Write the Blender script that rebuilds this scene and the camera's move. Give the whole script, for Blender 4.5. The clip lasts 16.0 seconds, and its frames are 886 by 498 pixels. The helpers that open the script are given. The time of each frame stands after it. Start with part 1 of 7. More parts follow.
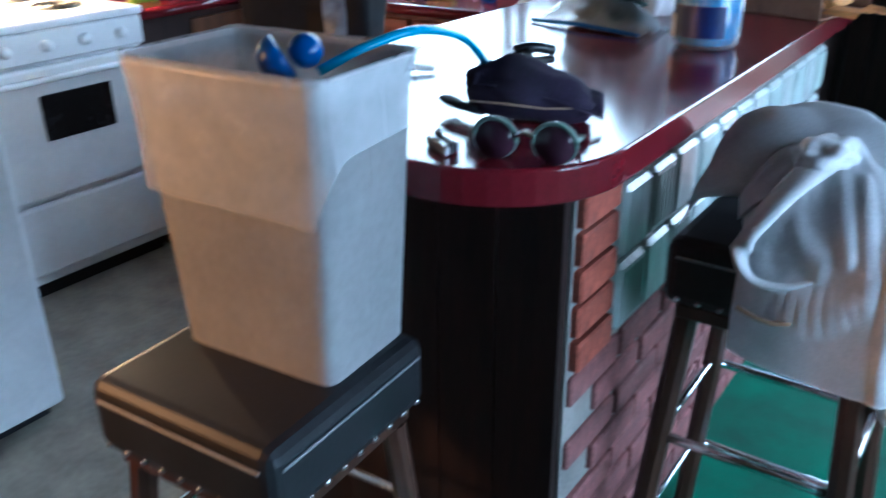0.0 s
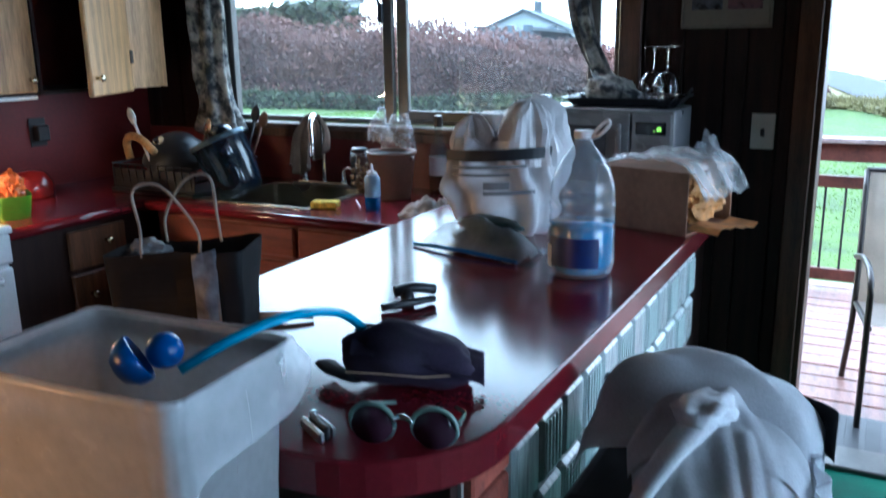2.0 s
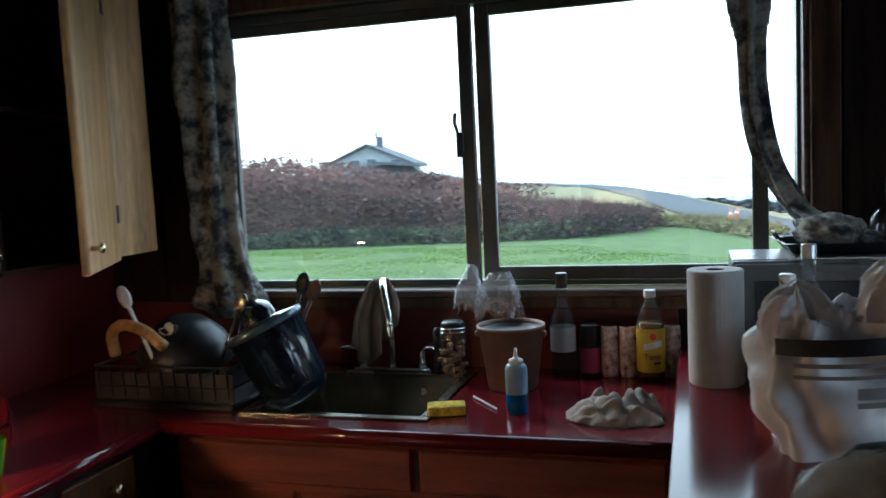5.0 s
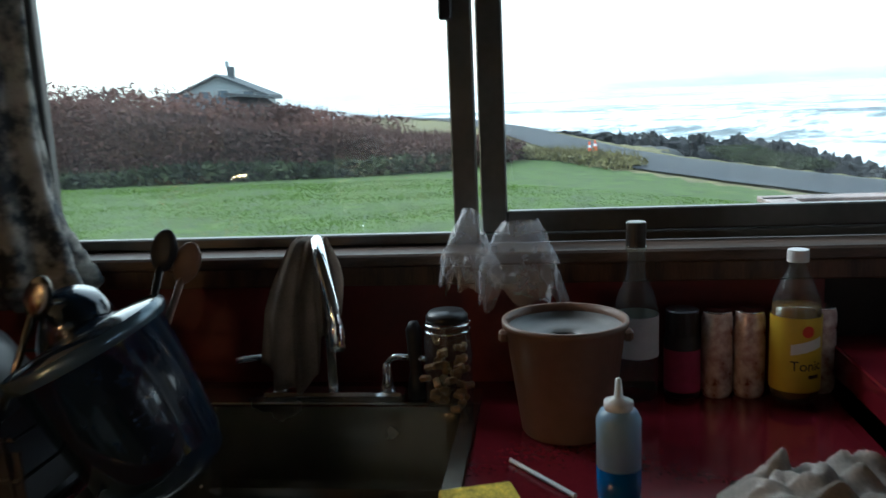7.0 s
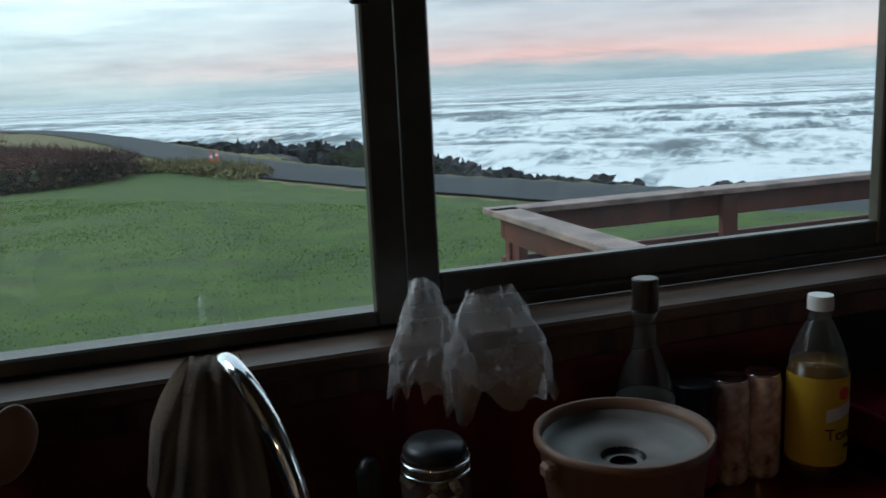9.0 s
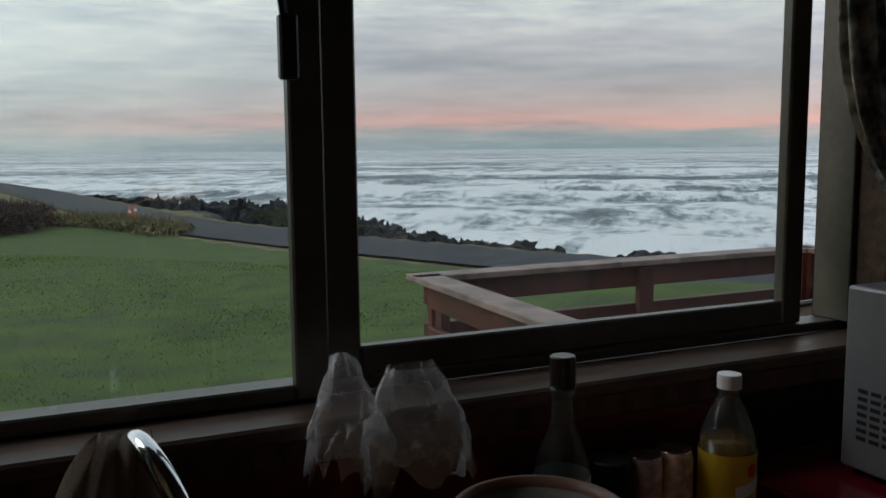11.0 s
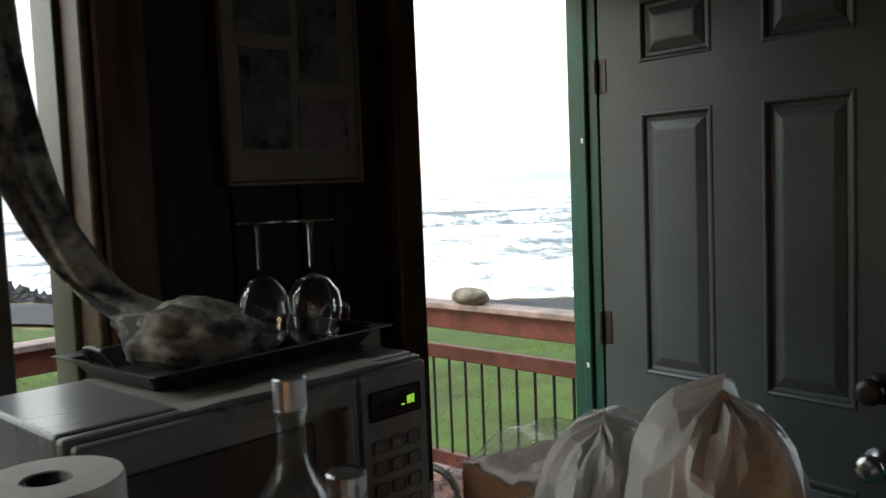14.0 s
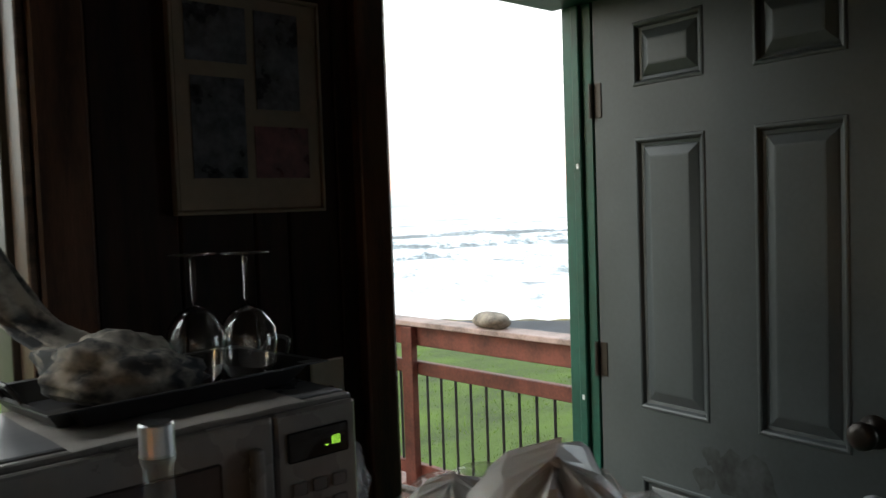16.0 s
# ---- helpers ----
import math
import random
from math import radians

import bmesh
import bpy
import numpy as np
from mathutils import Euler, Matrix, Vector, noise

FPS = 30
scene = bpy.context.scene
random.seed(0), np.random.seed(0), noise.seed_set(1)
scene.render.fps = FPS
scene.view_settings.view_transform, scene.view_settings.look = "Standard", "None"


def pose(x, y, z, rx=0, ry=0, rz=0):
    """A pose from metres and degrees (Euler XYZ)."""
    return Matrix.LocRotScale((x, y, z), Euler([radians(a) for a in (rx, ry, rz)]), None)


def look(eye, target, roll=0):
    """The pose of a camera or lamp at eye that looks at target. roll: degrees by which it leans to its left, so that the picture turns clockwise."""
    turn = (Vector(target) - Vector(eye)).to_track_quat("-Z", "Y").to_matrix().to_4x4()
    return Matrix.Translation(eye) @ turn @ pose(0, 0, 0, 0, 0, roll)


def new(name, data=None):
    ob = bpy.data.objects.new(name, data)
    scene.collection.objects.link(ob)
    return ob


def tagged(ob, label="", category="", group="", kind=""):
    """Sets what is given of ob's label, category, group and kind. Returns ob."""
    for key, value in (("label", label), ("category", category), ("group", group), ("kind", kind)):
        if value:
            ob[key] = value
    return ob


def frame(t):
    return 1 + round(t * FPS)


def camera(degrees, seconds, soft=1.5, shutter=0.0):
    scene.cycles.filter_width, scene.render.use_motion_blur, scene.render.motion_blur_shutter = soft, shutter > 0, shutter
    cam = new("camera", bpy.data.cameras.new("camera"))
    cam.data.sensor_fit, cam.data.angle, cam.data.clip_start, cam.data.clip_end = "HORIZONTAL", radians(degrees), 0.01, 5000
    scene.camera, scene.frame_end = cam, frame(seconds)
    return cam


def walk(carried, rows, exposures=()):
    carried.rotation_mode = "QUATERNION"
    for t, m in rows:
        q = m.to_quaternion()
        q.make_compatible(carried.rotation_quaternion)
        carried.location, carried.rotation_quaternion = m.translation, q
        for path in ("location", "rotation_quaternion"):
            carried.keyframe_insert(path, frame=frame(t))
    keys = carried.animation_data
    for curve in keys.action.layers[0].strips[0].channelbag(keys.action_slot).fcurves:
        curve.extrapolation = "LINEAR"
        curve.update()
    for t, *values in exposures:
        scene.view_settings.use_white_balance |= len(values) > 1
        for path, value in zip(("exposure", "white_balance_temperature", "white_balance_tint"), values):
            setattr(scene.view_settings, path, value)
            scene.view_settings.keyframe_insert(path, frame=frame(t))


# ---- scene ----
cam = camera(55.5, 16.0, 1.5, 0.5)
PATH = [
    (0, (1.914, -3.13, 1.369), (0.87, -1.643, 0.533), -0.6),
    (0.5, (1.88, -3.068, 1.427), (1.026, -1.443, 0.632), -0.8),
    (1, (1.906, -3.027, 1.458), (1.064, -1.356, 0.752), -1.1),
    (1.5, (1.914, -3.026, 1.476), (1.055, -1.319, 0.886), -1.1),
    (2, (1.891, -3.032, 1.509), (0.989, -1.313, 1.027), -0.8),
    (2.5, (1.883, -3.015, 1.544), (0.948, -1.277, 1.216), -0.9),
    (3, (1.832, -2.989, 1.546), (0.89, -1.243, 1.291), -0.3),
    (3.2, (1.769, -2.975, 1.538), (0.792, -1.246, 1.296), -0.0),
    (5.3, (0.563, -2.451, 1.547), (0.117, -0.512, 1.345), -3.4),
    (5.5, (0.487, -2.359, 1.533), (0.121, -0.405, 1.308), -3.6),
    (6, (0.367, -2.057, 1.486), (0.083, -0.096, 1.218), -2.7),
    (6.5, (0.296, -1.781, 1.46), (-0.025, 0.17, 1.157), -2.3),
    (7, (0.175, -1.523, 1.444), (-0.071, 0.43, 1.087), -2.5),
    (7.5, (0.1, -1.291, 1.447), (-0.029, 0.668, 1.067), -2.5),
    (8, (-0.006, -1.074, 1.439), (-0.096, 0.889, 1.065), -1.5),
    (8.5, (-0.156, -1.023, 1.471), (0.21, 0.91, 1.107), -1.8),
    (9, (-0.258, -1.0, 1.475), (0.366, 0.863, 1.097), -2.7),
    (11.3, (-0.259, -1.01, 1.502), (0.548, 0.805, 1.271), -0.5),
    (11.5, (-0.229, -1.02, 1.51), (0.565, 0.8, 1.274), -0.6),
    (12, (-0.153, -1.07, 1.51), (0.822, 0.663, 1.292), -1.1),
    (12.5, (0.058, -1.186, 1.51), (1.178, 0.459, 1.314), -2.1),
    (13, (0.221, -1.28, 1.505), (1.36, 0.353, 1.318), -1.3),
    (13.5, (0.365, -1.262, 1.514), (1.658, 0.254, 1.334), -1.5),
    (14, (0.47, -1.222, 1.523), (1.916, 0.15, 1.371), -2.3),
    (14.5, (0.551, -1.256, 1.526), (1.976, 0.141, 1.382), -2.6),
    (15, (0.655, -1.328, 1.529), (2.01, 0.137, 1.392), -2.3),
    (15.5, (0.665, -1.35, 1.533), (2.014, 0.123, 1.418), -2.3),
    (16, (0.622, -1.312, 1.536), (1.98, 0.152, 1.433), -2.0),
]
EXPOSURES = [(0, 3.65, 4450, 3), (0.5, 3.45, 4450, 3), (1.0, 3.35, 4400, 3), (2.0, 3.05, 4550, 3), (3.2, 2.9, 4800, 2), (5.5, 1.95, 5050, 0), (7.0, 1.5, 5250, 0), (8.0, 0.68, 5300, 0), (9.0, 0.3, 5350, 1),
             (11.3, -0.32, 6000, 8), (12.5, 0.02, 6300, 10), (13.4, 0.85, 6300, 9), (14.0, 1.25, 6200, 7), (16.0, 1.4, 6200, 6)]
walk(cam, [(t, look(eye, target, roll)) for t, eye, target, roll in PATH], EXPOSURES)


# ---------------------------------------------------------------- node helpers
def nodes_of(idb):
    idb.use_nodes = True
    nt = idb.node_tree
    nt.nodes.clear()
    return nt


def add(nt, kind, **values):
    n = nt.nodes.new(kind)
    for key, value in values.items():
        setattr(n, key, value)
    return n


def ramp(nt, stops, source):
    r = add(nt, "ShaderNodeValToRGB")
    el = r.color_ramp.elements
    while len(el) < len(stops):
        el.new(0.5)
    for e, (p, c) in zip(el, stops):
        e.position, e.color = p, (*c, 1)
    nt.links.new(source, r.inputs[0])
    return r


# ---------------------------------------------------------------- world and sun
SUN_EL, SUN_AZ = radians(9), radians(-75)
world = bpy.data.worlds.new("sky")
scene.world = world
nt = nodes_of(world)
L = nt.links.new
sky = add(nt, "ShaderNodeTexSky", sky_type="NISHITA", sun_disc=False, sun_elevation=SUN_EL, sun_rotation=SUN_AZ)
coord = add(nt, "ShaderNodeTexCoord")
sep = add(nt, "ShaderNodeSeparateXYZ")
L(coord.outputs["Generated"], sep.inputs[0])
# streaky cloud layers, flattened towards the horizon
stretch = add(nt, "ShaderNodeMapping")
stretch.inputs["Scale"].default_value = (1.6, 1.6, 13)
L(coord.outputs["Generated"], stretch.inputs[0])
cloud = add(nt, "ShaderNodeTexNoise")
cloud.inputs["Scale"].default_value, cloud.inputs["Detail"].default_value, cloud.inputs["Roughness"].default_value = 3.0, 11, 0.68
L(stretch.outputs[0], cloud.inputs["Vector"])
wobble = add(nt, "ShaderNodeMath", operation="MULTIPLY_ADD")
wobble.inputs[1].default_value, wobble.inputs[2].default_value = 0.055, -0.0275
L(cloud.outputs["Fac"], wobble.inputs[0])
height = add(nt, "ShaderNodeMath", operation="ADD")
L(sep.outputs["Z"], height.inputs[0])
L(wobble.outputs[0], height.inputs[1])
west = ramp(nt, [(0.0, (0.36, 0.45, 0.50)), (0.016, (0.44, 0.46, 0.50)), (0.030, (0.86, 0.44, 0.43)), (0.050, (0.66, 0.47, 0.49)),
                 (0.085, (0.54, 0.46, 0.50)), (0.13, (0.70, 0.61, 0.62)), (0.18, (0.98, 0.93, 0.86)), (0.30, (1.0, 0.99, 0.95)), (0.5, (0.74, 0.76, 0.77)), (1.0, (0.5, 0.55, 0.62))], height.outputs[0])
north = ramp(nt, [(0.0, (0.46, 0.54, 0.58)), (0.05, (0.60, 0.62, 0.66)), (0.12, (0.95, 0.95, 0.90)), (0.3, (1.05, 1.05, 1.0)), (1.0, (0.55, 0.6, 0.66))], height.outputs[0])
side = add(nt, "ShaderNodeMapRange")
side.inputs["From Min"].default_value, side.inputs["From Max"].default_value = -0.15, 0.42
L(sep.outputs["X"], side.inputs["Value"])
mix = add(nt, "ShaderNodeMixRGB")
L(side.outputs[0], mix.inputs[0])
L(north.outputs[0], mix.inputs[1])
L(west.outputs[0], mix.inputs[2])
shade = ramp(nt, [(0.36, (0.78, 0.79, 0.82)), (0.48, (0.97, 0.96, 0.96)), (0.62, (1.16, 1.13, 1.07))], cloud.outputs["Fac"])
# rows of small fleecy cloud higher up
fleece_map = add(nt, "ShaderNodeMapping")
fleece_map.inputs["Scale"].default_value = (5.0, 5.0, 26)
L(coord.outputs["Generated"], fleece_map.inputs[0])
fleece = add(nt, "ShaderNodeTexNoise")
fleece.inputs["Scale"].default_value, fleece.inputs["Detail"].default_value, fleece.inputs["Roughness"].default_value = 4.0, 7, 0.62
fleece.inputs["Distortion"].default_value = 0.6
L(fleece_map.outputs[0], fleece.inputs["Vector"])
fleck = ramp(nt, [(0.40, (0.86, 0.87, 0.90)), (0.60, (1.16, 1.13, 1.07))], fleece.outputs["Fac"])
upper = add(nt, "ShaderNodeMapRange")
upper.inputs["From Min"].default_value, upper.inputs["From Max"].default_value = 0.10, 0.20
L(height.outputs[0], upper.inputs["Value"])
flecked = add(nt, "ShaderNodeMixRGB", blend_type="MULTIPLY")
L(upper.outputs[0], flecked.inputs[0])
L(shade.outputs[0], flecked.inputs[1])
L(fleck.outputs[0], flecked.inputs[2])
mult = add(nt, "ShaderNodeMixRGB", blend_type="MULTIPLY")
mult.inputs[0].default_value = 1.0
L(mix.outputs[0], mult.inputs[1])
L(flecked.outputs[0], mult.inputs[2])
bg_sky, bg_cloud, total = add(nt, "ShaderNodeBackground"), add(nt, "ShaderNodeBackground"), add(nt, "ShaderNodeAddShader")
bg_sky.inputs[1].default_value, bg_cloud.inputs[1].default_value = 0.05, 0.9
L(sky.outputs[0], bg_sky.inputs[0])
L(mult.outputs[0], bg_cloud.inputs[0])
L(bg_sky.outputs[0], total.inputs[0])
L(bg_cloud.outputs[0], total.inputs[1])
L(total.outputs[0], add(nt, "ShaderNodeOutputWorld").inputs[0])

sun = new("sun", bpy.data.lights.new("sun", "SUN"))
sun.data.energy, sun.data.angle, sun.data.color = 0.7, radians(25), (1.0, 0.93, 0.85)
sun.matrix_basis = look((-30, 20, 30), (0, 0, 0))
# daylight in the opening of the wide side window
day = new("side_window_light", bpy.data.lights.new("side_window_light", "AREA"))
day.data.shape, day.data.size, day.data.size_y, day.data.energy, day.data.color = "RECTANGLE", 2.0, 1.45, 5.8, (0.79, 0.90, 1.0)
day.matrix_basis = look((4.56, -2.0, 1.33), (0, -2.2, 1.15))


# ---------------------------------------------------------------- materials
def mat(name, color, rough=0.5, metal=0.0, vary=0.12, scale=6.0, fine=60.0, bump=0.15, depth=0.002, stretch=(1, 1, 1), random_tint=0.0,
        spec=0.5, transmission=0.0, alpha=1.0, ior=1.45, rough_vary=0.12, coat=0.0, second=None, hard=None):
    """A principled surface: base colour varied by coarse stains and fine grain, with uneven gloss and fine relief."""
    m = bpy.data.materials.new(name)
    t = nodes_of(m)
    k = t.links.new
    co = add(t, "ShaderNodeTexCoord")
    mp = add(t, "ShaderNodeMapping")
    mp.inputs["Scale"].default_value = stretch
    k(co.outputs["Object"], mp.inputs[0])
    big, small = add(t, "ShaderNodeTexNoise"), add(t, "ShaderNodeTexNoise")
    for n, s in ((big, scale), (small, fine)):
        n.inputs["Scale"].default_value, n.inputs["Detail"].default_value = s, 5
        k(mp.outputs[0], n.inputs["Vector"])
    both = add(t, "ShaderNodeMath", operation="MULTIPLY_ADD")
    both.inputs[1].default_value = 0.45
    k(small.outputs["Fac"], both.inputs[0])
    k(big.outputs["Fac"], both.inputs[2])
    lo = second if second else tuple(c * (1 - 2.2 * vary) for c in color)
    hi = tuple(min(1.0, c * (1 + 1.3 * vary)) for c in color)
    col = ramp(t, [(hard[0] if hard else 0.5, lo), (hard[1] if hard else 0.95, hi)], both.outputs[0])
    b = add(t, "ShaderNodeBsdfPrincipled")
    out = col.outputs[0]
    if random_tint:
        info = add(t, "ShaderNodeObjectInfo")
        hsv = add(t, "ShaderNodeHueSaturation")
        rng = add(t, "ShaderNodeMapRange")
        rng.inputs["To Min"].default_value, rng.inputs["To Max"].default_value = 1 - random_tint, 1 + random_tint
        k(info.outputs["Random"], rng.inputs["Value"])
        k(rng.outputs[0], hsv.inputs["Value"])
        k(out, hsv.inputs["Color"])
        out = hsv.outputs[0]
    k(out, b.inputs["Base Color"])
    rr = add(t, "ShaderNodeMapRange")
    rr.inputs["To Min"].default_value, rr.inputs["To Max"].default_value = max(0.02, rough - rough_vary), min(1, rough + rough_vary)
    k(big.outputs["Fac"], rr.inputs["Value"])
    k(rr.outputs[0], b.inputs["Roughness"])
    b.inputs["Metallic"].default_value, b.inputs["IOR"].default_value = metal, ior
    b.inputs["Specular IOR Level"].default_value, b.inputs["Transmission Weight"].default_value = spec, transmission
    b.inputs["Alpha"].default_value, b.inputs["Coat Weight"].default_value = alpha, coat
    if bump:
        bp = add(t, "ShaderNodeBump")
        bp.inputs["Strength"].default_value, bp.inputs["Distance"].default_value = bump, depth
        k(both.outputs[0], bp.inputs["Height"])
        k(bp.outputs[0], b.inputs["Normal"])
    k(b.outputs[0], add(t, "ShaderNodeOutputMaterial").inputs[0])
    return m


def glow(name, color, strength):
    m = bpy.data.materials.new(name)
    t = nodes_of(m)
    e = add(t, "ShaderNodeEmission")
    e.inputs[0].default_value, e.inputs[1].default_value = (*color, 1), strength
    t.links.new(e.outputs[0], add(t, "ShaderNodeOutputMaterial").inputs[0])
    return m


def clear(name, color=(1, 1, 1), rough=0.0, gloss=0.06, film=(0.6, 0.65, 0.7), haze=0.0, scatter=False):
    """Thin clear sheet: see-through with gloss by Fresnel and a little milky film; scatter turns the film into imitated
    glare.
    """
    m = bpy.data.materials.new(name)
    t = nodes_of(m)
    k = t.links.new
    tr, gl, df = add(t, "ShaderNodeBsdfTransparent"), add(t, "ShaderNodeBsdfGlossy"), add(t, "ShaderNodeBsdfTranslucent" if scatter else "ShaderNodeBsdfDiffuse")
    tr.inputs[0].default_value = (*color, 1)
    gl.inputs["Roughness"].default_value = rough
    df.inputs[0].default_value = (*film, 1)
    lw, pw, fr = add(t, "ShaderNodeLayerWeight"), add(t, "ShaderNodeMath", operation="POWER"), add(t, "ShaderNodeMath", operation="MULTIPLY_ADD")
    lw.inputs[0].default_value, pw.inputs[1].default_value = 0.5, 3.5
    fr.inputs[1].default_value, fr.inputs[2].default_value = 0.35 + gloss, 0.03 + 0.06 * gloss
    k(lw.outputs["Facing"], pw.inputs[0])
    k(pw.outputs[0], fr.inputs[0])
    m1, m2 = add(t, "ShaderNodeMixShader"), add(t, "ShaderNodeMixShader")
    nz = add(t, "ShaderNodeTexNoise")
    nz.inputs["Scale"].default_value, nz.inputs["Detail"].default_value = 9, 4
    mr = add(t, "ShaderNodeMapRange")
    mr.inputs["From Min"].default_value, mr.inputs["From Max"].default_value = 0.3, 0.8
    mr.inputs["To Min"].default_value, mr.inputs["To Max"].default_value = haze * 0.4, haze * 1.6
    k(nz.outputs["Fac"], mr.inputs["Value"])
    k(mr.outputs[0], m1.inputs[0])
    k(tr.outputs[0], m1.inputs[1])
    k(df.outputs[0], m1.inputs[2])
    k(fr.outputs[0], m2.inputs[0])
    k(m1.outputs[0], m2.inputs[1])
    k(gl.outputs[0], m2.inputs[2])
    k(m2.outputs[0], add(t, "ShaderNodeOutputMaterial").inputs[0])
    return m


RED_TOP = mat("red laminate", (0.118, 0.008, 0.014), 0.15, rough_vary=0.05, coat=0.0, vary=0.10, scale=3, fine=140, bump=0.05, depth=0.0006)
RED_WALL = mat("red painted wall", (0.115, 0.010, 0.010), 0.45, vary=0.15, scale=4, fine=60, bump=0.12)
PANEL = mat("dark wood panel", (0.020, 0.009, 0.006), 0.6, spec=0.25, vary=0.32, scale=5, fine=55, bump=0.25, stretch=(7, 7, 0.5), random_tint=0.25)
PANEL_BACK = mat("panel groove", (0.012, 0.006, 0.004), 0.7)
PINE = mat("pine cabinet", (0.50, 0.30, 0.13), 0.42, vary=0.22, scale=5, fine=40, bump=0.12, stretch=(6, 6, 0.5), random_tint=0.08)
DARK_FRAME = mat("dark cabinet frame", (0.024, 0.010, 0.007), 0.5, vary=0.25, stretch=(5, 5, 0.7))
END_WOOD = mat("dark end panel", (0.016, 0.007, 0.005), 0.62, spec=0.25, vary=0.3, stretch=(6, 6, 0.5), bump=0.15)
BROWN_DOOR = mat("brown base cabinet", (0.13, 0.055, 0.024), 0.45, vary=0.28, scale=6, fine=50, bump=0.15, stretch=(6, 6, 0.6))
RED_WOOD = mat("red brown cabinet front", (0.15, 0.032, 0.016), 0.42, vary=0.2, stretch=(0.7, 4, 5))
CASING = mat("brown window casing", (0.09, 0.042, 0.023), 0.42, vary=0.3, scale=6, fine=60, stretch=(6, 6, 0.7), bump=0.2)
SILL = mat("worn wood sill", (0.095, 0.06, 0.042), 0.4, vary=0.3, scale=7, fine=70, stretch=(0.8, 6, 6), bump=0.25)
ALU = mat("bronze aluminium", (0.10, 0.095, 0.085), 0.38, metal=0.55, vary=0.12, bump=0.05)
ALU_LIGHT = mat("window track", (0.35, 0.36, 0.36), 0.4, metal=0.5)
# translucent haze in the panes stands in for glare veiling the outdoors
WINDOW_GLASS = clear("window glass", (0.95, 0.97, 0.96), 0.0, 0.02, haze=0.013, scatter=True)
CEIL = mat("ceiling boards", (0.16, 0.09, 0.05), 0.6, vary=0.2)
VINYL = mat("kitchen vinyl", (0.34, 0.30, 0.24), 0.4, vary=0.15, scale=8, fine=50)
CARPET = mat("green carpet", (0.012, 0.115, 0.06), 0.95, vary=0.22, scale=5, fine=260, bump=0.8, depth=0.004)
BRICK = mat("mauve brick", (0.20, 0.075, 0.07), 0.75, vary=0.25, scale=20, fine=120, bump=0.5, depth=0.003, random_tint=0.22)
BRICK_RED = mat("red brick", (0.30, 0.07, 0.04), 0.75, vary=0.25, scale=20, fine=120, bump=0.5, depth=0.003, random_tint=0.2)
MORTAR = mat("mortar", (0.25, 0.23, 0.21), 0.85, vary=0.15, fine=120, bump=0.4)
BLOCK = mat("glass block", (0.58, 0.65, 0.63), 0.14, vary=0.16, scale=14, fine=60, bump=0.5, depth=0.006, stretch=(1, 5, 0.4), coat=0.5)
BLOCK_RIM = mat("glass block rim", (0.52, 0.60, 0.57), 0.2, vary=0.06)
WHITE_ENAMEL = mat("white enamel", (0.78, 0.79, 0.80), 0.22, vary=0.04, bump=0.03)
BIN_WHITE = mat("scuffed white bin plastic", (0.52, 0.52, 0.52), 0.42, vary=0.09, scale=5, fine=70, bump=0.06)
WHITE_PLASTIC = mat("white plastic", (0.76, 0.77, 0.78), 0.35, vary=0.05, bump=0.04)
BLACK_GLASS = mat("black oven glass", (0.012, 0.012, 0.013), 0.08, vary=0.1, bump=0)
BLACK = mat("black plastic", (0.014, 0.014, 0.016), 0.38, vary=0.2, bump=0.1)
BLACK_MATT = mat("black cloth", (0.013, 0.013, 0.017), 0.9, vary=0.25, fine=220, bump=0.4)
BLACK_SEAT = mat("black seat vinyl", (0.012, 0.012, 0.014), 0.45, vary=0.2, scale=9, fine=120, bump=0.2)
PAPER_BLACK = mat("black paper bag", (0.009, 0.009, 0.011), 0.6, vary=0.25, scale=9, bump=0.35, depth=0.004)
STEEL = mat("stainless steel", (0.36, 0.325, 0.27), 0.24, metal=1, vary=0.12, fine=90, bump=0.06)
CHROME = mat("chrome", (0.82, 0.83, 0.85), 0.07, metal=1, vary=0.03, bump=0)
ROPE = mat("pale rope", (0.30, 0.25, 0.20), 0.8, vary=0.2, fine=160)
SILVER_CARD = mat("silver grey card", (0.34, 0.37, 0.42), 0.4, metal=0.4, vary=0.3, scale=22, bump=0.5, depth=0.004)
FOIL = mat("crumpled foil", (0.42, 0.42, 0.44), 0.4, metal=0.8, vary=0.3, scale=30, bump=0.3)
BRASS = mat("brass knob", (0.75, 0.66, 0.45), 0.2, metal=1, vary=0.08, bump=0)
NICKEL = mat("satin nickel", (0.50, 0.50, 0.51), 0.28, metal=1, vary=0.05, bump=0)
NAVY_ENAMEL = mat("dark blue enamel", (0.007, 0.015, 0.028), 0.16, vary=0.3, scale=40, fine=160, bump=0.02, coat=0.6)
GREY_RIM = mat("steel blue rim", (0.10, 0.14, 0.17), 0.25, metal=0.5, bump=0)
WOOD_LIGHT = mat("pale wood handle", (0.50, 0.27, 0.10), 0.45, vary=0.25, stretch=(4, 1, 4))
WOOD_LEG = mat("dark stool wood", (0.045, 0.02, 0.012), 0.35, vary=0.2, stretch=(4, 4, 0.6))
TOWEL = mat("grey brown towel", (0.27, 0.215, 0.17), 0.95, vary=0.2, scale=12, fine=300, bump=0.8, depth=0.003)
CURTAIN = mat("printed curtain", (0.30, 0.28, 0.245), 0.9, vary=0.2, scale=17, fine=60, bump=0.3, second=(0.04, 0.045, 0.05), hard=(0.60, 0.84))
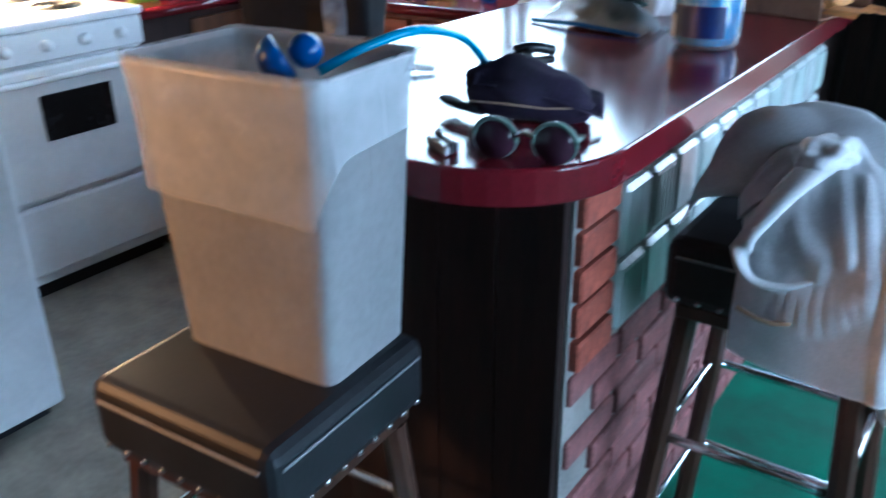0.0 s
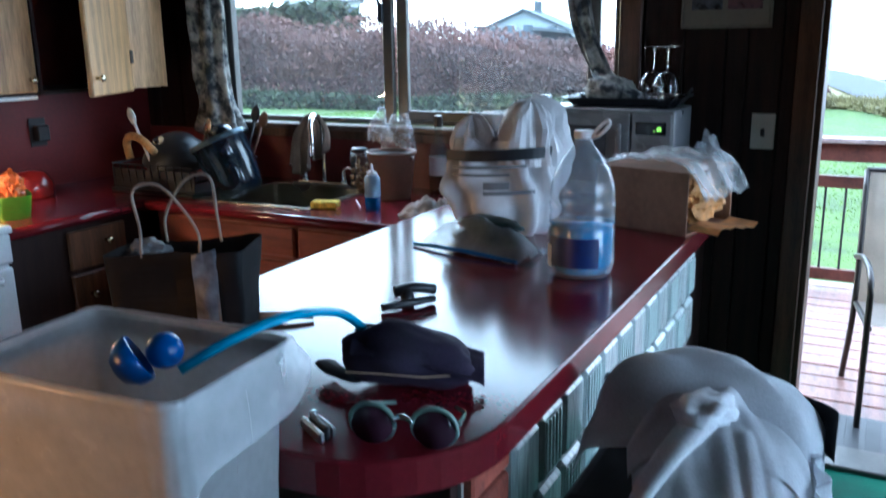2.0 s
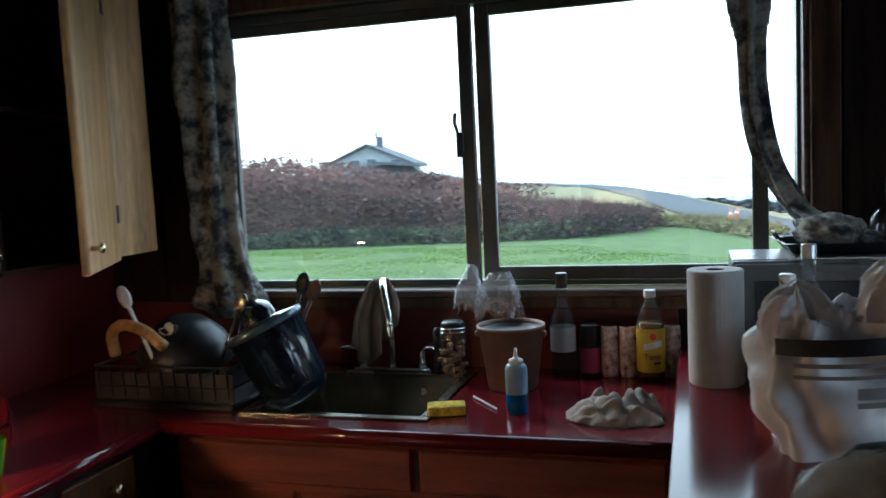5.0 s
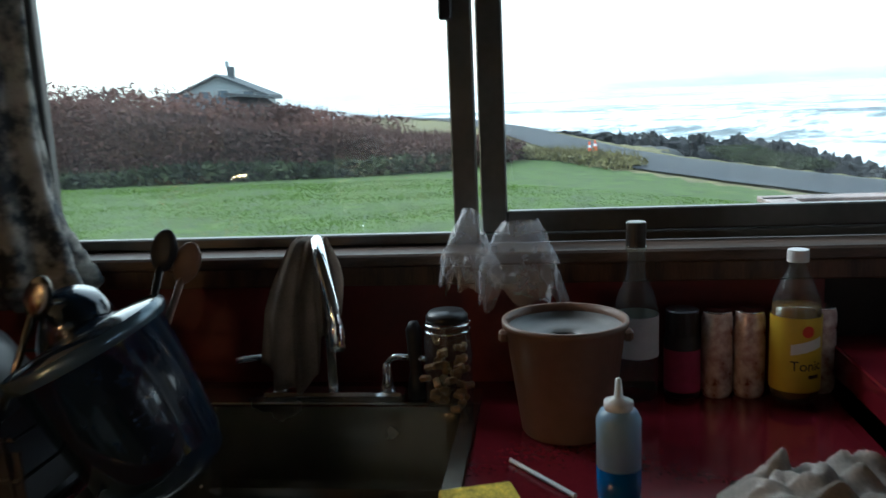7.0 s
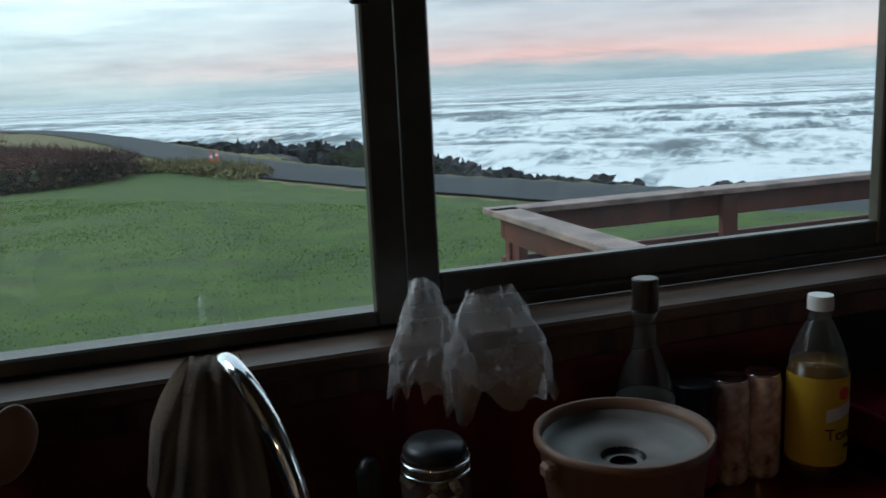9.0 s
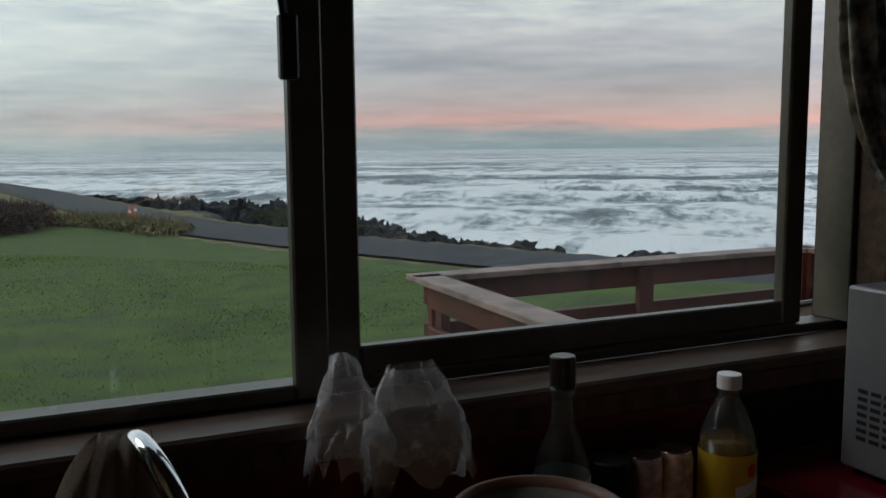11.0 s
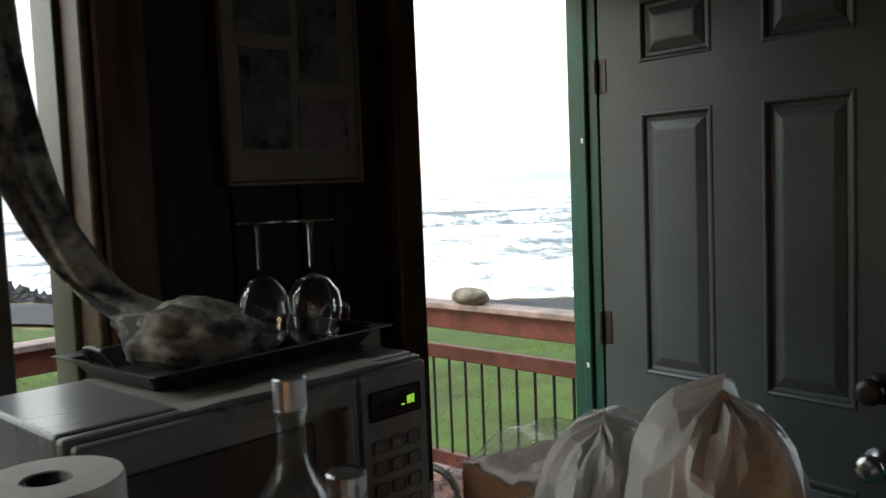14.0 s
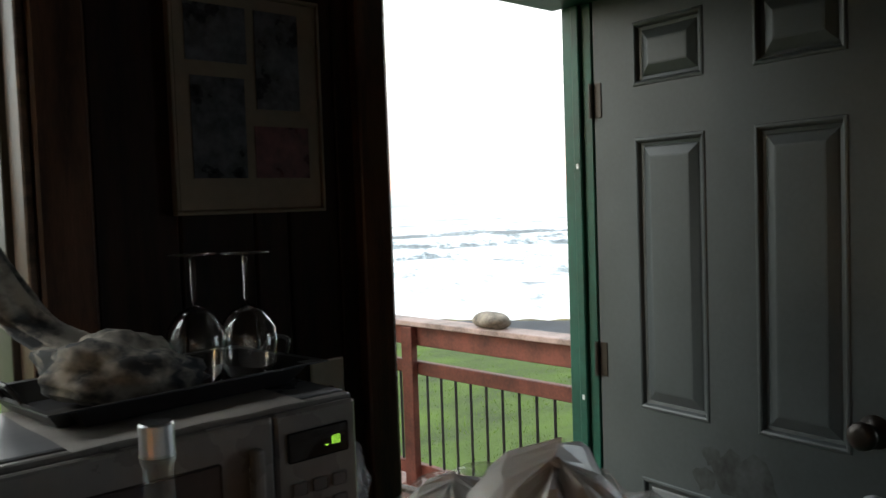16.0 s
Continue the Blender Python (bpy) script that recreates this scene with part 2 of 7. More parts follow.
HOODIE = mat("pale grey fleece", (0.80, 0.80, 0.82), 0.95, vary=0.1, scale=9, fine=260, bump=0.6, depth=0.002)
CLOTH = mat("crumpled cloth", (0.60, 0.55, 0.50), 0.9, vary=0.18, scale=14, fine=220, bump=0.5, depth=0.002)
PAPER = mat("paper towel", (0.52, 0.50, 0.48), 0.9, vary=0.04, scale=30, fine=200, bump=0.5, depth=0.001)
CARD = mat("cardboard core", (0.40, 0.28, 0.18), 0.8)
BOXCARD = mat("brown carton", (0.30, 0.16, 0.09), 0.7, vary=0.15, scale=8, bump=0.2)
ORANGE_CARD = mat("tan packing paper", (0.62, 0.30, 0.09), 0.7, vary=0.22, scale=16, bump=0.6, depth=0.006)
FILM = mat("clear wrapping film", (0.75, 0.74, 0.72), 0.18, vary=0.1, scale=12, bump=0.7, depth=0.008, alpha=0.36)
BAG = mat("white carrier bag", (0.74, 0.71, 0.71), 0.35, vary=0.06, scale=10, bump=0.35, depth=0.004, alpha=0.93)
BAG_THIN = mat("thin plastic bag", (0.78, 0.80, 0.84), 0.22, vary=0.08, scale=25, bump=0.6, depth=0.004, alpha=0.30)
LINER = mat("clear bin liner", (0.80, 0.81, 0.83), 0.24, vary=0.06, scale=18, bump=0.5, depth=0.004, alpha=0.34)
POUCH = mat("clear pouch", (0.70, 0.76, 0.78), 0.12, vary=0.1, scale=16, bump=0.8, depth=0.006, alpha=0.4)
GREEN_PACK = mat("dark green packet", (0.03, 0.06, 0.05), 0.35, vary=0.4, scale=16, bump=0.3)
BLUE_LINE = mat("blue plastic strip", (0.02, 0.14, 0.42), 0.35)
JUG = clear("jug plastic", (0.90, 0.94, 0.97), 0.12, 0.25, haze=0.22)
BLUE_LIQ = mat("blue washer fluid", (0.008, 0.20, 0.46), 0.15, vary=0.1, bump=0)
BLUE_SOAP = mat("blue dish soap", (0.006, 0.12, 0.40), 0.15, vary=0.08, bump=0, transmission=0.3)
NAVY_LABEL = mat("navy label", (0.006, 0.018, 0.10), 0.4, vary=0.15)
WHITE_LABEL = mat("white label", (0.72, 0.74, 0.76), 0.5, vary=0.08)
SQUEEZE = mat("frosted squeeze bottle", (0.34, 0.52, 0.70), 0.35, vary=0.06, transmission=0.35, bump=0.05)
SPONGE = mat("yellow sponge", (0.72, 0.54, 0.06), 0.95, vary=0.25, scale=40, fine=160, bump=0.9, depth=0.004)
POT_TAN = mat("tan plastic pail", (0.17, 0.095, 0.062), 0.45, vary=0.1, bump=0.08)
POT_LID = mat("grey pail lid", (0.17, 0.16, 0.15), 0.4, vary=0.1)
BOTTLE_GLASS = clear("clear bottle glass", (0.86, 0.90, 0.88), 0.02, 0.35, haze=0.05)
REAL_GLASS = mat("drinking glass", (1.0, 1.0, 1.0), 0.02, vary=0.0, bump=0, transmission=1.0, rough_vary=0.0, ior=1.5)
AMBER = mat("amber oil", (0.34, 0.17, 0.03), 0.1, transmission=0.5, vary=0.1, bump=0)
PINK_LABEL = mat("pink label", (0.46, 0.05, 0.13), 0.45, vary=0.15)
TONIC = mat("yellow tonic label", (0.60, 0.42, 0.03), 0.4, vary=0.06, bump=0.03)
RED_DOT = mat("red disc", (0.62, 0.05, 0.02), 0.45)
CAN = mat("floral can", (0.58, 0.52, 0.50), 0.3, metal=0.3, vary=0.3, scale=38, fine=90, bump=0, second=(0.22, 0.05, 0.04))
INK = mat("black ink", (0.012, 0.012, 0.014), 0.5, bump=0)
GREY_INK = mat("grey ink", (0.22, 0.22, 0.23), 0.5, bump=0)
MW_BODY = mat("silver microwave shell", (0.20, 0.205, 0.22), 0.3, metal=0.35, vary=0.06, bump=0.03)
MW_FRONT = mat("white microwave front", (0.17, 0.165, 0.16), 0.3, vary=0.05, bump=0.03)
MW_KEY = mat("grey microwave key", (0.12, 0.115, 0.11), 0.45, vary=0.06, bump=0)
MW_WIN = mat("microwave window", (0.06, 0.055, 0.055), 0.15, vary=0.1, bump=0)
GREEN_LED = glow("green display digits", (0.5, 1.0, 0.08), 0.35)
LAMP_GLOW = glow("warm hood bulb", (1.0, 0.55, 0.2), 30)
SHADE_GLOW = glow("lamp shade", (1.0, 0.60, 0.28), 1.0)
PHOTO_MAT = mat("cream picture mount", (0.20, 0.16, 0.115), 0.6, vary=0.08)
PHOTO_A = mat("dark landscape print", (0.07, 0.075, 0.09), 0.3, vary=0.5, scale=22, fine=70, bump=0, second=(0.012, 0.012, 0.014))
PHOTO_B = mat("reddish print", (0.13, 0.05, 0.05), 0.3, vary=0.5, scale=20, fine=60, bump=0, second=(0.05, 0.03, 0.04))
SWITCH = mat("ivory switch plate", (0.46, 0.42, 0.36), 0.35, vary=0.05)
DOOR_PAINT = mat("grey green door paint", (0.052, 0.062, 0.064), 0.42, vary=0.08, scale=4, fine=90, bump=0.08)
DOOR_DIRT = mat("door smudge", (0.040, 0.046, 0.047), 0.5, vary=0.3, scale=14)
JAMB_GREEN = mat("green jamb paint", (0.006, 0.065, 0.045), 0.45, vary=0.2, scale=8, bump=0.2)
DECK = mat("red brown deck board", (0.27, 0.135, 0.10), 0.45, vary=0.25, scale=5, fine=60, stretch=(5, 0.6, 5), bump=0.3, random_tint=0.18)
RAIL = mat("red stained rail", (0.115, 0.034, 0.022), 0.55, vary=0.25, scale=7, fine=70, bump=0.3, random_tint=0.1)
RAIL_CAP = mat("weathered rail cap", (0.29, 0.215, 0.19), 0.6, vary=0.25, scale=8, fine=90, bump=0.35)
IRON = mat("black baluster", (0.015, 0.015, 0.017), 0.45, vary=0.1)
SLING = mat("beige sling fabric", (0.50, 0.44, 0.36), 0.8, vary=0.1, fine=300, bump=0.4)
BRONZE = mat("dark bronze tube", (0.05, 0.042, 0.036), 0.35, metal=0.6)
STONE = mat("beach stone", (0.22, 0.19, 0.15), 0.8, vary=0.3, scale=12, bump=0.5)
GRASS = mat("lawn", (0.055, 0.092, 0.010), 0.95, vary=0.3, scale=1.3, fine=38, bump=1.0, depth=0.05, second=(0.028, 0.045, 0.010), hard=(0.45, 0.9))
BLADE = mat("grass blade", (0.105, 0.175, 0.020), 0.9, vary=0.15, scale=0.8, fine=30, bump=0, second=(0.085, 0.142, 0.016), hard=(0.50, 0.90))
ROUGH_GRASS = mat("rough yellow grass", (0.17, 0.15, 0.06), 0.95, vary=0.35, scale=1.2, fine=9, bump=0.8, depth=0.1)
ASPHALT = mat("asphalt", (0.075, 0.085, 0.10), 0.55, vary=0.2, scale=0.8, fine=14, bump=0.2)
ROCK = mat("black lava rock", (0.022, 0.022, 0.024), 0.7, vary=0.4, scale=1.5, fine=10, bump=0.9, depth=0.2)
BRAMBLE = mat("winter bramble", (0.12, 0.060, 0.048), 0.95, vary=0.3, scale=0.25, fine=3, random_tint=0.2)
BUSH = mat("coastal shrub", (0.045, 0.055, 0.024), 0.95, vary=0.4, scale=1.0, fine=6, random_tint=0.2)
HOUSE_WALL = mat("grey siding", (0.26, 0.30, 0.32), 0.7, vary=0.12, scale=2, stretch=(0.3, 0.3, 6))
HOUSE_ROOF = mat("dark shingle roof", (0.075, 0.085, 0.095), 0.8, vary=0.25, scale=3, fine=14)
HOUSE_WHITE = mat("white siding", (0.40, 0.41, 0.41), 0.7, vary=0.08)
HOUSE_PANE = mat("far window pane", (0.10, 0.13, 0.16), 0.1, bump=0)
CONE_ORANGE = mat("traffic cone orange", (0.72, 0.09, 0.015), 0.5, vary=0.08)
BALL_BLUE = mat("blue launcher plastic", (0.008, 0.065, 0.26), 0.3, vary=0.08)
BALL_CYAN = mat("light blue handle", (0.03, 0.30, 0.52), 0.3, vary=0.06)
PURPLE = mat("purple pouch cloth", (0.016, 0.008, 0.026), 0.85, vary=0.25, scale=14, fine=220, bump=0.4)
LENS = mat("dark lens", (0.05, 0.02, 0.035), 0.05, vary=0.1, bump=0)
CLEAR_FRAME = mat("clear green frame", (0.26, 0.36, 0.32), 0.12, vary=0.05, transmission=0.4, bump=0)
LIME = mat("lime basket", (0.26, 0.52, 0.03), 0.4, vary=0.08)
ORANGE_BAG = mat("orange snack bag", (0.75, 0.17, 0.03), 0.25, vary=0.3, scale=18, bump=0.7, depth=0.006)
BEAN = mat("dried pasta", (0.26, 0.14, 0.055), 0.6, vary=0.25, scale=30)
DEEP_RED = mat("red kettle", (0.25, 0.012, 0.01), 0.2, vary=0.1, bump=0, coat=0.5)


def sea_material():
    """Grey water with torn foam drawn out along the crests, at three sizes."""
    m = bpy.data.materials.new("surf")
    t = nodes_of(m)
    k = t.links.new
    co = add(t, "ShaderNodeTexCoord")
    layers = []
    for along, scale, detail, rough in ((5.0, 0.034, 5, 0.6), (0.9, 0.15, 9, 0.70), (0.32, 0.34, 6, 0.66)):
        mp = add(t, "ShaderNodeMapping", vector_type="TEXTURE")
        mp.inputs["Rotation"].default_value = (0, 0, radians(-38.5))
        mp.inputs["Scale"].default_value = (along, 1.0, 1.0)
        k(co.outputs["Object"], mp.inputs[0])
        n = add(t, "ShaderNodeTexNoise")
        n.inputs["Scale"].default_value, n.inputs["Detail"].default_value, n.inputs["Roughness"].default_value, n.inputs["Distortion"].default_value = scale, detail, rough, 0.5
        k(mp.outputs[0], n.inputs["Vector"])
        layers.append(n.outputs["Fac"])
    s = add(t, "ShaderNodeMath", operation="MULTIPLY_ADD")
    s.inputs[1].default_value = 1.15
    k(layers[1], s.inputs[0])
    k(layers[0], s.inputs[2])
    s2 = add(t, "ShaderNodeMath", operation="MULTIPLY_ADD")
    s2.inputs[1].default_value = 0.55
    k(layers[2], s2.inputs[0])
    k(s.outputs[0], s2.inputs[2])
    # crests carry more foam than troughs
    sep3 = add(t, "ShaderNodeSeparateXYZ")
    k(co.outputs["Object"], sep3.inputs[0])
    lift = add(t, "ShaderNodeMapRange")
    lift.inputs["From Min"].default_value, lift.inputs["From Max"].default_value = -4.9, -3.6
    lift.inputs["To Min"].default_value, lift.inputs["To Max"].default_value = -0.05, 0.06
    k(sep3.outputs["Z"], lift.inputs["Value"])
    s3 = add(t, "ShaderNodeMath", operation="ADD")
    k(s2.outputs[0], s3.inputs[0])
    k(lift.outputs[0], s3.inputs[1])
    half = add(t, "ShaderNodeMath", operation="MULTIPLY")
    half.inputs[1].default_value = 0.5
    k(s3.outputs[0], half.inputs[0])
    foam = ramp(t, [(0.575, (0.045, 0.072, 0.085)), (0.622, (0.14, 0.185, 0.21)), (0.665, (0.48, 0.53, 0.56)), (0.71, (0.86, 0.88, 0.89))], half.outputs[0])
    p = add(t, "ShaderNodeBsdfPrincipled")
    p.inputs["Roughness"].default_value = 0.42
    k(foam.outputs[0], p.inputs["Base Color"])
    bp = add(t, "ShaderNodeBump")
    bp.inputs["Strength"].default_value, bp.inputs["Distance"].default_value = 0.7, 1.2
    k(half.outputs[0], bp.inputs["Height"])
    k(bp.outputs[0], p.inputs["Normal"])
    k(p.outputs[0], add(t, "ShaderNodeOutputMaterial").inputs[0])
    return m


SEA = sea_material()


# ---------------------------------------------------------------- mesh helpers
def thing(name, label, category, m=None, group="", kind=""):
    ob = new(name)
    ob.empty_display_size = 0.05
    ob.matrix_basis = m if m else Matrix()
    return tagged(ob, label, category, group, kind)


def mesh_of(name, bm, material, smooth=False):
    me = bpy.data.meshes.new(name)
    bm.to_mesh(me)
    bm.free()
    me.materials.append(material)
    for f in me.polygons:
        f.use_smooth = smooth
    return me


def part(name, bm, material, parent=None, label="", smooth=False):
    me = bm if isinstance(bm, bpy.types.Mesh) else mesh_of(name, bm, material, smooth)
    ob = new(name, me)
    ob.parent = parent
    return tagged(ob, label) if label else ob


def structure(name, bm, material, label, category, smooth=False):
    return tagged(part(name, bm, material, None, "", smooth), label, category, "", "structure")


def box(x0, x1, y0, y1, z0, z1, bevel=0.0, bm=None, seg=1):
    own = bmesh.new()
    bmesh.ops.create_cube(own, size=1)
    for v in own.verts:
        v.co = Vector(((x0 + x1) / 2 + v.co.x * (x1 - x0), (y0 + y1) / 2 + v.co.y * (y1 - y0), (z0 + z1) / 2 + v.co.z * (z1 - z0)))
    if bevel:
        bmesh.ops.bevel(own, geom=own.edges[:], offset=bevel, segments=seg, affect="EDGES", profile=0.5)
    return merge(bm, own)


def merge(bm, own):
    if bm is None:
        return own
    me = bpy.data.meshes.new("tmp")
    own.to_mesh(me)
    own.free()
    bm.from_mesh(me)
    bpy.data.meshes.remove(me)
    return bm


def moved(bm, m):
    bmesh.ops.transform(bm, matrix=m, verts=bm.verts[:])
    return bm


def lathe(profile, seg=28, wobble=0.0, seed=0, bm=None, squash=1.0, close=True):
    """Turned body from (radius, height) pairs."""
    own = bmesh.new()
    rings = []
    for r, z in profile:
        if r < 1e-5:
            rings.append([own.verts.new((0, 0, z))])
        else:
            ring = []
            for i in range(seg):
                a = 2 * math.pi * i / seg
                k = 1 + wobble * noise.noise(Vector((math.cos(a) * 1.5, math.sin(a) * 1.5, z * 9 + seed)))
                ring.append(own.verts.new((r * k * math.cos(a), r * k * math.sin(a) * squash, z)))
            rings.append(ring)
    for a, b in zip(rings, rings[1:]):
        for i in range(seg):
            j = (i + 1) % seg
            if len(a) == 1 and len(b) == 1:
                continue
            if len(a) == 1:
                own.faces.new((a[0], b[j], b[i]))
            elif len(b) == 1:
                own.faces.new((a[i], a[j], b[0]))
            else:
                own.faces.new((a[i], a[j], b[j], b[i]))
    bmesh.ops.recalc_face_normals(own, faces=own.faces[:])
    return merge(bm, own)


def tube(points, r, seg=10, bm=None, taper=1.0, flat=1.0):
    """Round bar along points."""
    own = bmesh.new()
    pts = [Vector(p) for p in points]
    rings = []
    up = Vector((0.13, 0.21, 1)).normalized()
    for i, p in enumerate(pts):
        d = (pts[min(i + 1, len(pts) - 1)] - pts[max(i - 1, 0)]).normalized()
        u = d.cross(up)
        u = u.normalized() if u.length > 0.05 else d.cross(Vector((1, 0, 0))).normalized()
        w = d.cross(u)
        rad = r * (1 + (taper - 1) * i / max(1, len(pts) - 1))
        rings.append([own.verts.new(p + rad * (math.cos(2 * math.pi * k / seg) * u + flat * math.sin(2 * math.pi * k / seg) * w)) for k in range(seg)])
    for a, b in zip(rings, rings[1:]):
        for i in range(seg):
            j = (i + 1) % seg
            own.faces.new((a[i], a[j], b[j], b[i]))
    own.faces.new(rings[0][::-1])
    own.faces.new(rings[-1])
    bmesh.ops.recalc_face_normals(own, faces=own.faces[:])
    return merge(bm, own)


def curve_points(ctrl, n=24):
    """Smooth run through control points (Catmull-Rom)."""
    c = [Vector(p) for p in ctrl]
    c = [c[0] * 2 - c[1]] + c + [c[-1] * 2 - c[-2]]
    out = []
    spans = len(c) - 3
    for i in range(spans):
        m = max(2, n // spans)
        for j in range(m + (i == spans - 1)):
            t = j / m
            p0, p1, p2, p3 = c[i:i + 4]
            out.append(0.5 * ((2 * p1) + (p2 - p0) * t + (2 * p0 - 5 * p1 + 4 * p2 - p3) * t * t + (3 * p1 - p0 - 3 * p2 + p3) * t ** 3))
    return out


def sheet(fn, nu, nv, thick=0.0):
    """Surface from fn(u, v), u and v from 0 to 1; thick gives it a back."""
    own = bmesh.new()
    rows = [[own.verts.new(fn(i / nu, j / nv)) for j in range(nv + 1)] for i in range(nu + 1)]
    for i in range(nu):
        for j in range(nv):
            own.faces.new((rows[i][j], rows[i + 1][j], rows[i + 1][j + 1], rows[i][j + 1]))
    if thick:
        bmesh.ops.solidify(own, geom=own.faces[:], thickness=thick)
    return own


def lump(size, seed, rough=0.25, detail=3, scale=2.0, ridge=0.0, flatten=None):
    """Uneven rounded body with creases."""
    own = bmesh.new()
    bmesh.ops.create_icosphere(own, subdivisions=detail, radius=1)
    for v in own.verts:
        n1 = noise.noise(v.co * scale + Vector((seed, 0, 0)))
        n2 = abs(noise.noise(v.co * scale * 2.3 + Vector((0, seed, 3))))
        k = 1 + rough * n1 - ridge * n2
        p = v.co * k
        v.co = Vector((p.x * size[0], p.y * size[1], p.z * size[2]))
        if flatten is not None and v.co.z < flatten:
            v.co.z = flatten
    return own


def slab(points, z0, z1, bevel=0.0, seg=2):
    """Flat board with the outline points."""
    own = bmesh.new()
    f = own.faces.new([own.verts.new((x, y, z0)) for x, y in points])
    r = bmesh.ops.extrude_face_region(own, geom=[f])
    for v in r["geom"]:
        if isinstance(v, bmesh.types.BMVert):
            v.co.z = z1
    bmesh.ops.recalc_face_normals(own, faces=own.faces[:])
    if bevel:
        edges = [e for e in own.edges if abs(e.verts[0].co.z - e.verts[1].co.z) < 1e-6]
        bmesh.ops.bevel(own, geom=edges, offset=bevel, segments=seg, affect="EDGES", profile=0.6)
    return own


def lettering(text, size, m, material, parent, bend=0.0):
    """Raised letters as a mesh; bend: radius of the cylinder they wrap round."""
    cu = bpy.data.curves.new("letters", "FONT")
    cu.body, cu.size, cu.extrude, cu.align_x = text, size, 0.0004, "CENTER"
    tmp = bpy.data.objects.new("letters", cu)
    scene.collection.objects.link(tmp)
    bpy.context.view_layer.update()
    me = bpy.data.meshes.new_from_object(tmp.evaluated_get(bpy.context.evaluated_depsgraph_get()))
    bpy.data.objects.remove(tmp)
    for v in me.vertices:
        x, y, z = v.co
        if bend:
            a = x / bend
            v.co = Vector(((bend + z) * math.sin(a), -(bend + z) * math.cos(a), y))
        else:
            v.co = Vector((x, -z, y))
        v.co = m @ v.co
    me.materials.clear()
    me.materials.append(material)
    return part("lettering", me, material, parent)


# ---------------------------------------------------------------- the room
WX0, WX1 = -0.86, 1.02          # window opening
WZ0, WZ1 = 1.15, 2.09
DX0, DX1 = 1.685, 2.45           # door opening
DTOP = 2.07
TH = 0.15                       # wall thickness
ROOM_X0, ROOM_X1, ROOM_Y0, CEIL_Z = -1.32, 4.6, -5.6, 2.42

floor = structure("floor", box(ROOM_X0, ROOM_X1, ROOM_Y0, TH, -0.12, -0.012), MORTAR, "plain subfloor of the room", "floor")
part("kitchen_vinyl", box(ROOM_X0, 1.40, ROOM_Y0, -0.001, -0.012, -0.002), VINYL, floor, "beige vinyl kitchen floor")
part("carpet", box(1.40, ROOM_X1, ROOM_Y0, 0.02, -0.012, 0.0), CARPET, floor, "worn green carpet")
ceiling = structure("ceiling", box(ROOM_X0 - TH, ROOM_X1 + TH, ROOM_Y0 - TH, TH, CEIL_Z, CEIL_Z + 0.12), CEIL, "brown boarded ceiling", "ceiling")

wall_n = bmesh.new()
for x0, x1, z0, z1 in ((ROOM_X0 - TH, WX0, -0.12, CEIL_Z), (WX0, WX1, -0.12, WZ0), (WX0, WX1, WZ1, CEIL_Z),
                       (WX1, DX0, -0.12, CEIL_Z), (DX0, DX1, DTOP, CEIL_Z), (DX1, ROOM_X1 + TH, -0.12, CEIL_Z)):
    box(x0, x1, 0.012, TH, z0, z1, bm=wall_n)
wall_north = structure("wall_north", wall_n, PANEL_BACK, "dark wood panelled wall with window and door openings", "wall")
wall_west = structure("wall_west", box(ROOM_X0 - TH, ROOM_X0, ROOM_Y0, 0.012, -0.12, CEIL_Z), RED_WALL, "red painted kitchen wall", "wall")
EY0, EY1, EZ0, EZ1 = -3.1, -0.9, 0.55, 2.1
we = bmesh.new()
for y0, y1, z0, z1 in ((ROOM_Y0, EY0, -0.12, CEIL_Z), (EY0, EY1, -0.12, EZ0), (EY0, EY1, EZ1, CEIL_Z), (EY1, 0.012, -0.12, CEIL_Z)):
    box(ROOM_X1, ROOM_X1 + TH, y0, y1, z0, z1, bm=we)
structure("wall_east", we, PANEL, "dark wood panelled wall with a wide window", "wall")
win2 = thing("window_2", "wide picture window towards the sea", "window", kind="structure")
fe = bmesh.new()
for y0, y1, z0, z1 in ((EY0, EY1, EZ0, EZ0 + 0.05), (EY0, EY1, EZ1 - 0.05, EZ1), (EY0, EY0 + 0.05, EZ0 + 0.05, EZ1 - 0.05), (EY1 - 0.05, EY1, EZ0 + 0.05, EZ1 - 0.05)):
    box(ROOM_X1 + 0.03, ROOM_X1 + 0.1, y0, y1, z0, z1, 0.003, fe)
part("window_frame", fe, ALU, win2)
part("pane", box(ROOM_X1 + 0.06, ROOM_X1 + 0.066, EY0 + 0.045, EY1 - 0.045, EZ0 + 0.045, EZ1 - 0.045), WINDOW_GLASS, win2).visible_shadow = False
structure("wall_south", box(ROOM_X0 - TH, ROOM_X1 + TH, ROOM_Y0 - TH, ROOM_Y0, -0.12, CEIL_Z), PANEL, "dark wood panelled wall", "wall")
structure("backsplash", box(ROOM_X0, 0.66, -0.003, 0.012, 0.0, WZ0 - 0.03), RED_WALL, "dark red painted backsplash under the window", "backsplash")
structure("threshold", box(DX0, DX1, 0.02, TH + 0.05, -0.05, 0.018, 0.006), ALU, "worn metal door threshold", "threshold")

# vertical panel boards, with grooves between them
def panel_run(x0, x1, z0, z1):
    x = x0
    while x < x1 - 0.005:
        w = min(random.choice((0.07, 0.09, 0.11, 0.14)), x1 - x)
        part("panel_board", box(x + 0.002, x + w - 0.002, -0.0, 0.012, z0, z1, 0.0025), PANEL, wall_north)
        x += w


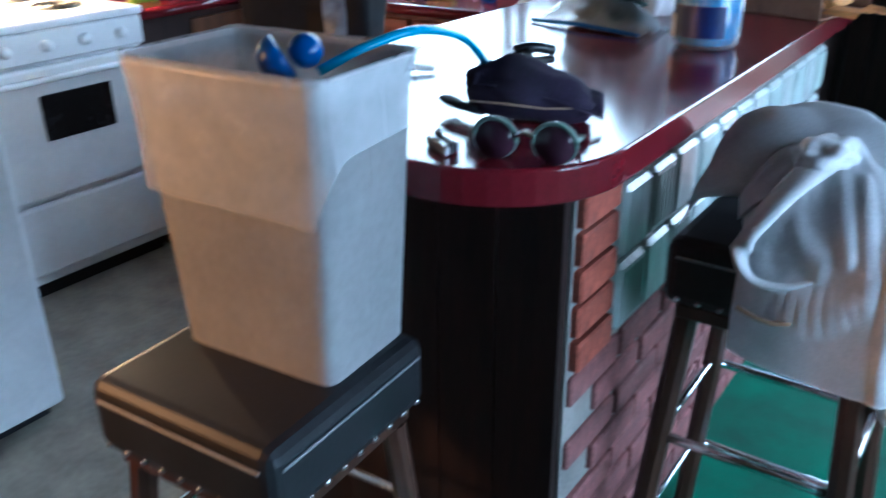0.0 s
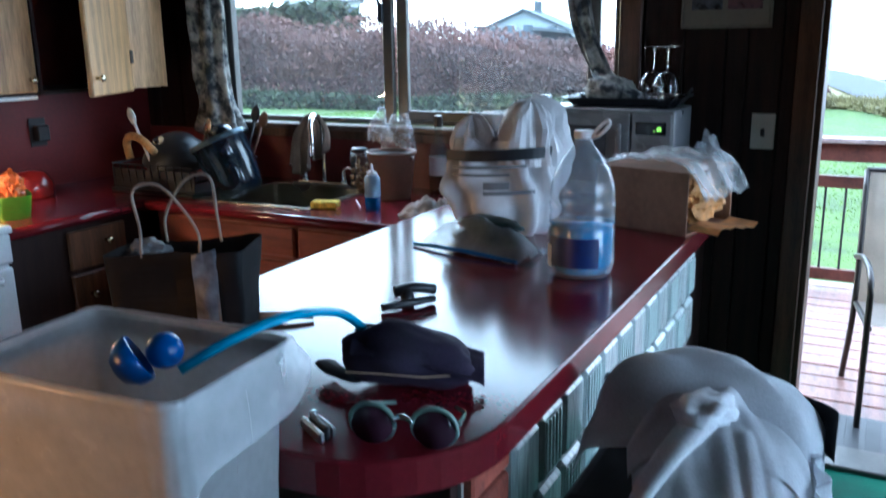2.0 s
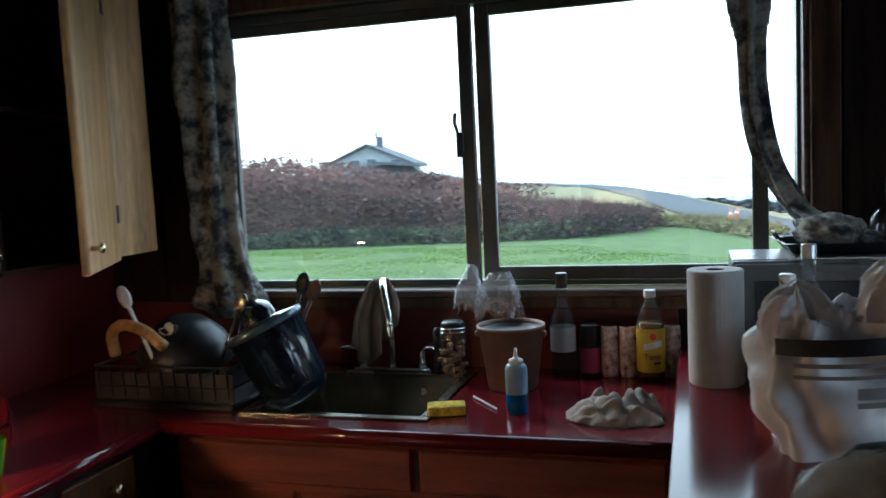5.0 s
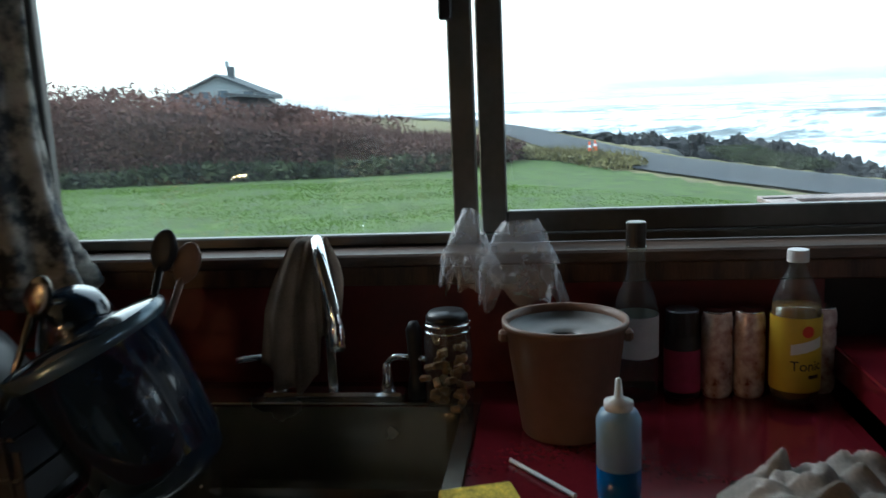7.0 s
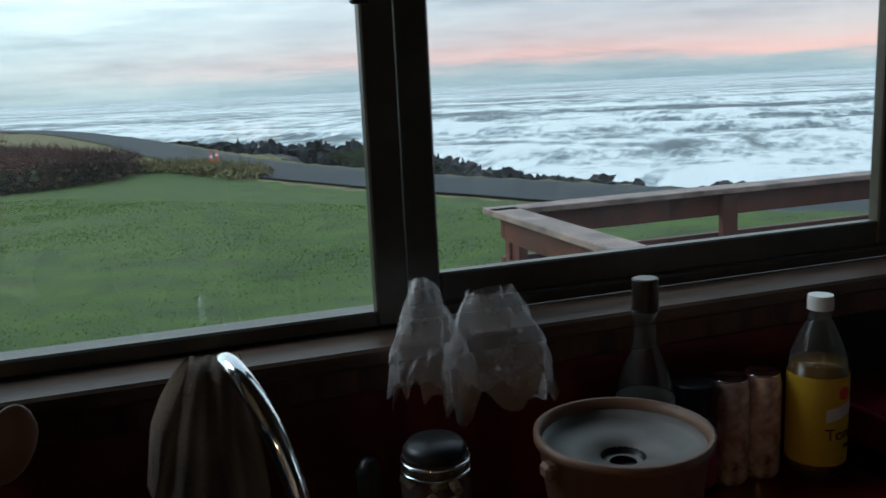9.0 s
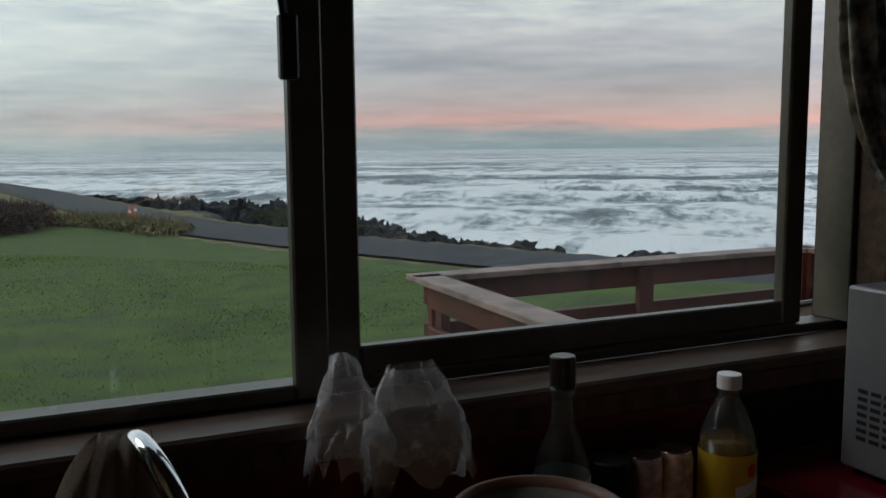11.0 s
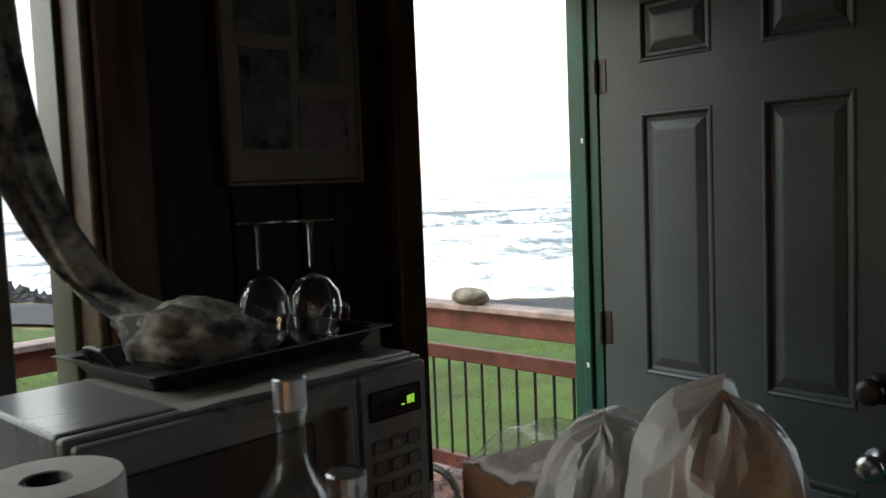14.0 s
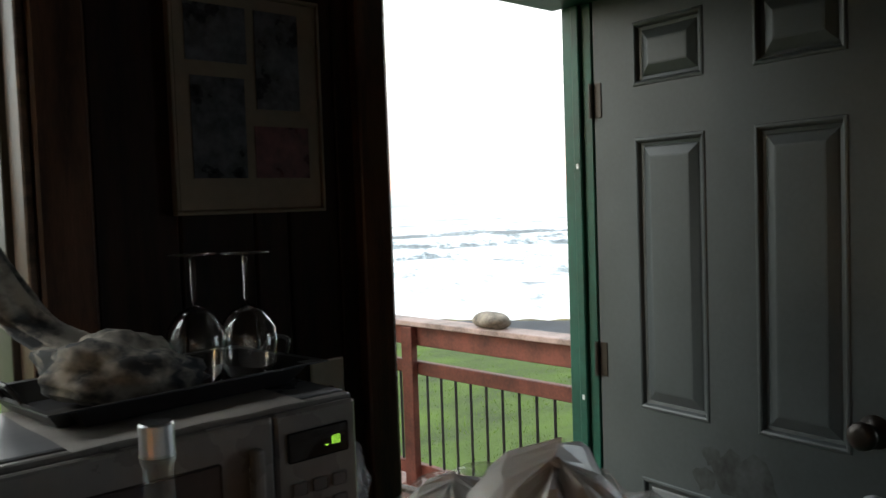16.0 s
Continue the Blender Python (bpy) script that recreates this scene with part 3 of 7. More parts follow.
panel_run(WX1 + 0.09, DX0 - 0.07, 0.1, CEIL_Z)
panel_run(DX1 + 0.07, ROOM_X1, 0.1, CEIL_Z)
panel_run(ROOM_X0, WX0 - 0.06, WZ0 - 0.03, CEIL_Z)
panel_run(WX0 - 0.06, WX1, WZ1 + 0.075, CEIL_Z)
panel_run(DX0 - 0.07, DX1 + 0.07, DTOP + 0.075, CEIL_Z)
tagged(structure("baseboard", box(0.97, DX0 - 0.07, -0.014, 0.0, 0.0, 0.1, 0.003), DARK_FRAME, "dark wooden baseboard", "baseboard"))

# sliding window
window = thing("window_1", "wide bronze aluminium sliding window over the sink", "window", kind="structure")
part("casing_top", box(WX0 - 0.06, WX1 + 0.14, -0.02, 0.012, WZ1, WZ1 + 0.075, 0.004), CASING, window)
part("casing_left", box(WX0 - 0.06, WX0, -0.02, 0.012, WZ0 - 0.03, WZ1, 0.004), CASING, window)
part("casing_right", box(WX1 + 0.004, WX1 + 0.085, -0.022, -0.001, WZ0 - 0.03, WZ1, 0.005), CASING, window)
part("inner_casing", box(WX1 - 0.012, WX1 + 0.003, -0.014, 0.05, WZ0 + 0.013, WZ1, 0.003), SILL, window)
part("window_sill", box(WX0 - 0.06, WX1 + 0.003, -0.028, 0.075, WZ0 - 0.012, WZ0 + 0.012, 0.004), SILL, window, "worn wooden window sill")
part("sill_apron", box(WX0 - 0.06, WX1 + 0.003, -0.012, -0.0035, WZ0 - 0.05, WZ0 - 0.013, 0.003), CASING, window)
fr = bmesh.new()
box(WX0, WX1 - 0.001, 0.05, 0.13, WZ1 - 0.03, WZ1, 0.002, fr)
box(WX0, WX1 - 0.001, 0.076, 0.13, WZ0 + 0.012, WZ0 + 0.028, 0.002, fr)
box(WX0, WX0 + 0.025, 0.05, 0.13, WZ0 + 0.028, WZ1 - 0.03, 0.002, fr)
box(WX1 - 0.022, WX1 - 0.001, 0.051, 0.13, WZ0 + 0.028, WZ1 - 0.03, 0.002, fr)
part("window_frame", fr, ALU, window)


def sash(x0, x1, y, bottom, stile_l, stile_r, rail):
    s = bmesh.new()
    box(x0, x0 + stile_l, y, y + 0.024, bottom, WZ1 - 0.03, 0.003, s)
    box(x1 - stile_r, x1, y, y + 0.024, bottom, WZ1 - 0.03, 0.003, s)
    box(x0 + stile_l, x1 - stile_r, y, y + 0.024, bottom, bottom + rail, 0.003, s)
    box(x0 + stile_l, x1 - stile_r, y, y + 0.024, WZ1 - 0.065, WZ1 - 0.03, 0.003, s)
    ob = part("sash", s, ALU, window)
    g = part("pane", box(x0 + stile_l - 0.003, x1 - stile_r + 0.003, y + 0.011, y + 0.014, bottom + rail - 0.003, WZ1 - 0.062), WINDOW_GLASS, ob)
    g.visible_shadow = False
    return ob


left_sash = sash(WX0 + 0.026, 0.046, 0.056, WZ0 + 0.014, 0.03, 0.046, 0.022)
right_sash = sash(0.050, 0.923, 0.086, WZ0 + 0.029, 0.050, 0.045, 0.042)
latch = box(-0.012, 0.012, 0.038, 0.056, 1.58, 1.66, 0.003)
tube([(-0.006, 0.04, 1.66), (-0.012, 0.03, 1.69), (-0.01, 0.034, 1.72)], 0.006, 6, latch)
part("latch", latch, BLACK, left_sash)

# door: casing, green jamb, open six-panel leaf
door = thing("door_1", "open grey-green six-panel door in a green jamb", "door", kind="structure")
part("casing_left", box(DX0 - 0.07, DX0, -0.02, 0.012, 0.0, DTOP, 0.004), CASING, door, "brown wooden casing")
part("casing_right", box(DX1, DX1 + 0.07, -0.02, 0.012, 0.0, DTOP, 0.004), CASING, door)
part("casing_top", box(DX0 - 0.07, DX1 + 0.07, -0.02, 0.012, DTOP, DTOP + 0.075, 0.004), CASING, door)
jl = box(DX0 - 0.001, DX0 + 0.018, 0.0, TH + 0.02, 0.0, DTOP, 0.002)
part("jamb_left", jl, CASING, door)
jr = box(DX1 - 0.018, DX1 + 0.001, 0.045, TH - 0.010, 0.0, DTOP, 0.002)
box(DX1 - 0.032, DX1 - 0.018, 0.075, 0.1, 0.0, DTOP - 0.02, 0.003, jr)
part("jamb_right", jr, JAMB_GREEN, door, "dark green painted jamb")
part("jamb_top", box(DX0 + 0.018, DX1 - 0.018, 0.0, TH + 0.02, DTOP - 0.019, DTOP, 0.002), JAMB_GREEN, door)
for z in (0.4, 1.0, 1.62):
    part("strike_mark", box(DX1 - 0.0345, DX1 - 0.032, 0.082, 0.09, z, z + 0.014, 0.001), WHITE_LABEL, door)

LEAF = 0.79
PANELS = ((0.22, 0.83), (1.006, 1.688), (1.814, 1.972))
COLS = ((0.134, 0.346), (0.474, 0.686))


def door_leaf():
    """Six-panel leaf along local -y from its hinge edge, its face towards -x: a pressed skin with sunk, raised-field panels."""
    leaf = part("leaf", box(0.009, 0.040, -LEAF, 0.0, 0.012, DTOP - 0.012, 0.002), DOOR_PAINT, door)
    leaf.matrix_basis = pose(DX1 - 0.012, 0.040, 0, 0, 0, -7.6)
    zs = [0.012] + [z for p in PANELS for z in p] + [DTOP - 0.012]
    ys = [0.0] + [c for p in COLS for c in p] + [LEAF]
    for i in range(0, 6, 2):
        part("stile", box(-0.002, 0.0088, -ys[i + 1], -ys[i], 0.012, DTOP - 0.012), DOOR_PAINT, leaf)
    for c0, c1 in COLS:
        for i in range(0, 8, 2):
            part("rail", box(-0.002, 0.0088, -c1, -c0, zs[i], zs[i + 1]), DOOR_PAINT, leaf)
    for z0, z1 in PANELS:
        for c0, c1 in COLS:
            # rounded bead, sunk cove, then a sloped border up to the flat field
            own = bmesh.new()
            rings = []
            for inset, x in ((0.0, -0.002), (0.002, -0.0045), (0.007, -0.0052), (0.011, -0.003), (0.015, 0.006), (0.023, 0.0075), (0.027, 0.005), (0.047, -0.002), (0.052, -0.0026)):
                rings.append([own.verts.new((x, y, z)) for y, z in ((-c1 + inset, z0 + inset), (-c0 - inset, z0 + inset), (-c0 - inset, z1 - inset), (-c1 + inset, z1 - inset))])
            for a, b in zip(rings, rings[1:]):
                for q in range(4):
                    own.faces.new((a[q], a[(q + 1) % 4], b[(q + 1) % 4], b[q]))
            own.faces.new(rings[-1])
            bmesh.ops.recalc_face_normals(own, faces=own.faces[:])
            part("door_panel", own, DOOR_PAINT, leaf)
    for z in (0.25, 1.07, 1.75):
        h = tube([(-0.012, 0.004, z), (-0.012, 0.004, z + 0.09)], 0.006, 8)
        box(-0.005, -0.002, -0.026, 0.0, z, z + 0.09, 0.001, h)
        part("hinge", h, BRONZE, leaf)
    for z, mm, label in ((1.065, BRONZE, "dark deadbolt knob"), (0.905, NICKEL, "satin nickel door knob")):
        k = lathe([(0.0, 0.0), (0.033, 0.0), (0.034, 0.006), (0.018, 0.012), (0.012, 0.03), (0.024, 0.036), (0.029, 0.05), (0.026, 0.062), (0.012, 0.066), (0.0, 0.066)], 20)
        moved(k, pose(-0.002, -0.735, z, 0, -90, 0))
        part("door_knob", k, mm, leaf, label, smooth=True)
    for y, z, r in ((-0.40, 0.90, 0.05), (-0.46, 0.88, 0.06), (-0.35, 0.93, 0.025), (-0.33, 0.87, 0.03)):
        part("smudge", moved(lathe([(0, 0), (r * 0.6, 0.0001), (r, 0.0)], 14, 0.5, y * 9), pose(-0.0027, y, z, 0, -90, 0)), DOOR_DIRT, leaf)


door_leaf()

# ---------------------------------------------------------------- kitchen run
CZ, PZ = 0.91, 0.995


def knob(x, y, z, axis, parent, material=BRASS):
    k = lathe([(0, 0), (0.007, 0), (0.006, 0.016), (0.012, 0.02), (0.015, 0.026), (0.011, 0.033), (0, 0.035)], 14)
    moved(k, {"-y": pose(x, y, z, 90), "x": pose(x, y, z, 0, 90)}[axis])
    part("knob", k, material, parent, smooth=True)


def cabinet_unit(name, label, x0, x1, y0, y1, z0, z1, face, fronts, material, frame=DARK_FRAME, group=""):
    """Body and fronts (a0, a1, z0, z1, knob_a, knob_z) on the face '-y' or 'x'."""
    ob = thing(name, label, "cabinet", group=group)
    part("body", box(x0, x1, y0, y1, z0, z1, 0.002), frame, ob)
    for a0, a1, b0, b1, ka, kz in fronts:
        if face == "-y":
            f = part("door", box(a0, a1, y0 - 0.02, y0 - 0.001, b0, b1, 0.005), material, ob)
            if ka is not None:
                knob(ka, y0 - 0.02, kz, "-y", f)
        else:
            f = part("door", box(x1 + 0.001, x1 + 0.02, a0, a1, b0, b1, 0.005), material, ob)
            if ka is not None:
                knob(x1 + 0.02, ka, kz, "x", f)
    return ob


cabinet_unit("sink_cabinet", "red-brown wooden sink cabinet under the counter", -0.66, 0.655, -0.62, -0.01, 0.0, 0.70, "-y",
             [(-0.62, 0.02, 0.74, 0.85, None, 0), (0.04, 0.64, 0.74, 0.85, None, 0), (-0.62, -0.31, 0.1, 0.72, -0.34, 0.64), (-0.29, 0.02, 0.1, 0.72, -0.26, 0.64), (0.04, 0.64, 0.1, 0.72, 0.1, 0.64)], RED_WOOD, RED_WOOD)
cabinet_unit("base_cabinet", "brown wooden base cabinet with a drawer", ROOM_X0, -0.72, -1.255, -0.66, 0.0, CZ - 0.04, "x",
             [(-1.02, -0.76, 0.70, 0.845, -0.86, 0.79), (-1.02, -0.76, 0.08, 0.68, -0.95, 0.60)], BROWN_DOOR)

sink_front = box(-0.66, 0.655, -0.62, -0.60, 0.701, CZ - 0.041)
tagged(structure("trim", sink_front, RED_WOOD, "red-brown cabinet rail under the counter", "trim"))

# L-shaped red counter, with the sink cut out of it
counter = thing("countertop", "red laminate L-shaped kitchen countertop", "countertop")
SX0, SX1, SY0, SY1 = -0.47, 0.035, -0.575, -0.075
top = bmesh.new()
for x0, x1, y0, y1 in ((-0.69, SX0, -0.665, -0.004), (SX0, SX1, -0.665, SY0), (SX0, SX1, SY1, -0.004), (SX1, 0.655, -0.665, -0.004), (ROOM_X0, -0.69, -1.26, -0.004)):
    box(x0, x1, y0, y1, CZ - 0.04, CZ, 0.0, top)
bmesh.ops.remove_doubles(top, verts=top.verts[:], dist=0.0005)
part("top", top, RED_TOP, counter)
part("front_edge", tube([(-0.69, -0.668, CZ - 0.02), (0.655, -0.668, CZ - 0.02)], 0.0195, 10), RED_TOP, counter, smooth=True)
part("front_edge", tube([(-0.687, -1.26, CZ - 0.02), (-0.687, -0.668, CZ - 0.02)], 0.0195, 10), RED_TOP, counter, smooth=True)

# double bowl sink
sink = thing("kitchen_sink", "stainless steel drop-in kitchen sink", "sink")
rim = bmesh.new()
for x0, x1, y0, y1 in ((SX0 - 0.018, SX1 + 0.018, SY0 - 0.018, SY0 + 0.012), (SX0 - 0.018, SX1 + 0.018, SY1 - 0.06, SY1 + 0.018),
                       (SX0 - 0.018, SX0 + 0.012, SY0 + 0.012, SY1 - 0.06), (SX1 - 0.012, SX1 + 0.018, SY0 + 0.012, SY1 - 0.06)):
    box(x0, x1, y0, y1, CZ + 0.001, CZ + 0.006, 0.002, rim)
part("rim", rim, STEEL, sink)
bx0, bx1, by0, by1, bz = SX0 + 0.013, SX1 - 0.013, SY0 + 0.013, SY1 - 0.062, CZ - 0.17
bowl = box(bx0, bx1, by0, by1, bz, CZ + 0.001, 0.03, seg=3)
bmesh.ops.delete(bowl, geom=[f for f in bowl.faces if f.calc_center_median().z > CZ - 0.028], context="FACES")
for v in bowl.verts:
    if v.co.z > CZ - 0.032:
        v.co.z = CZ + 0.001
bmesh.ops.reverse_faces(bowl, faces=bowl.faces[:])
part("bowl", bowl, STEEL, sink)
part("drain", moved(lathe([(0, 0.002), (0.02, 0.001), (0.04, 0.004), (0.044, 0.0)], 20), pose((bx0 + bx1) / 2, (by0 + by1) / 2, bz)), CHROME, sink, smooth=True)

tap = thing("faucet", "chrome gooseneck faucet with two lever handles", "faucet", pose(-0.215, -0.098, CZ + 0.006))
part("base_plate", box(-0.13, 0.13, -0.022, 0.022, 0, 0.012, 0.005), CHROME, tap)
goose = curve_points([(0, 0, 0.01), (0, 0, 0.12), (0.0, -0.005, 0.25), (0.004, -0.06, 0.296), (0.028, -0.125, 0.266), (0.048, -0.150, 0.205), (0.054, -0.156, 0.168)], 36)
part("spout", tube(goose, 0.011, 12), CHROME, tap, smooth=True)
part("nozzle", moved(lathe([(0.0, 0), (0.012, 0), (0.014, 0.01), (0.014, 0.035), (0.011, 0.045)], 14), pose(0.054, -0.157, 0.135)), CHROME, tap, smooth=True)
for sx in (-1, 1):
    h = lathe([(0, 0.012), (0.016, 0.012), (0.012, 0.03), (0.009, 0.062), (0, 0.068)], 14)
    tube(curve_points([(0, 0, 0.062), (sx * 0.02, -0.004, 0.075), (sx * 0.075, -0.012, 0.072)], 8), 0.0065, 8, h)
    part("lever_handle", moved(h, pose(sx * 0.1, 0, 0)), CHROME, tap, smooth=True)
spray = lathe([(0, 0), (0.016, 0), (0.014, 0.03), (0.010, 0.05), (0.013, 0.09), (0.015, 0.125), (0.008, 0.14), (0, 0.142)], 14)
tagged(part("side_sprayer", moved(spray, pose(-0.062, -0.105, CZ + 0.006)), BLACK, smooth=True), "black side sprayer beside the faucet", "sprayer")


def towel_fn(u, v):
    """Towel folded over the spout: v runs over the top from front to back, u across."""
    side = -1 if v < 0.5 else 1
    drop = abs(v - 0.5) * 2
    fold = 0.016 * math.sin(u * 17 + v * 3) + 0.012 * noise.noise(Vector((u * 5, v * 4, 1)))
    length = 0.20 if side < 0 else 0.15
    spread = 0.55 + 0.65 * min(1, drop * 1.6)
    x = -0.222 + (u - 0.5) * 0.088 * spread - 0.028 * drop
    y = -0.16 + side * (0.012 + 0.05 * min(1, drop * 2.2)) + fold * (0.4 + drop)
    z = 1.219 - (drop ** 1.25) * (length + 0.05 * math.sin(u * 3.0)) + 0.004 * noise.noise(Vector((u * 8, v * 8, 4)))
    return Vector((x, y, z))


tagged(part("dish_towel", sheet(towel_fn, 26, 36, 0.004), TOWEL, smooth=True), "grey-brown dish towel hanging over the faucet", "towel")

# peninsula: red top with a rounded end on brick, glass block and dark panels
pen = thing("peninsula", "kitchen peninsula with red laminate top, brick and glass block side", "peninsula")
PX0, PX1, PY0 = 0.66, 1.468, -2.25
outline = [(PX0, -0.004), (PX0, PY0 + 0.10)] + [(PX0 + 0.10 - 0.10 * math.cos(a), PY0 + 0.10 - 0.10 * math.sin(a)) for a in (0.3, 0.7, 1.1, 1.5708)] \
    + [(PX1 - 0.21 + 0.21 * math.sin(a), PY0 + 0.21 - 0.21 * math.cos(a)) for a in [i * math.pi / 20 for i in range(11)]] + [(PX1, -0.56), (PX1 - 0.02, -0.004)]
part("top", slab(outline, PZ - 0.055, PZ, 0.006, 3), RED_TOP, pen)
part("core", box(0.70, 1.36, -2.06, -0.005, 0.0, PZ - 0.056, 0.002), DARK_FRAME, pen)
for i in range(6):
    part("end_board", box(0.70 + i * 0.117, 0.70 + (i + 1) * 0.117 - 0.0015, -2.085, -2.061, 0.0, PZ - 0.057, 0.001), END_WOOD, pen)
part("mortar_bed", box(1.361, 1.405, -2.06, -0.46, 0.0, PZ - 0.057), MORTAR, pen)
GZ0 = 0.605
blk = mesh_of("glass_block", box(1.396, 1.424, 0.004, 0.112, 0.004, 0.134, 0.009), BLOCK)
ridge = bmesh.new()
for k in range(5):
    box(1.4235, 1.4275, 0.018 + k * 0.017, 0.026 + k * 0.017, 0.02, 0.118, 0.0015, ridge)
ridge = mesh_of("ridge", ridge, BLOCK_RIM)
for row in range(2):
    for c in range(12):
        g = part("glass_block", blk, BLOCK, pen)
        g.location = (0, -1.905 + c * 0.118, GZ0 + row * 0.142)
        if (row + c) % 2 == 0:
            part("ridge", ridge, BLOCK_RIM, g)
brick_m = mesh_of("brick", box(1.398, 1.416, 0.004, 0.196, 0.003, 0.058, 0.004), BRICK)
for row in range(9):
    for c in range(9):
        y = -2.055 + c * 0.203 - (0.1 if row % 2 else 0)
        if -2.06 <= y and y + 0.196 < -0.46:
            part("brick", brick_m, BRICK, pen).location = (random.uniform(-0.002, 0.003), y, row * 0.066)
half_m = mesh_of("brick", box(1.396, 1.422, 0.003, 0.135, 0.003, 0.058, 0.004), BRICK_RED)
for row in range(5):
    part("brick", half_m, BRICK_RED, pen).location = (random.uniform(-0.002, 0.002), -2.055, GZ0 - 0.005 + row * 0.064)

# wall cabinets on the red wall: closed doors and one standing ajar
CBX, CBZ = -0.985, 1.325
uppers = thing("wall_cabinet", "pine wall cabinet with one door ajar and brass knobs", "cabinet")
shell = bmesh.new()
box(ROOM_X0 + 0.001, CBX, -0.845, -0.19, CBZ, CBZ + 0.015, 0.001, shell)
box(ROOM_X0 + 0.001, CBX, -0.845, -0.19, 2.2, 2.215, 0.001, shell)
box(ROOM_X0 + 0.001, CBX, -0.845, -0.83, CBZ + 0.015, 2.2, 0.001, shell)
box(ROOM_X0 + 0.001, CBX, -0.205, -0.19, CBZ + 0.015, 2.2, 0.001, shell)
box(ROOM_X0 + 0.001, CBX - 0.02, -0.83, -0.205, 1.75, 1.765, 0.001, shell)
part("body", shell, DARK_FRAME, uppers)
part("stile", box(CBX - 0.018, CBX + 0.002, -0.405, -0.191, CBZ, 2.214, 0.002), PINE, uppers)
leaf2 = part("door", box(0.0, 0.02, -0.425, 0.0, CBZ - 0.01, 2.2, 0.005), PINE, uppers)
leaf2.matrix_basis = pose(CBX + 0.003, -0.41, 0, 0, 0, 27)
knob(0.02, -0.385, 1.385, "x", leaf2)
for z in (1.43, 2.05):
    part("hinge", box(0.018, 0.024, -0.02, 0.012, z, z + 0.055, 0.002), BRONZE, leaf2)
closed = cabinet_unit("wall_cabinet", "pine wall cabinet with closed doors and brass knobs", ROOM_X0 + 0.001, CBX, -2.08, -0.85, CBZ + 0.0, 2.215, "x",
                      [(-1.24, -0.865, CBZ + 0.012, 2.2, -0.895, 1.385), (-1.65, -1.26, CBZ + 0.3, 2.2, -1.30, 1.68), (-2.06, -1.67, CBZ + 0.3, 2.2, -1.71, 1.68)], PINE)
part("light_strip", box(CBX - 0.03, CBX + 0.005, -1.25, -0.86, CBZ - 0.014, CBZ - 0.001, 0.002), WHITE_PLASTIC, closed)
hood = thing("range_hood", "range hood over the stove with a warm lamp", "range hood")
part("shell", box(ROOM_X0 + 0.001, -0.86, -2.03, -1.28, CBZ - 0.13, CBZ - 0.002, 0.01), DARK_FRAME, hood)
part("lamp_lens", box(-1.08, -0.96, -1.75, -1.55, CBZ - 0.136, CBZ - 0.131), LAMP_GLOW, hood)
lamp = new("hood_lamp", bpy.data.lights.new("hood_lamp", "AREA"))
lamp.data.energy, lamp.data.color, lamp.data.size = 2.2, (1.0, 0.55, 0.22), 0.12
lamp.matrix_basis = look((-1.02, -1.65, CBZ - 0.14), (-0.6, -1.6, 0.5))

# warm table lamp on a small table at the far side of the room
table = thing("side_table", "small dark wooden side table", "table", pose(0.2, -3.42, 0))
part("top", box(-0.25, 0.25, -0.25, 0.25, 0.60, 0.63, 0.006), WOOD_LEG, table)
for sx in (-1, 1):
    for sy in (-1, 1):
        part("leg", tube([(sx * 0.21, sy * 0.21, 0), (sx * 0.21, sy * 0.21, 0.6)], 0.02, 8), WOOD_LEG, table)
tl = thing("table_lamp", "lit table lamp with a warm shade", "lamp", pose(0.2, -3.42, 0.63))
part("base", lathe([(0, 0), (0.08, 0), (0.07, 0.02), (0.03, 0.06), (0.05, 0.16), (0.02, 0.28), (0.012, 0.34), (0, 0.34)], 24), BRASS, tl, smooth=True)
part("shade", lathe([(0.20, 0.62), (0.17, 0.70)], 30), SHADE_GLOW, tl, smooth=True)
bulb = new("table_lamp_bulb", bpy.data.lights.new("table_lamp_bulb", "SPOT"))
bulb.data.energy, bulb.data.color, bulb.data.shadow_soft_size = 6.5, (1.0, 0.38, 0.10), 0.10
bulb.data.spot_size, bulb.data.spot_blend = radians(56), 0.8
bulb.matrix_basis = look((0.2, -3.42, 1.12), (0.98, -2.42, 0.80))

# stove and refrigerator
stove = thing("stove", "white enamel kitchen stove with a black oven window", "stove")
part("body", box(ROOM_X0 + 0.02, -0.69, -2.03, -1.27, 0.06, 0.90, 0.006), WHITE_ENAMEL, stove)
part("cooktop", box(ROOM_X0 + 0.02, -0.655, -2.035, -1.265, 0.901, 0.93, 0.01, seg=2), WHITE_ENAMEL, stove)
part("control_panel", box(-0.689, -0.665, -2.03, -1.27, 0.80, 0.899, 0.006), WHITE_ENAMEL, stove)
od = part("oven_door", box(-0.689, -0.66, -2.025, -1.275, 0.36, 0.79, 0.012, seg=2), WHITE_ENAMEL, stove)
part("oven_window", box(-0.6605, -0.656, -1.70, -1.44, 0.55, 0.70, 0.004), BLACK_GLASS, od)
part("handle", tube([(-0.66, -1.97, 0.755), (-0.625, -1.95, 0.755), (-0.625, -1.35, 0.755), (-0.66, -1.33, 0.755)], 0.011, 10), WHITE_ENAMEL, od)
part("drawer", box(-0.689, -0.662, -2.025, -1.275, 0.10, 0.345, 0.012, seg=2), WHITE_ENAMEL, stove)
part("toe_kick", box(ROOM_X0 + 0.05, -0.73, -2.02, -1.28, 0.0, 0.06), BLACK, stove)
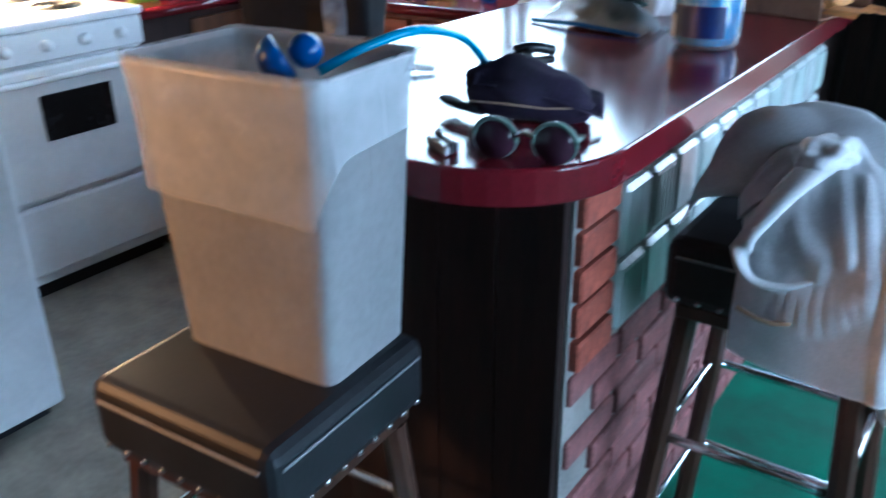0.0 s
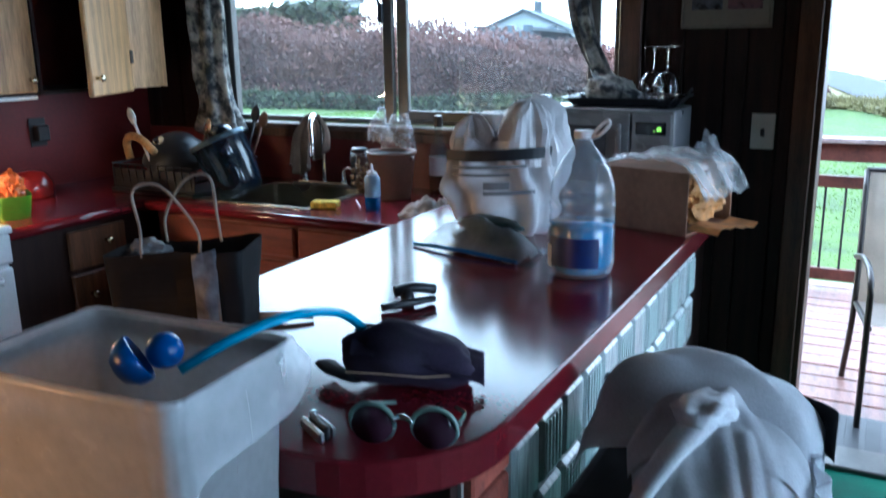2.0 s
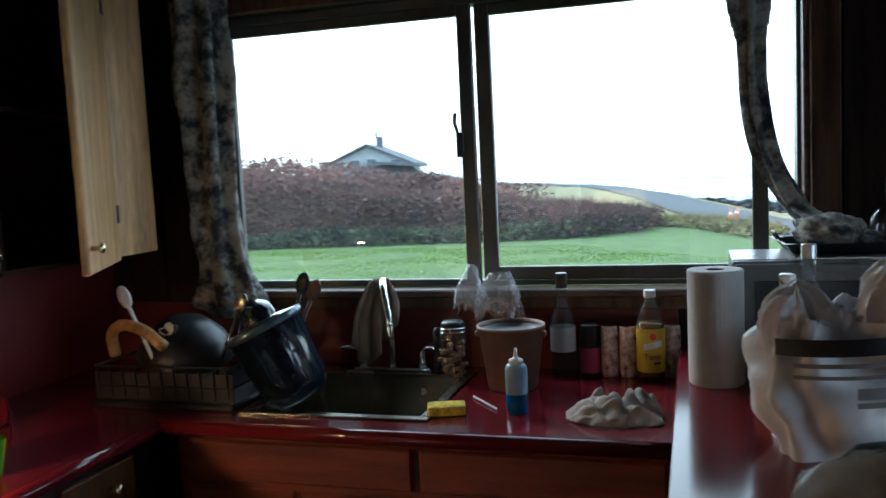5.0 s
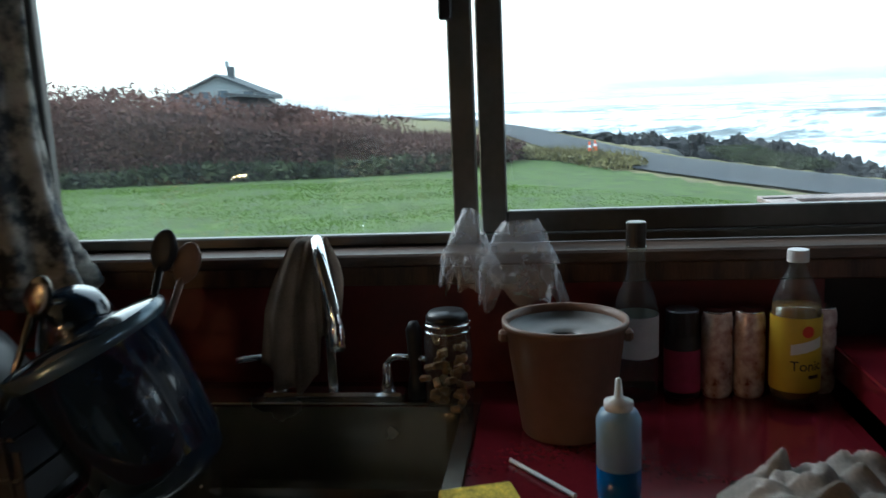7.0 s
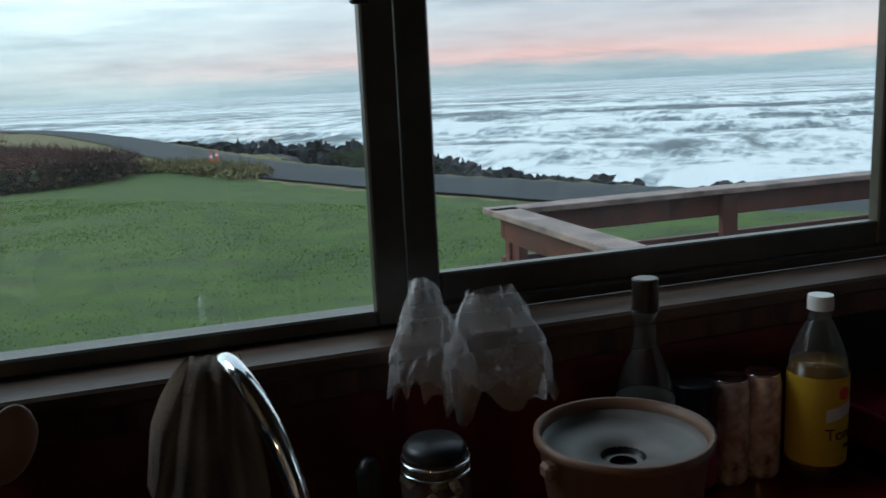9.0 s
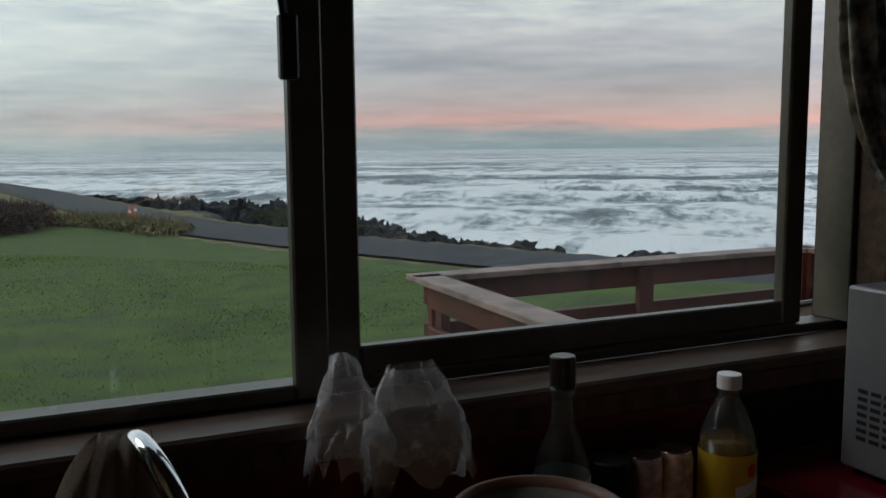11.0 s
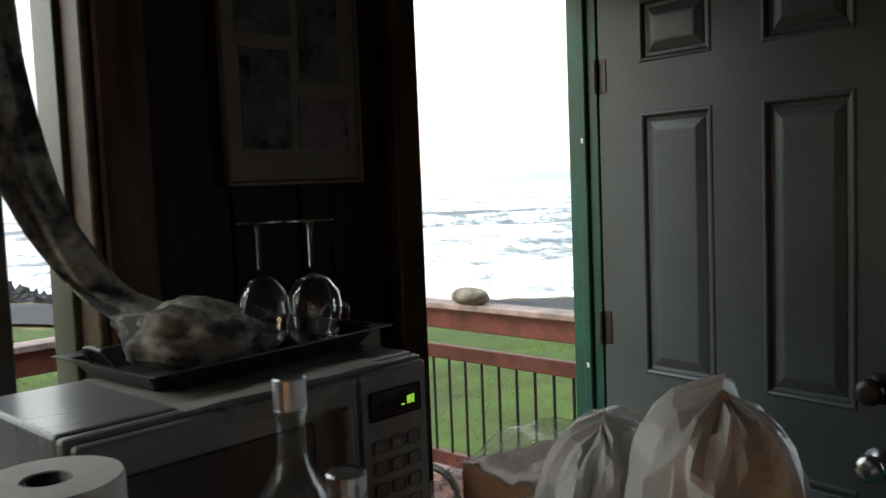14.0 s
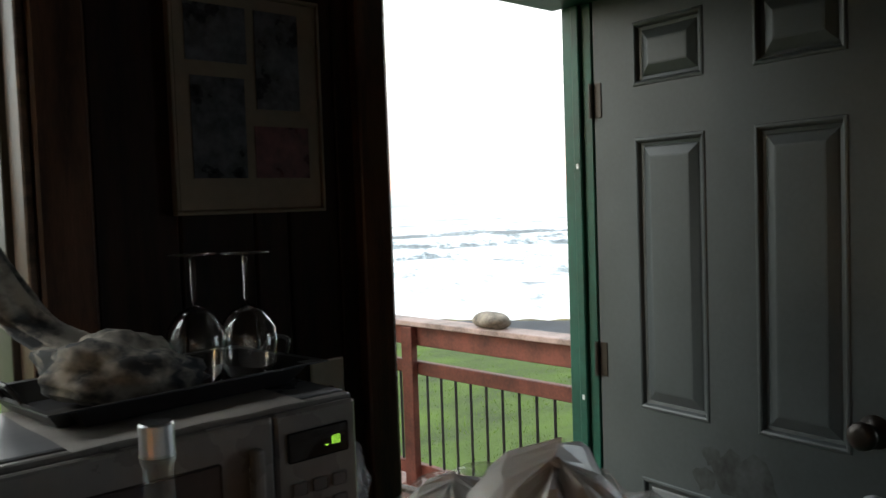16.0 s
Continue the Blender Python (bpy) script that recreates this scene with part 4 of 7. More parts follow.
for x in (-1.14, -0.86):
    for y in (-1.84, -1.46):
        b = bmesh.new()
        for r in (0.03, 0.055, 0.08):
            tube([(r * math.cos(a * math.pi / 12), r * math.sin(a * math.pi / 12), 0.0) for a in range(25)], 0.005, 6, b)
        part("burner", moved(b, pose(x, y, 0.937)), BLACK, stove)
for y in (-1.92, -1.78, -1.64, -1.50, -1.36):
    part("control_knob", moved(lathe([(0, 0), (0.02, 0), (0.017, 0.018), (0, 0.02)], 14), pose(-0.665, y, 0.85, 0, 90)), WHITE_PLASTIC, stove, smooth=True)
fridge = thing("refrigerator", "pale grey refrigerator beside the stove", "refrigerator")
part("body", box(-0.80, -0.06, -2.86, -2.165, 0.03, 1.70, 0.01), WHITE_PLASTIC, fridge)
part("door", box(-0.058, -0.005, -2.86, -2.165, 0.06, 1.20, 0.015, seg=2), WHITE_PLASTIC, fridge)
part("freezer_door", box(-0.058, -0.005, -2.86, -2.165, 1.215, 1.70, 0.015, seg=2), WHITE_PLASTIC, fridge)
part("plinth", box(-0.78, -0.08, -2.84, -2.18, 0.0, 0.03), BLACK, fridge)

# ---------------------------------------------------------------- things on the peninsula
mw = thing("microwave", "silver and white microwave oven on the peninsula", "microwave", pose(0.80, -0.375, PZ))
MWW, MWD, MWH = 0.51, 0.262, 0.290
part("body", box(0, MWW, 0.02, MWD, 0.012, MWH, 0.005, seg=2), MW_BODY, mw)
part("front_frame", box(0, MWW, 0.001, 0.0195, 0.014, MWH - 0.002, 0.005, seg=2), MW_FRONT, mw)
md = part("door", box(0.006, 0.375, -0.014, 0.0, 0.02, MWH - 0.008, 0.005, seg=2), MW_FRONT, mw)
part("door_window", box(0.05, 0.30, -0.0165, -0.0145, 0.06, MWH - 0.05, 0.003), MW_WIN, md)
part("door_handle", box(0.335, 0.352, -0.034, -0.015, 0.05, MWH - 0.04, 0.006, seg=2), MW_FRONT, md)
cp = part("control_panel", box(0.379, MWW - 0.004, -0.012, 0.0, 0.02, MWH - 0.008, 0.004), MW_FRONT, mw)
part("display", box(0.395, MWW - 0.02, -0.0145, -0.0125, MWH - 0.075, MWH - 0.035, 0.002), BLACK_GLASS, cp)
for x, w, h in ((0.463, 0.002, 0.011), (0.452, 0.004, 0.002)):
    part("digit", box(x, x + w, -0.0158, -0.015, MWH - 0.062, MWH - 0.062 + h), GREEN_LED, cp)
for k in range(3):
    part("digit", box(0.467 + k * 0.0035, 0.4682 + k * 0.0035, -0.0158, -0.015, MWH - 0.062, MWH - 0.050), GREEN_LED, cp)
for r in range(5):
    for c in range(3):
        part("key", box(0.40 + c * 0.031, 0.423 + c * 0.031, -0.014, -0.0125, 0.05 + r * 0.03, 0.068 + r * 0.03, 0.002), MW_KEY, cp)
for c in range(5):
    for r in range(7):
        part("vent_slot", box(-0.0012, 0.0, 0.13 + c * 0.022, 0.146 + c * 0.022, 0.06 + r * 0.012, 0.066 + r * 0.012), INK, mw)
for x in (0.03, MWW - 0.03):
    for y in (0.04, MWD - 0.03):
        part("foot", moved(lathe([(0, 0), (0.012, 0), (0.012, 0.013), (0, 0.013)], 10), pose(x, y, 0)), BLACK, mw)
MT = PZ + MWH

pap = sheet(lambda u, v: Vector((0.93 + u * 0.30, -0.385 + v * 0.26, MT + 0.001 + 0.0015 * math.sin(u * 9 + v * 5) ** 2)), 12, 10, 0.0006)
tagged(part("paper_sheet", pap, PAPER), "white paper sheet under the tray", "paper")
tray = thing("serving_tray", "black metal tray on the microwave", "tray", pose(1.115, -0.195, MT + 0.004, 0, 0, 4))
tr_b = bmesh.new()
tr_o = [(-0.19, -0.115), (0.19, -0.115), (0.19, 0.115), (-0.19, 0.115)]
inner = [tr_b.verts.new((x * 0.9, y * 0.86, 0.002)) for x, y in tr_o]
outer = [tr_b.verts.new((x, y, 0.026)) for x, y in tr_o]
lip = [tr_b.verts.new((x * 1.05, y * 1.07, 0.027)) for x, y in tr_o]
tr_b.faces.new(inner)
for i in range(4):
    j = (i + 1) % 4
    tr_b.faces.new((inner[i], inner[j], outer[j], outer[i]))
    tr_b.faces.new((outer[i], outer[j], lip[j], lip[i]))
bmesh.ops.bevel(tr_b, geom=[e for e in tr_b.edges if abs(e.verts[0].co.z - e.verts[1].co.z) > 0.01], offset=0.02, segments=4, affect="EDGES")
bmesh.ops.solidify(tr_b, geom=tr_b.faces[:], thickness=0.002)
part("dish", tr_b, BLACK, tray, smooth=False)
for sx in (-1, 1):
    part("handle", tube(curve_points([(sx * 0.192, -0.03, 0.03), (sx * 0.205, -0.02, 0.05), (sx * 0.205, 0.02, 0.05), (sx * 0.192, 0.03, 0.03)], 10), 0.0035, 6), BLACK, tray)

GLASS = [(0.034, 0.0), (0.039, 0.03), (0.043, 0.06), (0.040, 0.085), (0.026, 0.107), (0.008, 0.118), (0.0038, 0.13), (0.0035, 0.185), (0.006, 0.196), (0.034, 0.2), (0.035, 0.2025), (0.006, 0.2035), (0.0, 0.204)]
for i, (x, y) in enumerate(((1.244, -0.215), (1.187, -0.165))):
    g = thing("wine_glass", "clear wine glass standing upside down on the tray", "wine glass", pose(x, y, MT + 0.0075) @ Matrix.Diagonal((1, 1, 0.92, 1)), "wine glasses on the tray")
    wall = GLASS[:6] + [(max(0.0, r - 0.0014), z - (0.0012 if k > 2 else 0.0)) for k, (r, z) in reversed(list(enumerate(GLASS[:6])))] + GLASS[:1]
    part("bowl", lathe(wall, 36), REAL_GLASS, g, smooth=True)
    part("stem", lathe([(0.0, 0.119)] + GLASS[6:9] + [(0.0, 0.197)], 16), REAL_GLASS, g, smooth=True)
    part("foot", lathe([(0.0, 0.1975), (0.006, 0.198)] + GLASS[9:], 36), REAL_GLASS, g, smooth=True)

roll = thing("paper_towel_roll", "standing roll of white paper towels", "paper towel", pose(0.757, -0.448, PZ))
part("paper", lathe([(0.021, 0.0), (0.064, 0.0), (0.066, 0.004), (0.066, 0.275), (0.064, 0.279), (0.023, 0.279), (0.021, 0.275)], 40, 0.012), PAPER, roll, smooth=False)
# core borrows the near-black frame colour: the hole's shade is painted in
part("core", lathe([(0.0205, 0.278), (0.0205, 0.002), (0.019, 0.002), (0.019, 0.278), (0.0205, 0.278)], 24), DARK_FRAME, roll, smooth=True)
part("loose_sheet", sheet(lambda u, v: Vector((0.0672 * math.cos(3.9 + u * 0.8), 0.0672 * math.sin(3.9 + u * 0.8) - 0.004 * u, 0.002 + v * 0.275)), 10, 4, 0.0006), PAPER, roll)

TALL = [(0.0, 0.0), (0.034, 0.0), (0.038, 0.006), (0.038, 0.20), (0.034, 0.225), (0.018, 0.252), (0.0145, 0.265), (0.0145, 0.30), (0.017, 0.302), (0.017, 0.31), (0.0145, 0.312)]


def bottle(name, label, x, y, z, prof, h, cap, glass=BOTTLE_GLASS, liquid=None, fill=0.4, lab=None, cap_r=1.15):
    ob = thing(name, label, "bottle", pose(x, y, z))
    k = h / prof[-1][1]
    pr = [(r, q * k) for r, q in prof]
    part("glass", lathe(pr, 28), glass, ob, smooth=True)
    if liquid:
        top = fill * h
        lp = [(max(0.0, r - 0.002), max(0.003, q)) for r, q in pr if q < top]
        part("liquid", lathe(lp + [(lp[-1][0], top), (0, top)], 24), liquid, ob, smooth=True)
    if lab:
        m, z0, z1 = lab
        rr = max(r for r, _ in prof) + 0.0006
        part("label", lathe([(rr, z0 * h), (rr, z1 * h)], 28), m, ob, smooth=True)
    if cap:
        m, ch = cap
        r = pr[-1][0] * cap_r
        part("cap", lathe([(0, h - 0.004), (r, h - 0.004), (r, h + ch - 0.002), (r * 0.9, h + ch), (0, h + ch)], 20), m, ob, smooth=False)
    return ob


bottle("spirits_bottle", "tall clear glass bottle with a grey stopper", 0.955, -0.545, PZ, TALL, 0.318, (NICKEL, 0.028))
bottle("liquor_bottle", "clear square-shouldered bottle with a steel screw cap", 0.895, -0.70, PZ, TALL, 0.272, (NICKEL, 0.028), lab=(PINK_LABEL, 0.25, 0.5))
bottle("sauce_jar", "amber jar with a yellow label and brown lid", 0.868, -0.545, PZ, [(0, 0), (0.027, 0), (0.030, 0.006), (0.030, 0.10), (0.024, 0.115), (0.022, 0.12)], 0.125, (AMBER, 0.018), AMBER, None, 0, (TONIC, 0.12, 0.75), 1.25)


def carrier(name, label, m, w, d, h, seed, material):
    """Full shop bag: bulging body, crumpled mouth, two ear handles."""
    ob = thing(name, label, "shopping bag", m)
    def fn(u, v):
        a = u * 2 * math.pi
        k = 0.86 + 0.2 * math.sin(math.pi * min(1, v * 1.1)) - 0.10 * max(0, v - 0.8) * 5
        c = abs(math.cos(a)) ** 0.6 * math.copysign(1, math.cos(a))
        s = abs(math.sin(a)) ** 0.6 * math.copysign(1, math.sin(a))
        n = noise.noise(Vector((math.cos(a) * 2.2, math.sin(a) * 2.2, v * 4 + seed)))
        f = 0.020 * math.sin(a * 9 + v * 5 + seed) * (0.25 + v)
        z = h * v * (1 + 0.10 * noise.noise(Vector((math.cos(a) * 2, math.sin(a) * 2, seed))) * v)
        return Vector(((w * c * k) + c * (f + 0.03 * n), (d * s * k) + s * (f + 0.03 * n), z))
    part("sack", sheet(fn, 64, 26), material, ob, smooth=True)
    return ob


bag = carrier("carrier_bag", "full white plastic shop bag with a black printed strip", pose(0.972, -0.90, PZ, 0, 0, 8), 0.142, 0.108, 0.255, 3.1, BAG)
def ear(cx, cy, r, z0, z1, seed):
    """A stiff loop handle standing up as a creased hump of thin plastic."""
    def fn(u, v):
        a = u * 2 * math.pi
        n = noise.noise(Vector((math.cos(a) * 1.3, math.sin(a) * 1.3, seed)))
        n2 = noise.noise(Vector((math.cos(a) * 2.5, math.sin(a) * 2.5, v * 2.5 + seed)))
        crease = abs(noise.noise(Vector((math.cos(a) * 3.0, math.sin(a) * 3.0, v * 1.2 + seed))))
        k = r * math.sqrt(max(0.0, 1 - v ** 3.2)) * (1 + 0.30 * n + 0.20 * n2 - 0.45 * crease)
        return Vector((cx + k * math.cos(a) + 0.018 * v * n, cy + 0.75 * k * math.sin(a), z0 + (z1 - z0) * v * (1 - 0.18 * abs(n2)) + 0.02 * n * v))
    return fn
for cx, cy, r, z1, seed in ((0.085, -0.055, 0.098, 0.372, 2.0), (0.100, 0.050, 0.072, 0.330, 5.0), (-0.090, -0.010, 0.072, 0.318, 8.0)):
    part("handle_ear", sheet(ear(cx, cy, r, 0.19, z1, seed), 44, 14), BAG, bag)
def mouth(u, v):
    """Creased plastic sagging between the handles."""
    x, y = (u - 0.5) * 0.25, (v - 0.5) * 0.18
    n = noise.noise(Vector((u * 4, v * 4, 2)))
    crease = abs(((u * 4 + v * 2.5 + n) % 1.0) - 0.5)
    return Vector((x, y, 0.235 + 0.06 * crease + 0.035 * n - 0.05 * (abs(u - 0.5) ** 3) * 8))
part("crumpled_mouth", sheet(mouth, 40, 30, 0.0010), BAG, bag)
def strip_fn(z0, z1, a0, a1):
    def fn(u, v):
        a = a0 + (a1 - a0) * u
        return Vector((0.178 * math.cos(a), 0.140 * math.sin(a) - 0.004, z0 + (z1 - z0) * v + 0.010 * math.cos(a)))
    return fn
part("printed_strip", sheet(strip_fn(0.205, 0.235, -2.5, -0.55), 20, 2), INK, bag)
for z0, z1, a0, a1 in ((0.185, 0.193, -2.3, -1.0), (0.165, 0.172, -2.3, -1.3), (0.13, 0.15, -1.7, -1.3), (0.115, 0.125, -1.7, -0.9)):
    part("printed_bar", sheet(strip_fn(z0, z1, a0, a1), 14, 2), GREY_INK, bag)

tagged(part("folded_packet", moved(sheet(lambda u, v: Vector(((u - 0.5) * 0.085 * (1 - v ** 1.6), 0.02 * math.sin(3 * u) + 0.012 * v, 0.27 * v)), 12, 14, 0.004), pose(0.925, -0.80, PZ, 0, 0, 35)), GREEN_PACK, smooth=True), "dark green folded packet standing by the bag", "packet")
pouch = thing("zip_pouch", "clear zip bag holding dark green packets", "plastic bag", pose(1.015, -1.165, PZ, 0, 0, -12))
part("packet", moved(lump((0.105, 0.055, 0.022), 2.2, 0.25, 3, 2), pose(0.0, 0.035, 0.026)), GREEN_PACK, pouch, smooth=True)
part("packet", moved(lump((0.09, 0.05, 0.02), 5.2, 0.25, 3, 2), pose(0.01, 0.03, 0.062)), GREEN_PACK, pouch, smooth=True)
part("film", sheet(lambda u, v: Vector(((u - 0.5) * 0.32, (v - 0.45) * 0.16, 0.004 + 0.078 * math.sin(math.pi * min(1, v * 1.05)) * math.sin(math.pi * u) ** 0.6 + 0.010 * noise.noise(Vector((u * 7, v * 6, 2)))))
                   , 30, 20, 0.0008), POUCH, pouch, smooth=True)
part("zip_strip", tube([(-0.16, -0.068, 0.006), (0.0, -0.072, 0.012), (0.16, -0.068, 0.006)], 0.005, 8), BLUE_LINE, pouch)

# gallon jug, one third full of blue fluid
jug = thing("fluid_jug", "clear plastic jug part full of blue washer fluid", "jug", pose(1.315, -1.268, PZ, 0, 0, -20))
JP = [(0.0, 0.004), (0.062, 0.0), (0.070, 0.01), (0.073, 0.03), (0.073, 0.105), (0.069, 0.112), (0.073, 0.119), (0.073, 0.135), (0.069, 0.142), (0.073, 0.149), (0.073, 0.163), (0.069, 0.170), (0.072, 0.178), (0.070, 0.20), (0.060, 0.235), (0.042, 0.265), (0.026, 0.285), (0.020, 0.292), (0.020, 0.318)]
part("shell", lathe(JP, 36), JUG, jug, smooth=True)
part("fluid", lathe([(0, 0.012), (0.060, 0.010), (0.068, 0.03), (0.0695, 0.105), (0.067, 0.112), (0.0695, 0.118), (0, 0.118)], 32), BLUE_LIQ, jug, smooth=True)
part("label", sheet(lambda u, v: Vector((0.0742 * math.sin(-0.5 + 1.7 * u), -0.0742 * math.cos(-0.5 + 1.7 * u), 0.028 + 0.066 * v)), 16, 2), NAVY_LABEL, jug, smooth=True)
part("barcode_patch", sheet(lambda u, v: Vector((0.0748 * math.sin(-0.80 + 0.42 * u), -0.0748 * math.cos(-0.80 + 0.42 * u), 0.022 + 0.05 * v)), 8, 2), WHITE_LABEL, jug, smooth=True)
part("cap", moved(lathe([(0.0, 0.0), (0.022, 0.0), (0.0225, 0.012), (0.021, 0.016), (0.0, 0.016)], 24), pose(0, 0, 0.304)), WHITE_PLASTIC, jug)
part("carry_loop", tube(curve_points([(0.018, 0, 0.30), (0.035, 0, 0.325), (0.062, 0.0, 0.345), (0.066, 0.0, 0.335), (0.040, 0, 0.312), (0.02, 0, 0.305)], 20), 0.0035, 8), WHITE_LABEL, jug, smooth=True)

carton = thing("carton", "open brown carton with tan paper and clear film", "carton", pose(1.365, -0.66, PZ, 0, 0, -16))
for x0, x1, y0, y1, z0, z1 in ((-0.15, 0.13, -0.13, 0.13, 0.0, 0.006), (-0.15, 0.13, -0.13, -0.126, 0.006, 0.165), (-0.15, 0.13, 0.126, 0.13, 0.006, 0.165), (-0.15, -0.146, -0.126, 0.126, 0.006, 0.165), (-0.15, 0.13, -0.13, 0.13, 0.165, 0.169)):
    part("carton_panel", box(x0, x1, y0, y1, z0, z1, 0.001), BOXCARD, carton)
part("packing_paper", moved(lump((0.05, 0.115, 0.07), 4.0, 0.35, 4, 2.5, 0.4), pose(0.10, 0, 0.082)), ORANGE_CARD, carton)
part("flap", sheet(lambda u, v: Vector((0.13 + u * 0.085, (v - 0.5) * 0.25, 0.02 + 0.012 * math.sin(v * 6) - 0.006 * u + 0.012 * u * noise.noise(Vector((v * 5, 0, 0))))), 8, 10, 0.002), ORANGE_CARD, carton)
part("film_cover", sheet(lambda u, v: Vector((-0.16 + u * 0.34, (v - 0.5) * 0.27, 0.178 + 0.022 * noise.noise(Vector((u * 6, v * 6, 1))) + 0.02 * math.sin(u * 3) - 0.09 * max(0, u - 0.82) * 5)), 34, 26, 0.0008), FILM, carton, smooth=True)
film2 = moved(lump((0.05, 0.045, 0.10), 9.0, 0.4, 4, 2.2, 0.45), pose(1.39, -0.215, PZ + 0.105))
tagged(part("plastic_bag", film2, BAG_THIN), "thin clear plastic bag beside the microwave", "plastic bag")
film3 = moved(lump((0.07, 0.04, 0.04), 6.0, 0.4, 4, 2.2, 0.45), pose(1.405, -0.34, PZ + 0.042))
tagged(part("plastic_bag", film3, BAG_THIN), "crumpled thin plastic bag on the peninsula", "plastic bag")

# small things at the rounded end
clipx = thing("hair_clip", "black plastic hair clip on the red counter", "hair clip", pose(1.085, -1.65, PZ, 0, 0, 55))
part("jaw", tube(curve_points([(-0.06, -0.01, 0.010), (0.0, -0.014, 0.012), (0.055, -0.005, 0.010)], 10), 0.010, 8, flat=0.8), BLACK, clipx, smooth=True)
part("jaw", tube(curve_points([(-0.02, 0.02, 0.028), (0.02, 0.012, 0.034), (0.065, 0.01, 0.024)], 10), 0.011, 8), BLACK, clipx, smooth=True)
part("spring", lathe([(0, 0), (0.012, 0), (0.014, 0.02), (0.009, 0.034), (0, 0.036)], 12), BLACK, clipx, smooth=True)
pur = thing("cloth_pouch", "dark purple cloth pouch with pale stitching", "pouch", pose(1.275, -1.985, PZ, 0, 0, 25))
part("body", moved(lump((0.105, 0.055, 0.05), 1.3, 0.28, 4, 1.4, 0.12, flatten=-0.045), pose(0.0, 0, 0.046, 0, 8, 0)), PURPLE, pur, smooth=True)
part("flap", sheet(lambda u, v: Vector((-0.08 + u * 0.20, -0.05 + v * 0.09, 0.086 - 0.05 * u ** 1.5 - 0.02 * (1 - v) + 0.006 * noise.noise(Vector((u * 6, v * 5, 2))))), 20, 10, 0.004), PURPLE, pur, smooth=True)
part("stitching", tube([(-0.085, -0.058, 0.042), (-0.03, -0.061, 0.040), (0.03, -0.059, 0.034), (0.075, -0.045, 0.032)], 0.0011, 5), CARD, pur)
part("strap", tube(curve_points([(-0.07, -0.03, 0.02), (-0.11, 0.0, 0.02), (-0.13, 0.03, 0.02)], 8), 0.02, 8, flat=0.4), BLACK_MATT, pur, smooth=True)

glasses = thing("sunglasses", "sunglasses with clear green frames and dark lenses", "sunglasses", pose(1.372, -2.155, PZ, 0, 0, 14))
for sx in (-1, 1):
    ring = [(sx * 0.042 + 0.030 * math.cos(a), -0.012 - 0.004 * math.sin(a), 0.030 + 0.028 * math.sin(a)) for a in [i * math.pi / 14 for i in range(29)]]
    rm = part("rim", tube(ring, 0.0034, 8), CLEAR_FRAME, glasses, smooth=True)
    part("lens", moved(lathe([(0, 0), (0.02, 0.0006), (0.029, 0.002), (0.0295, 0.0035), (0.0, 0.002)], 26), pose(sx * 0.042, -0.011, 0.030, 90)), LENS, rm, smooth=True)
    part("temple", tube(curve_points([(sx * 0.073, -0.01, 0.036), (sx * 0.068, 0.05, 0.024), (sx * 0.045, 0.10, 0.008)], 12), 0.0032, 8), CLEAR_FRAME, glasses, smooth=True)
part("bridge", tube(curve_points([(-0.013, -0.013, 0.036), (0, -0.016, 0.042), (0.013, -0.013, 0.036)], 8), 0.004, 8), CHROME, glasses, smooth=True)
coins = thing("bottle_opener", "small grey metal multi-tool on the counter edge", "tool", pose(1.256, -2.185, PZ, 0, 0, -30))
for k in range(3):
    part("plate", box(-0.032 + k * 0.003, 0.032 - k * 0.004, -0.016 + k * 0.010, -0.007 + k * 0.010, 0.0, 0.017 + 0.004 * (k % 2), 0.003), NICKEL if k != 1 else BLACK, coins)
part("pivot", moved(lathe([(0, 0), (0.006, 0), (0.005, 0.006), (0, 0.007)], 12), pose(-0.02, 0.0, 0.019)), CHROME, coins, smooth=True)
hang = lump((0.026, 0.034, 0.062), 3.0, 0.35, 4, 2.5, 0.4)
tagged(part("foil_bundle", moved(hang, pose(0.636, -1.60, 0.925)), FOIL), "crumpled silver and black foil bundle hanging at the counter edge", "foil")
tagged(part("wooden_peg", tube(curve_points([(0.875, -1.85, PZ + 0.010), (0.92, -1.825, PZ + 0.012), (0.965, -1.80, PZ + 0.007)], 10), 0.009, 8, taper=0.6), CARD, smooth=True), "brown wooden stick lying on the red counter", "stick")

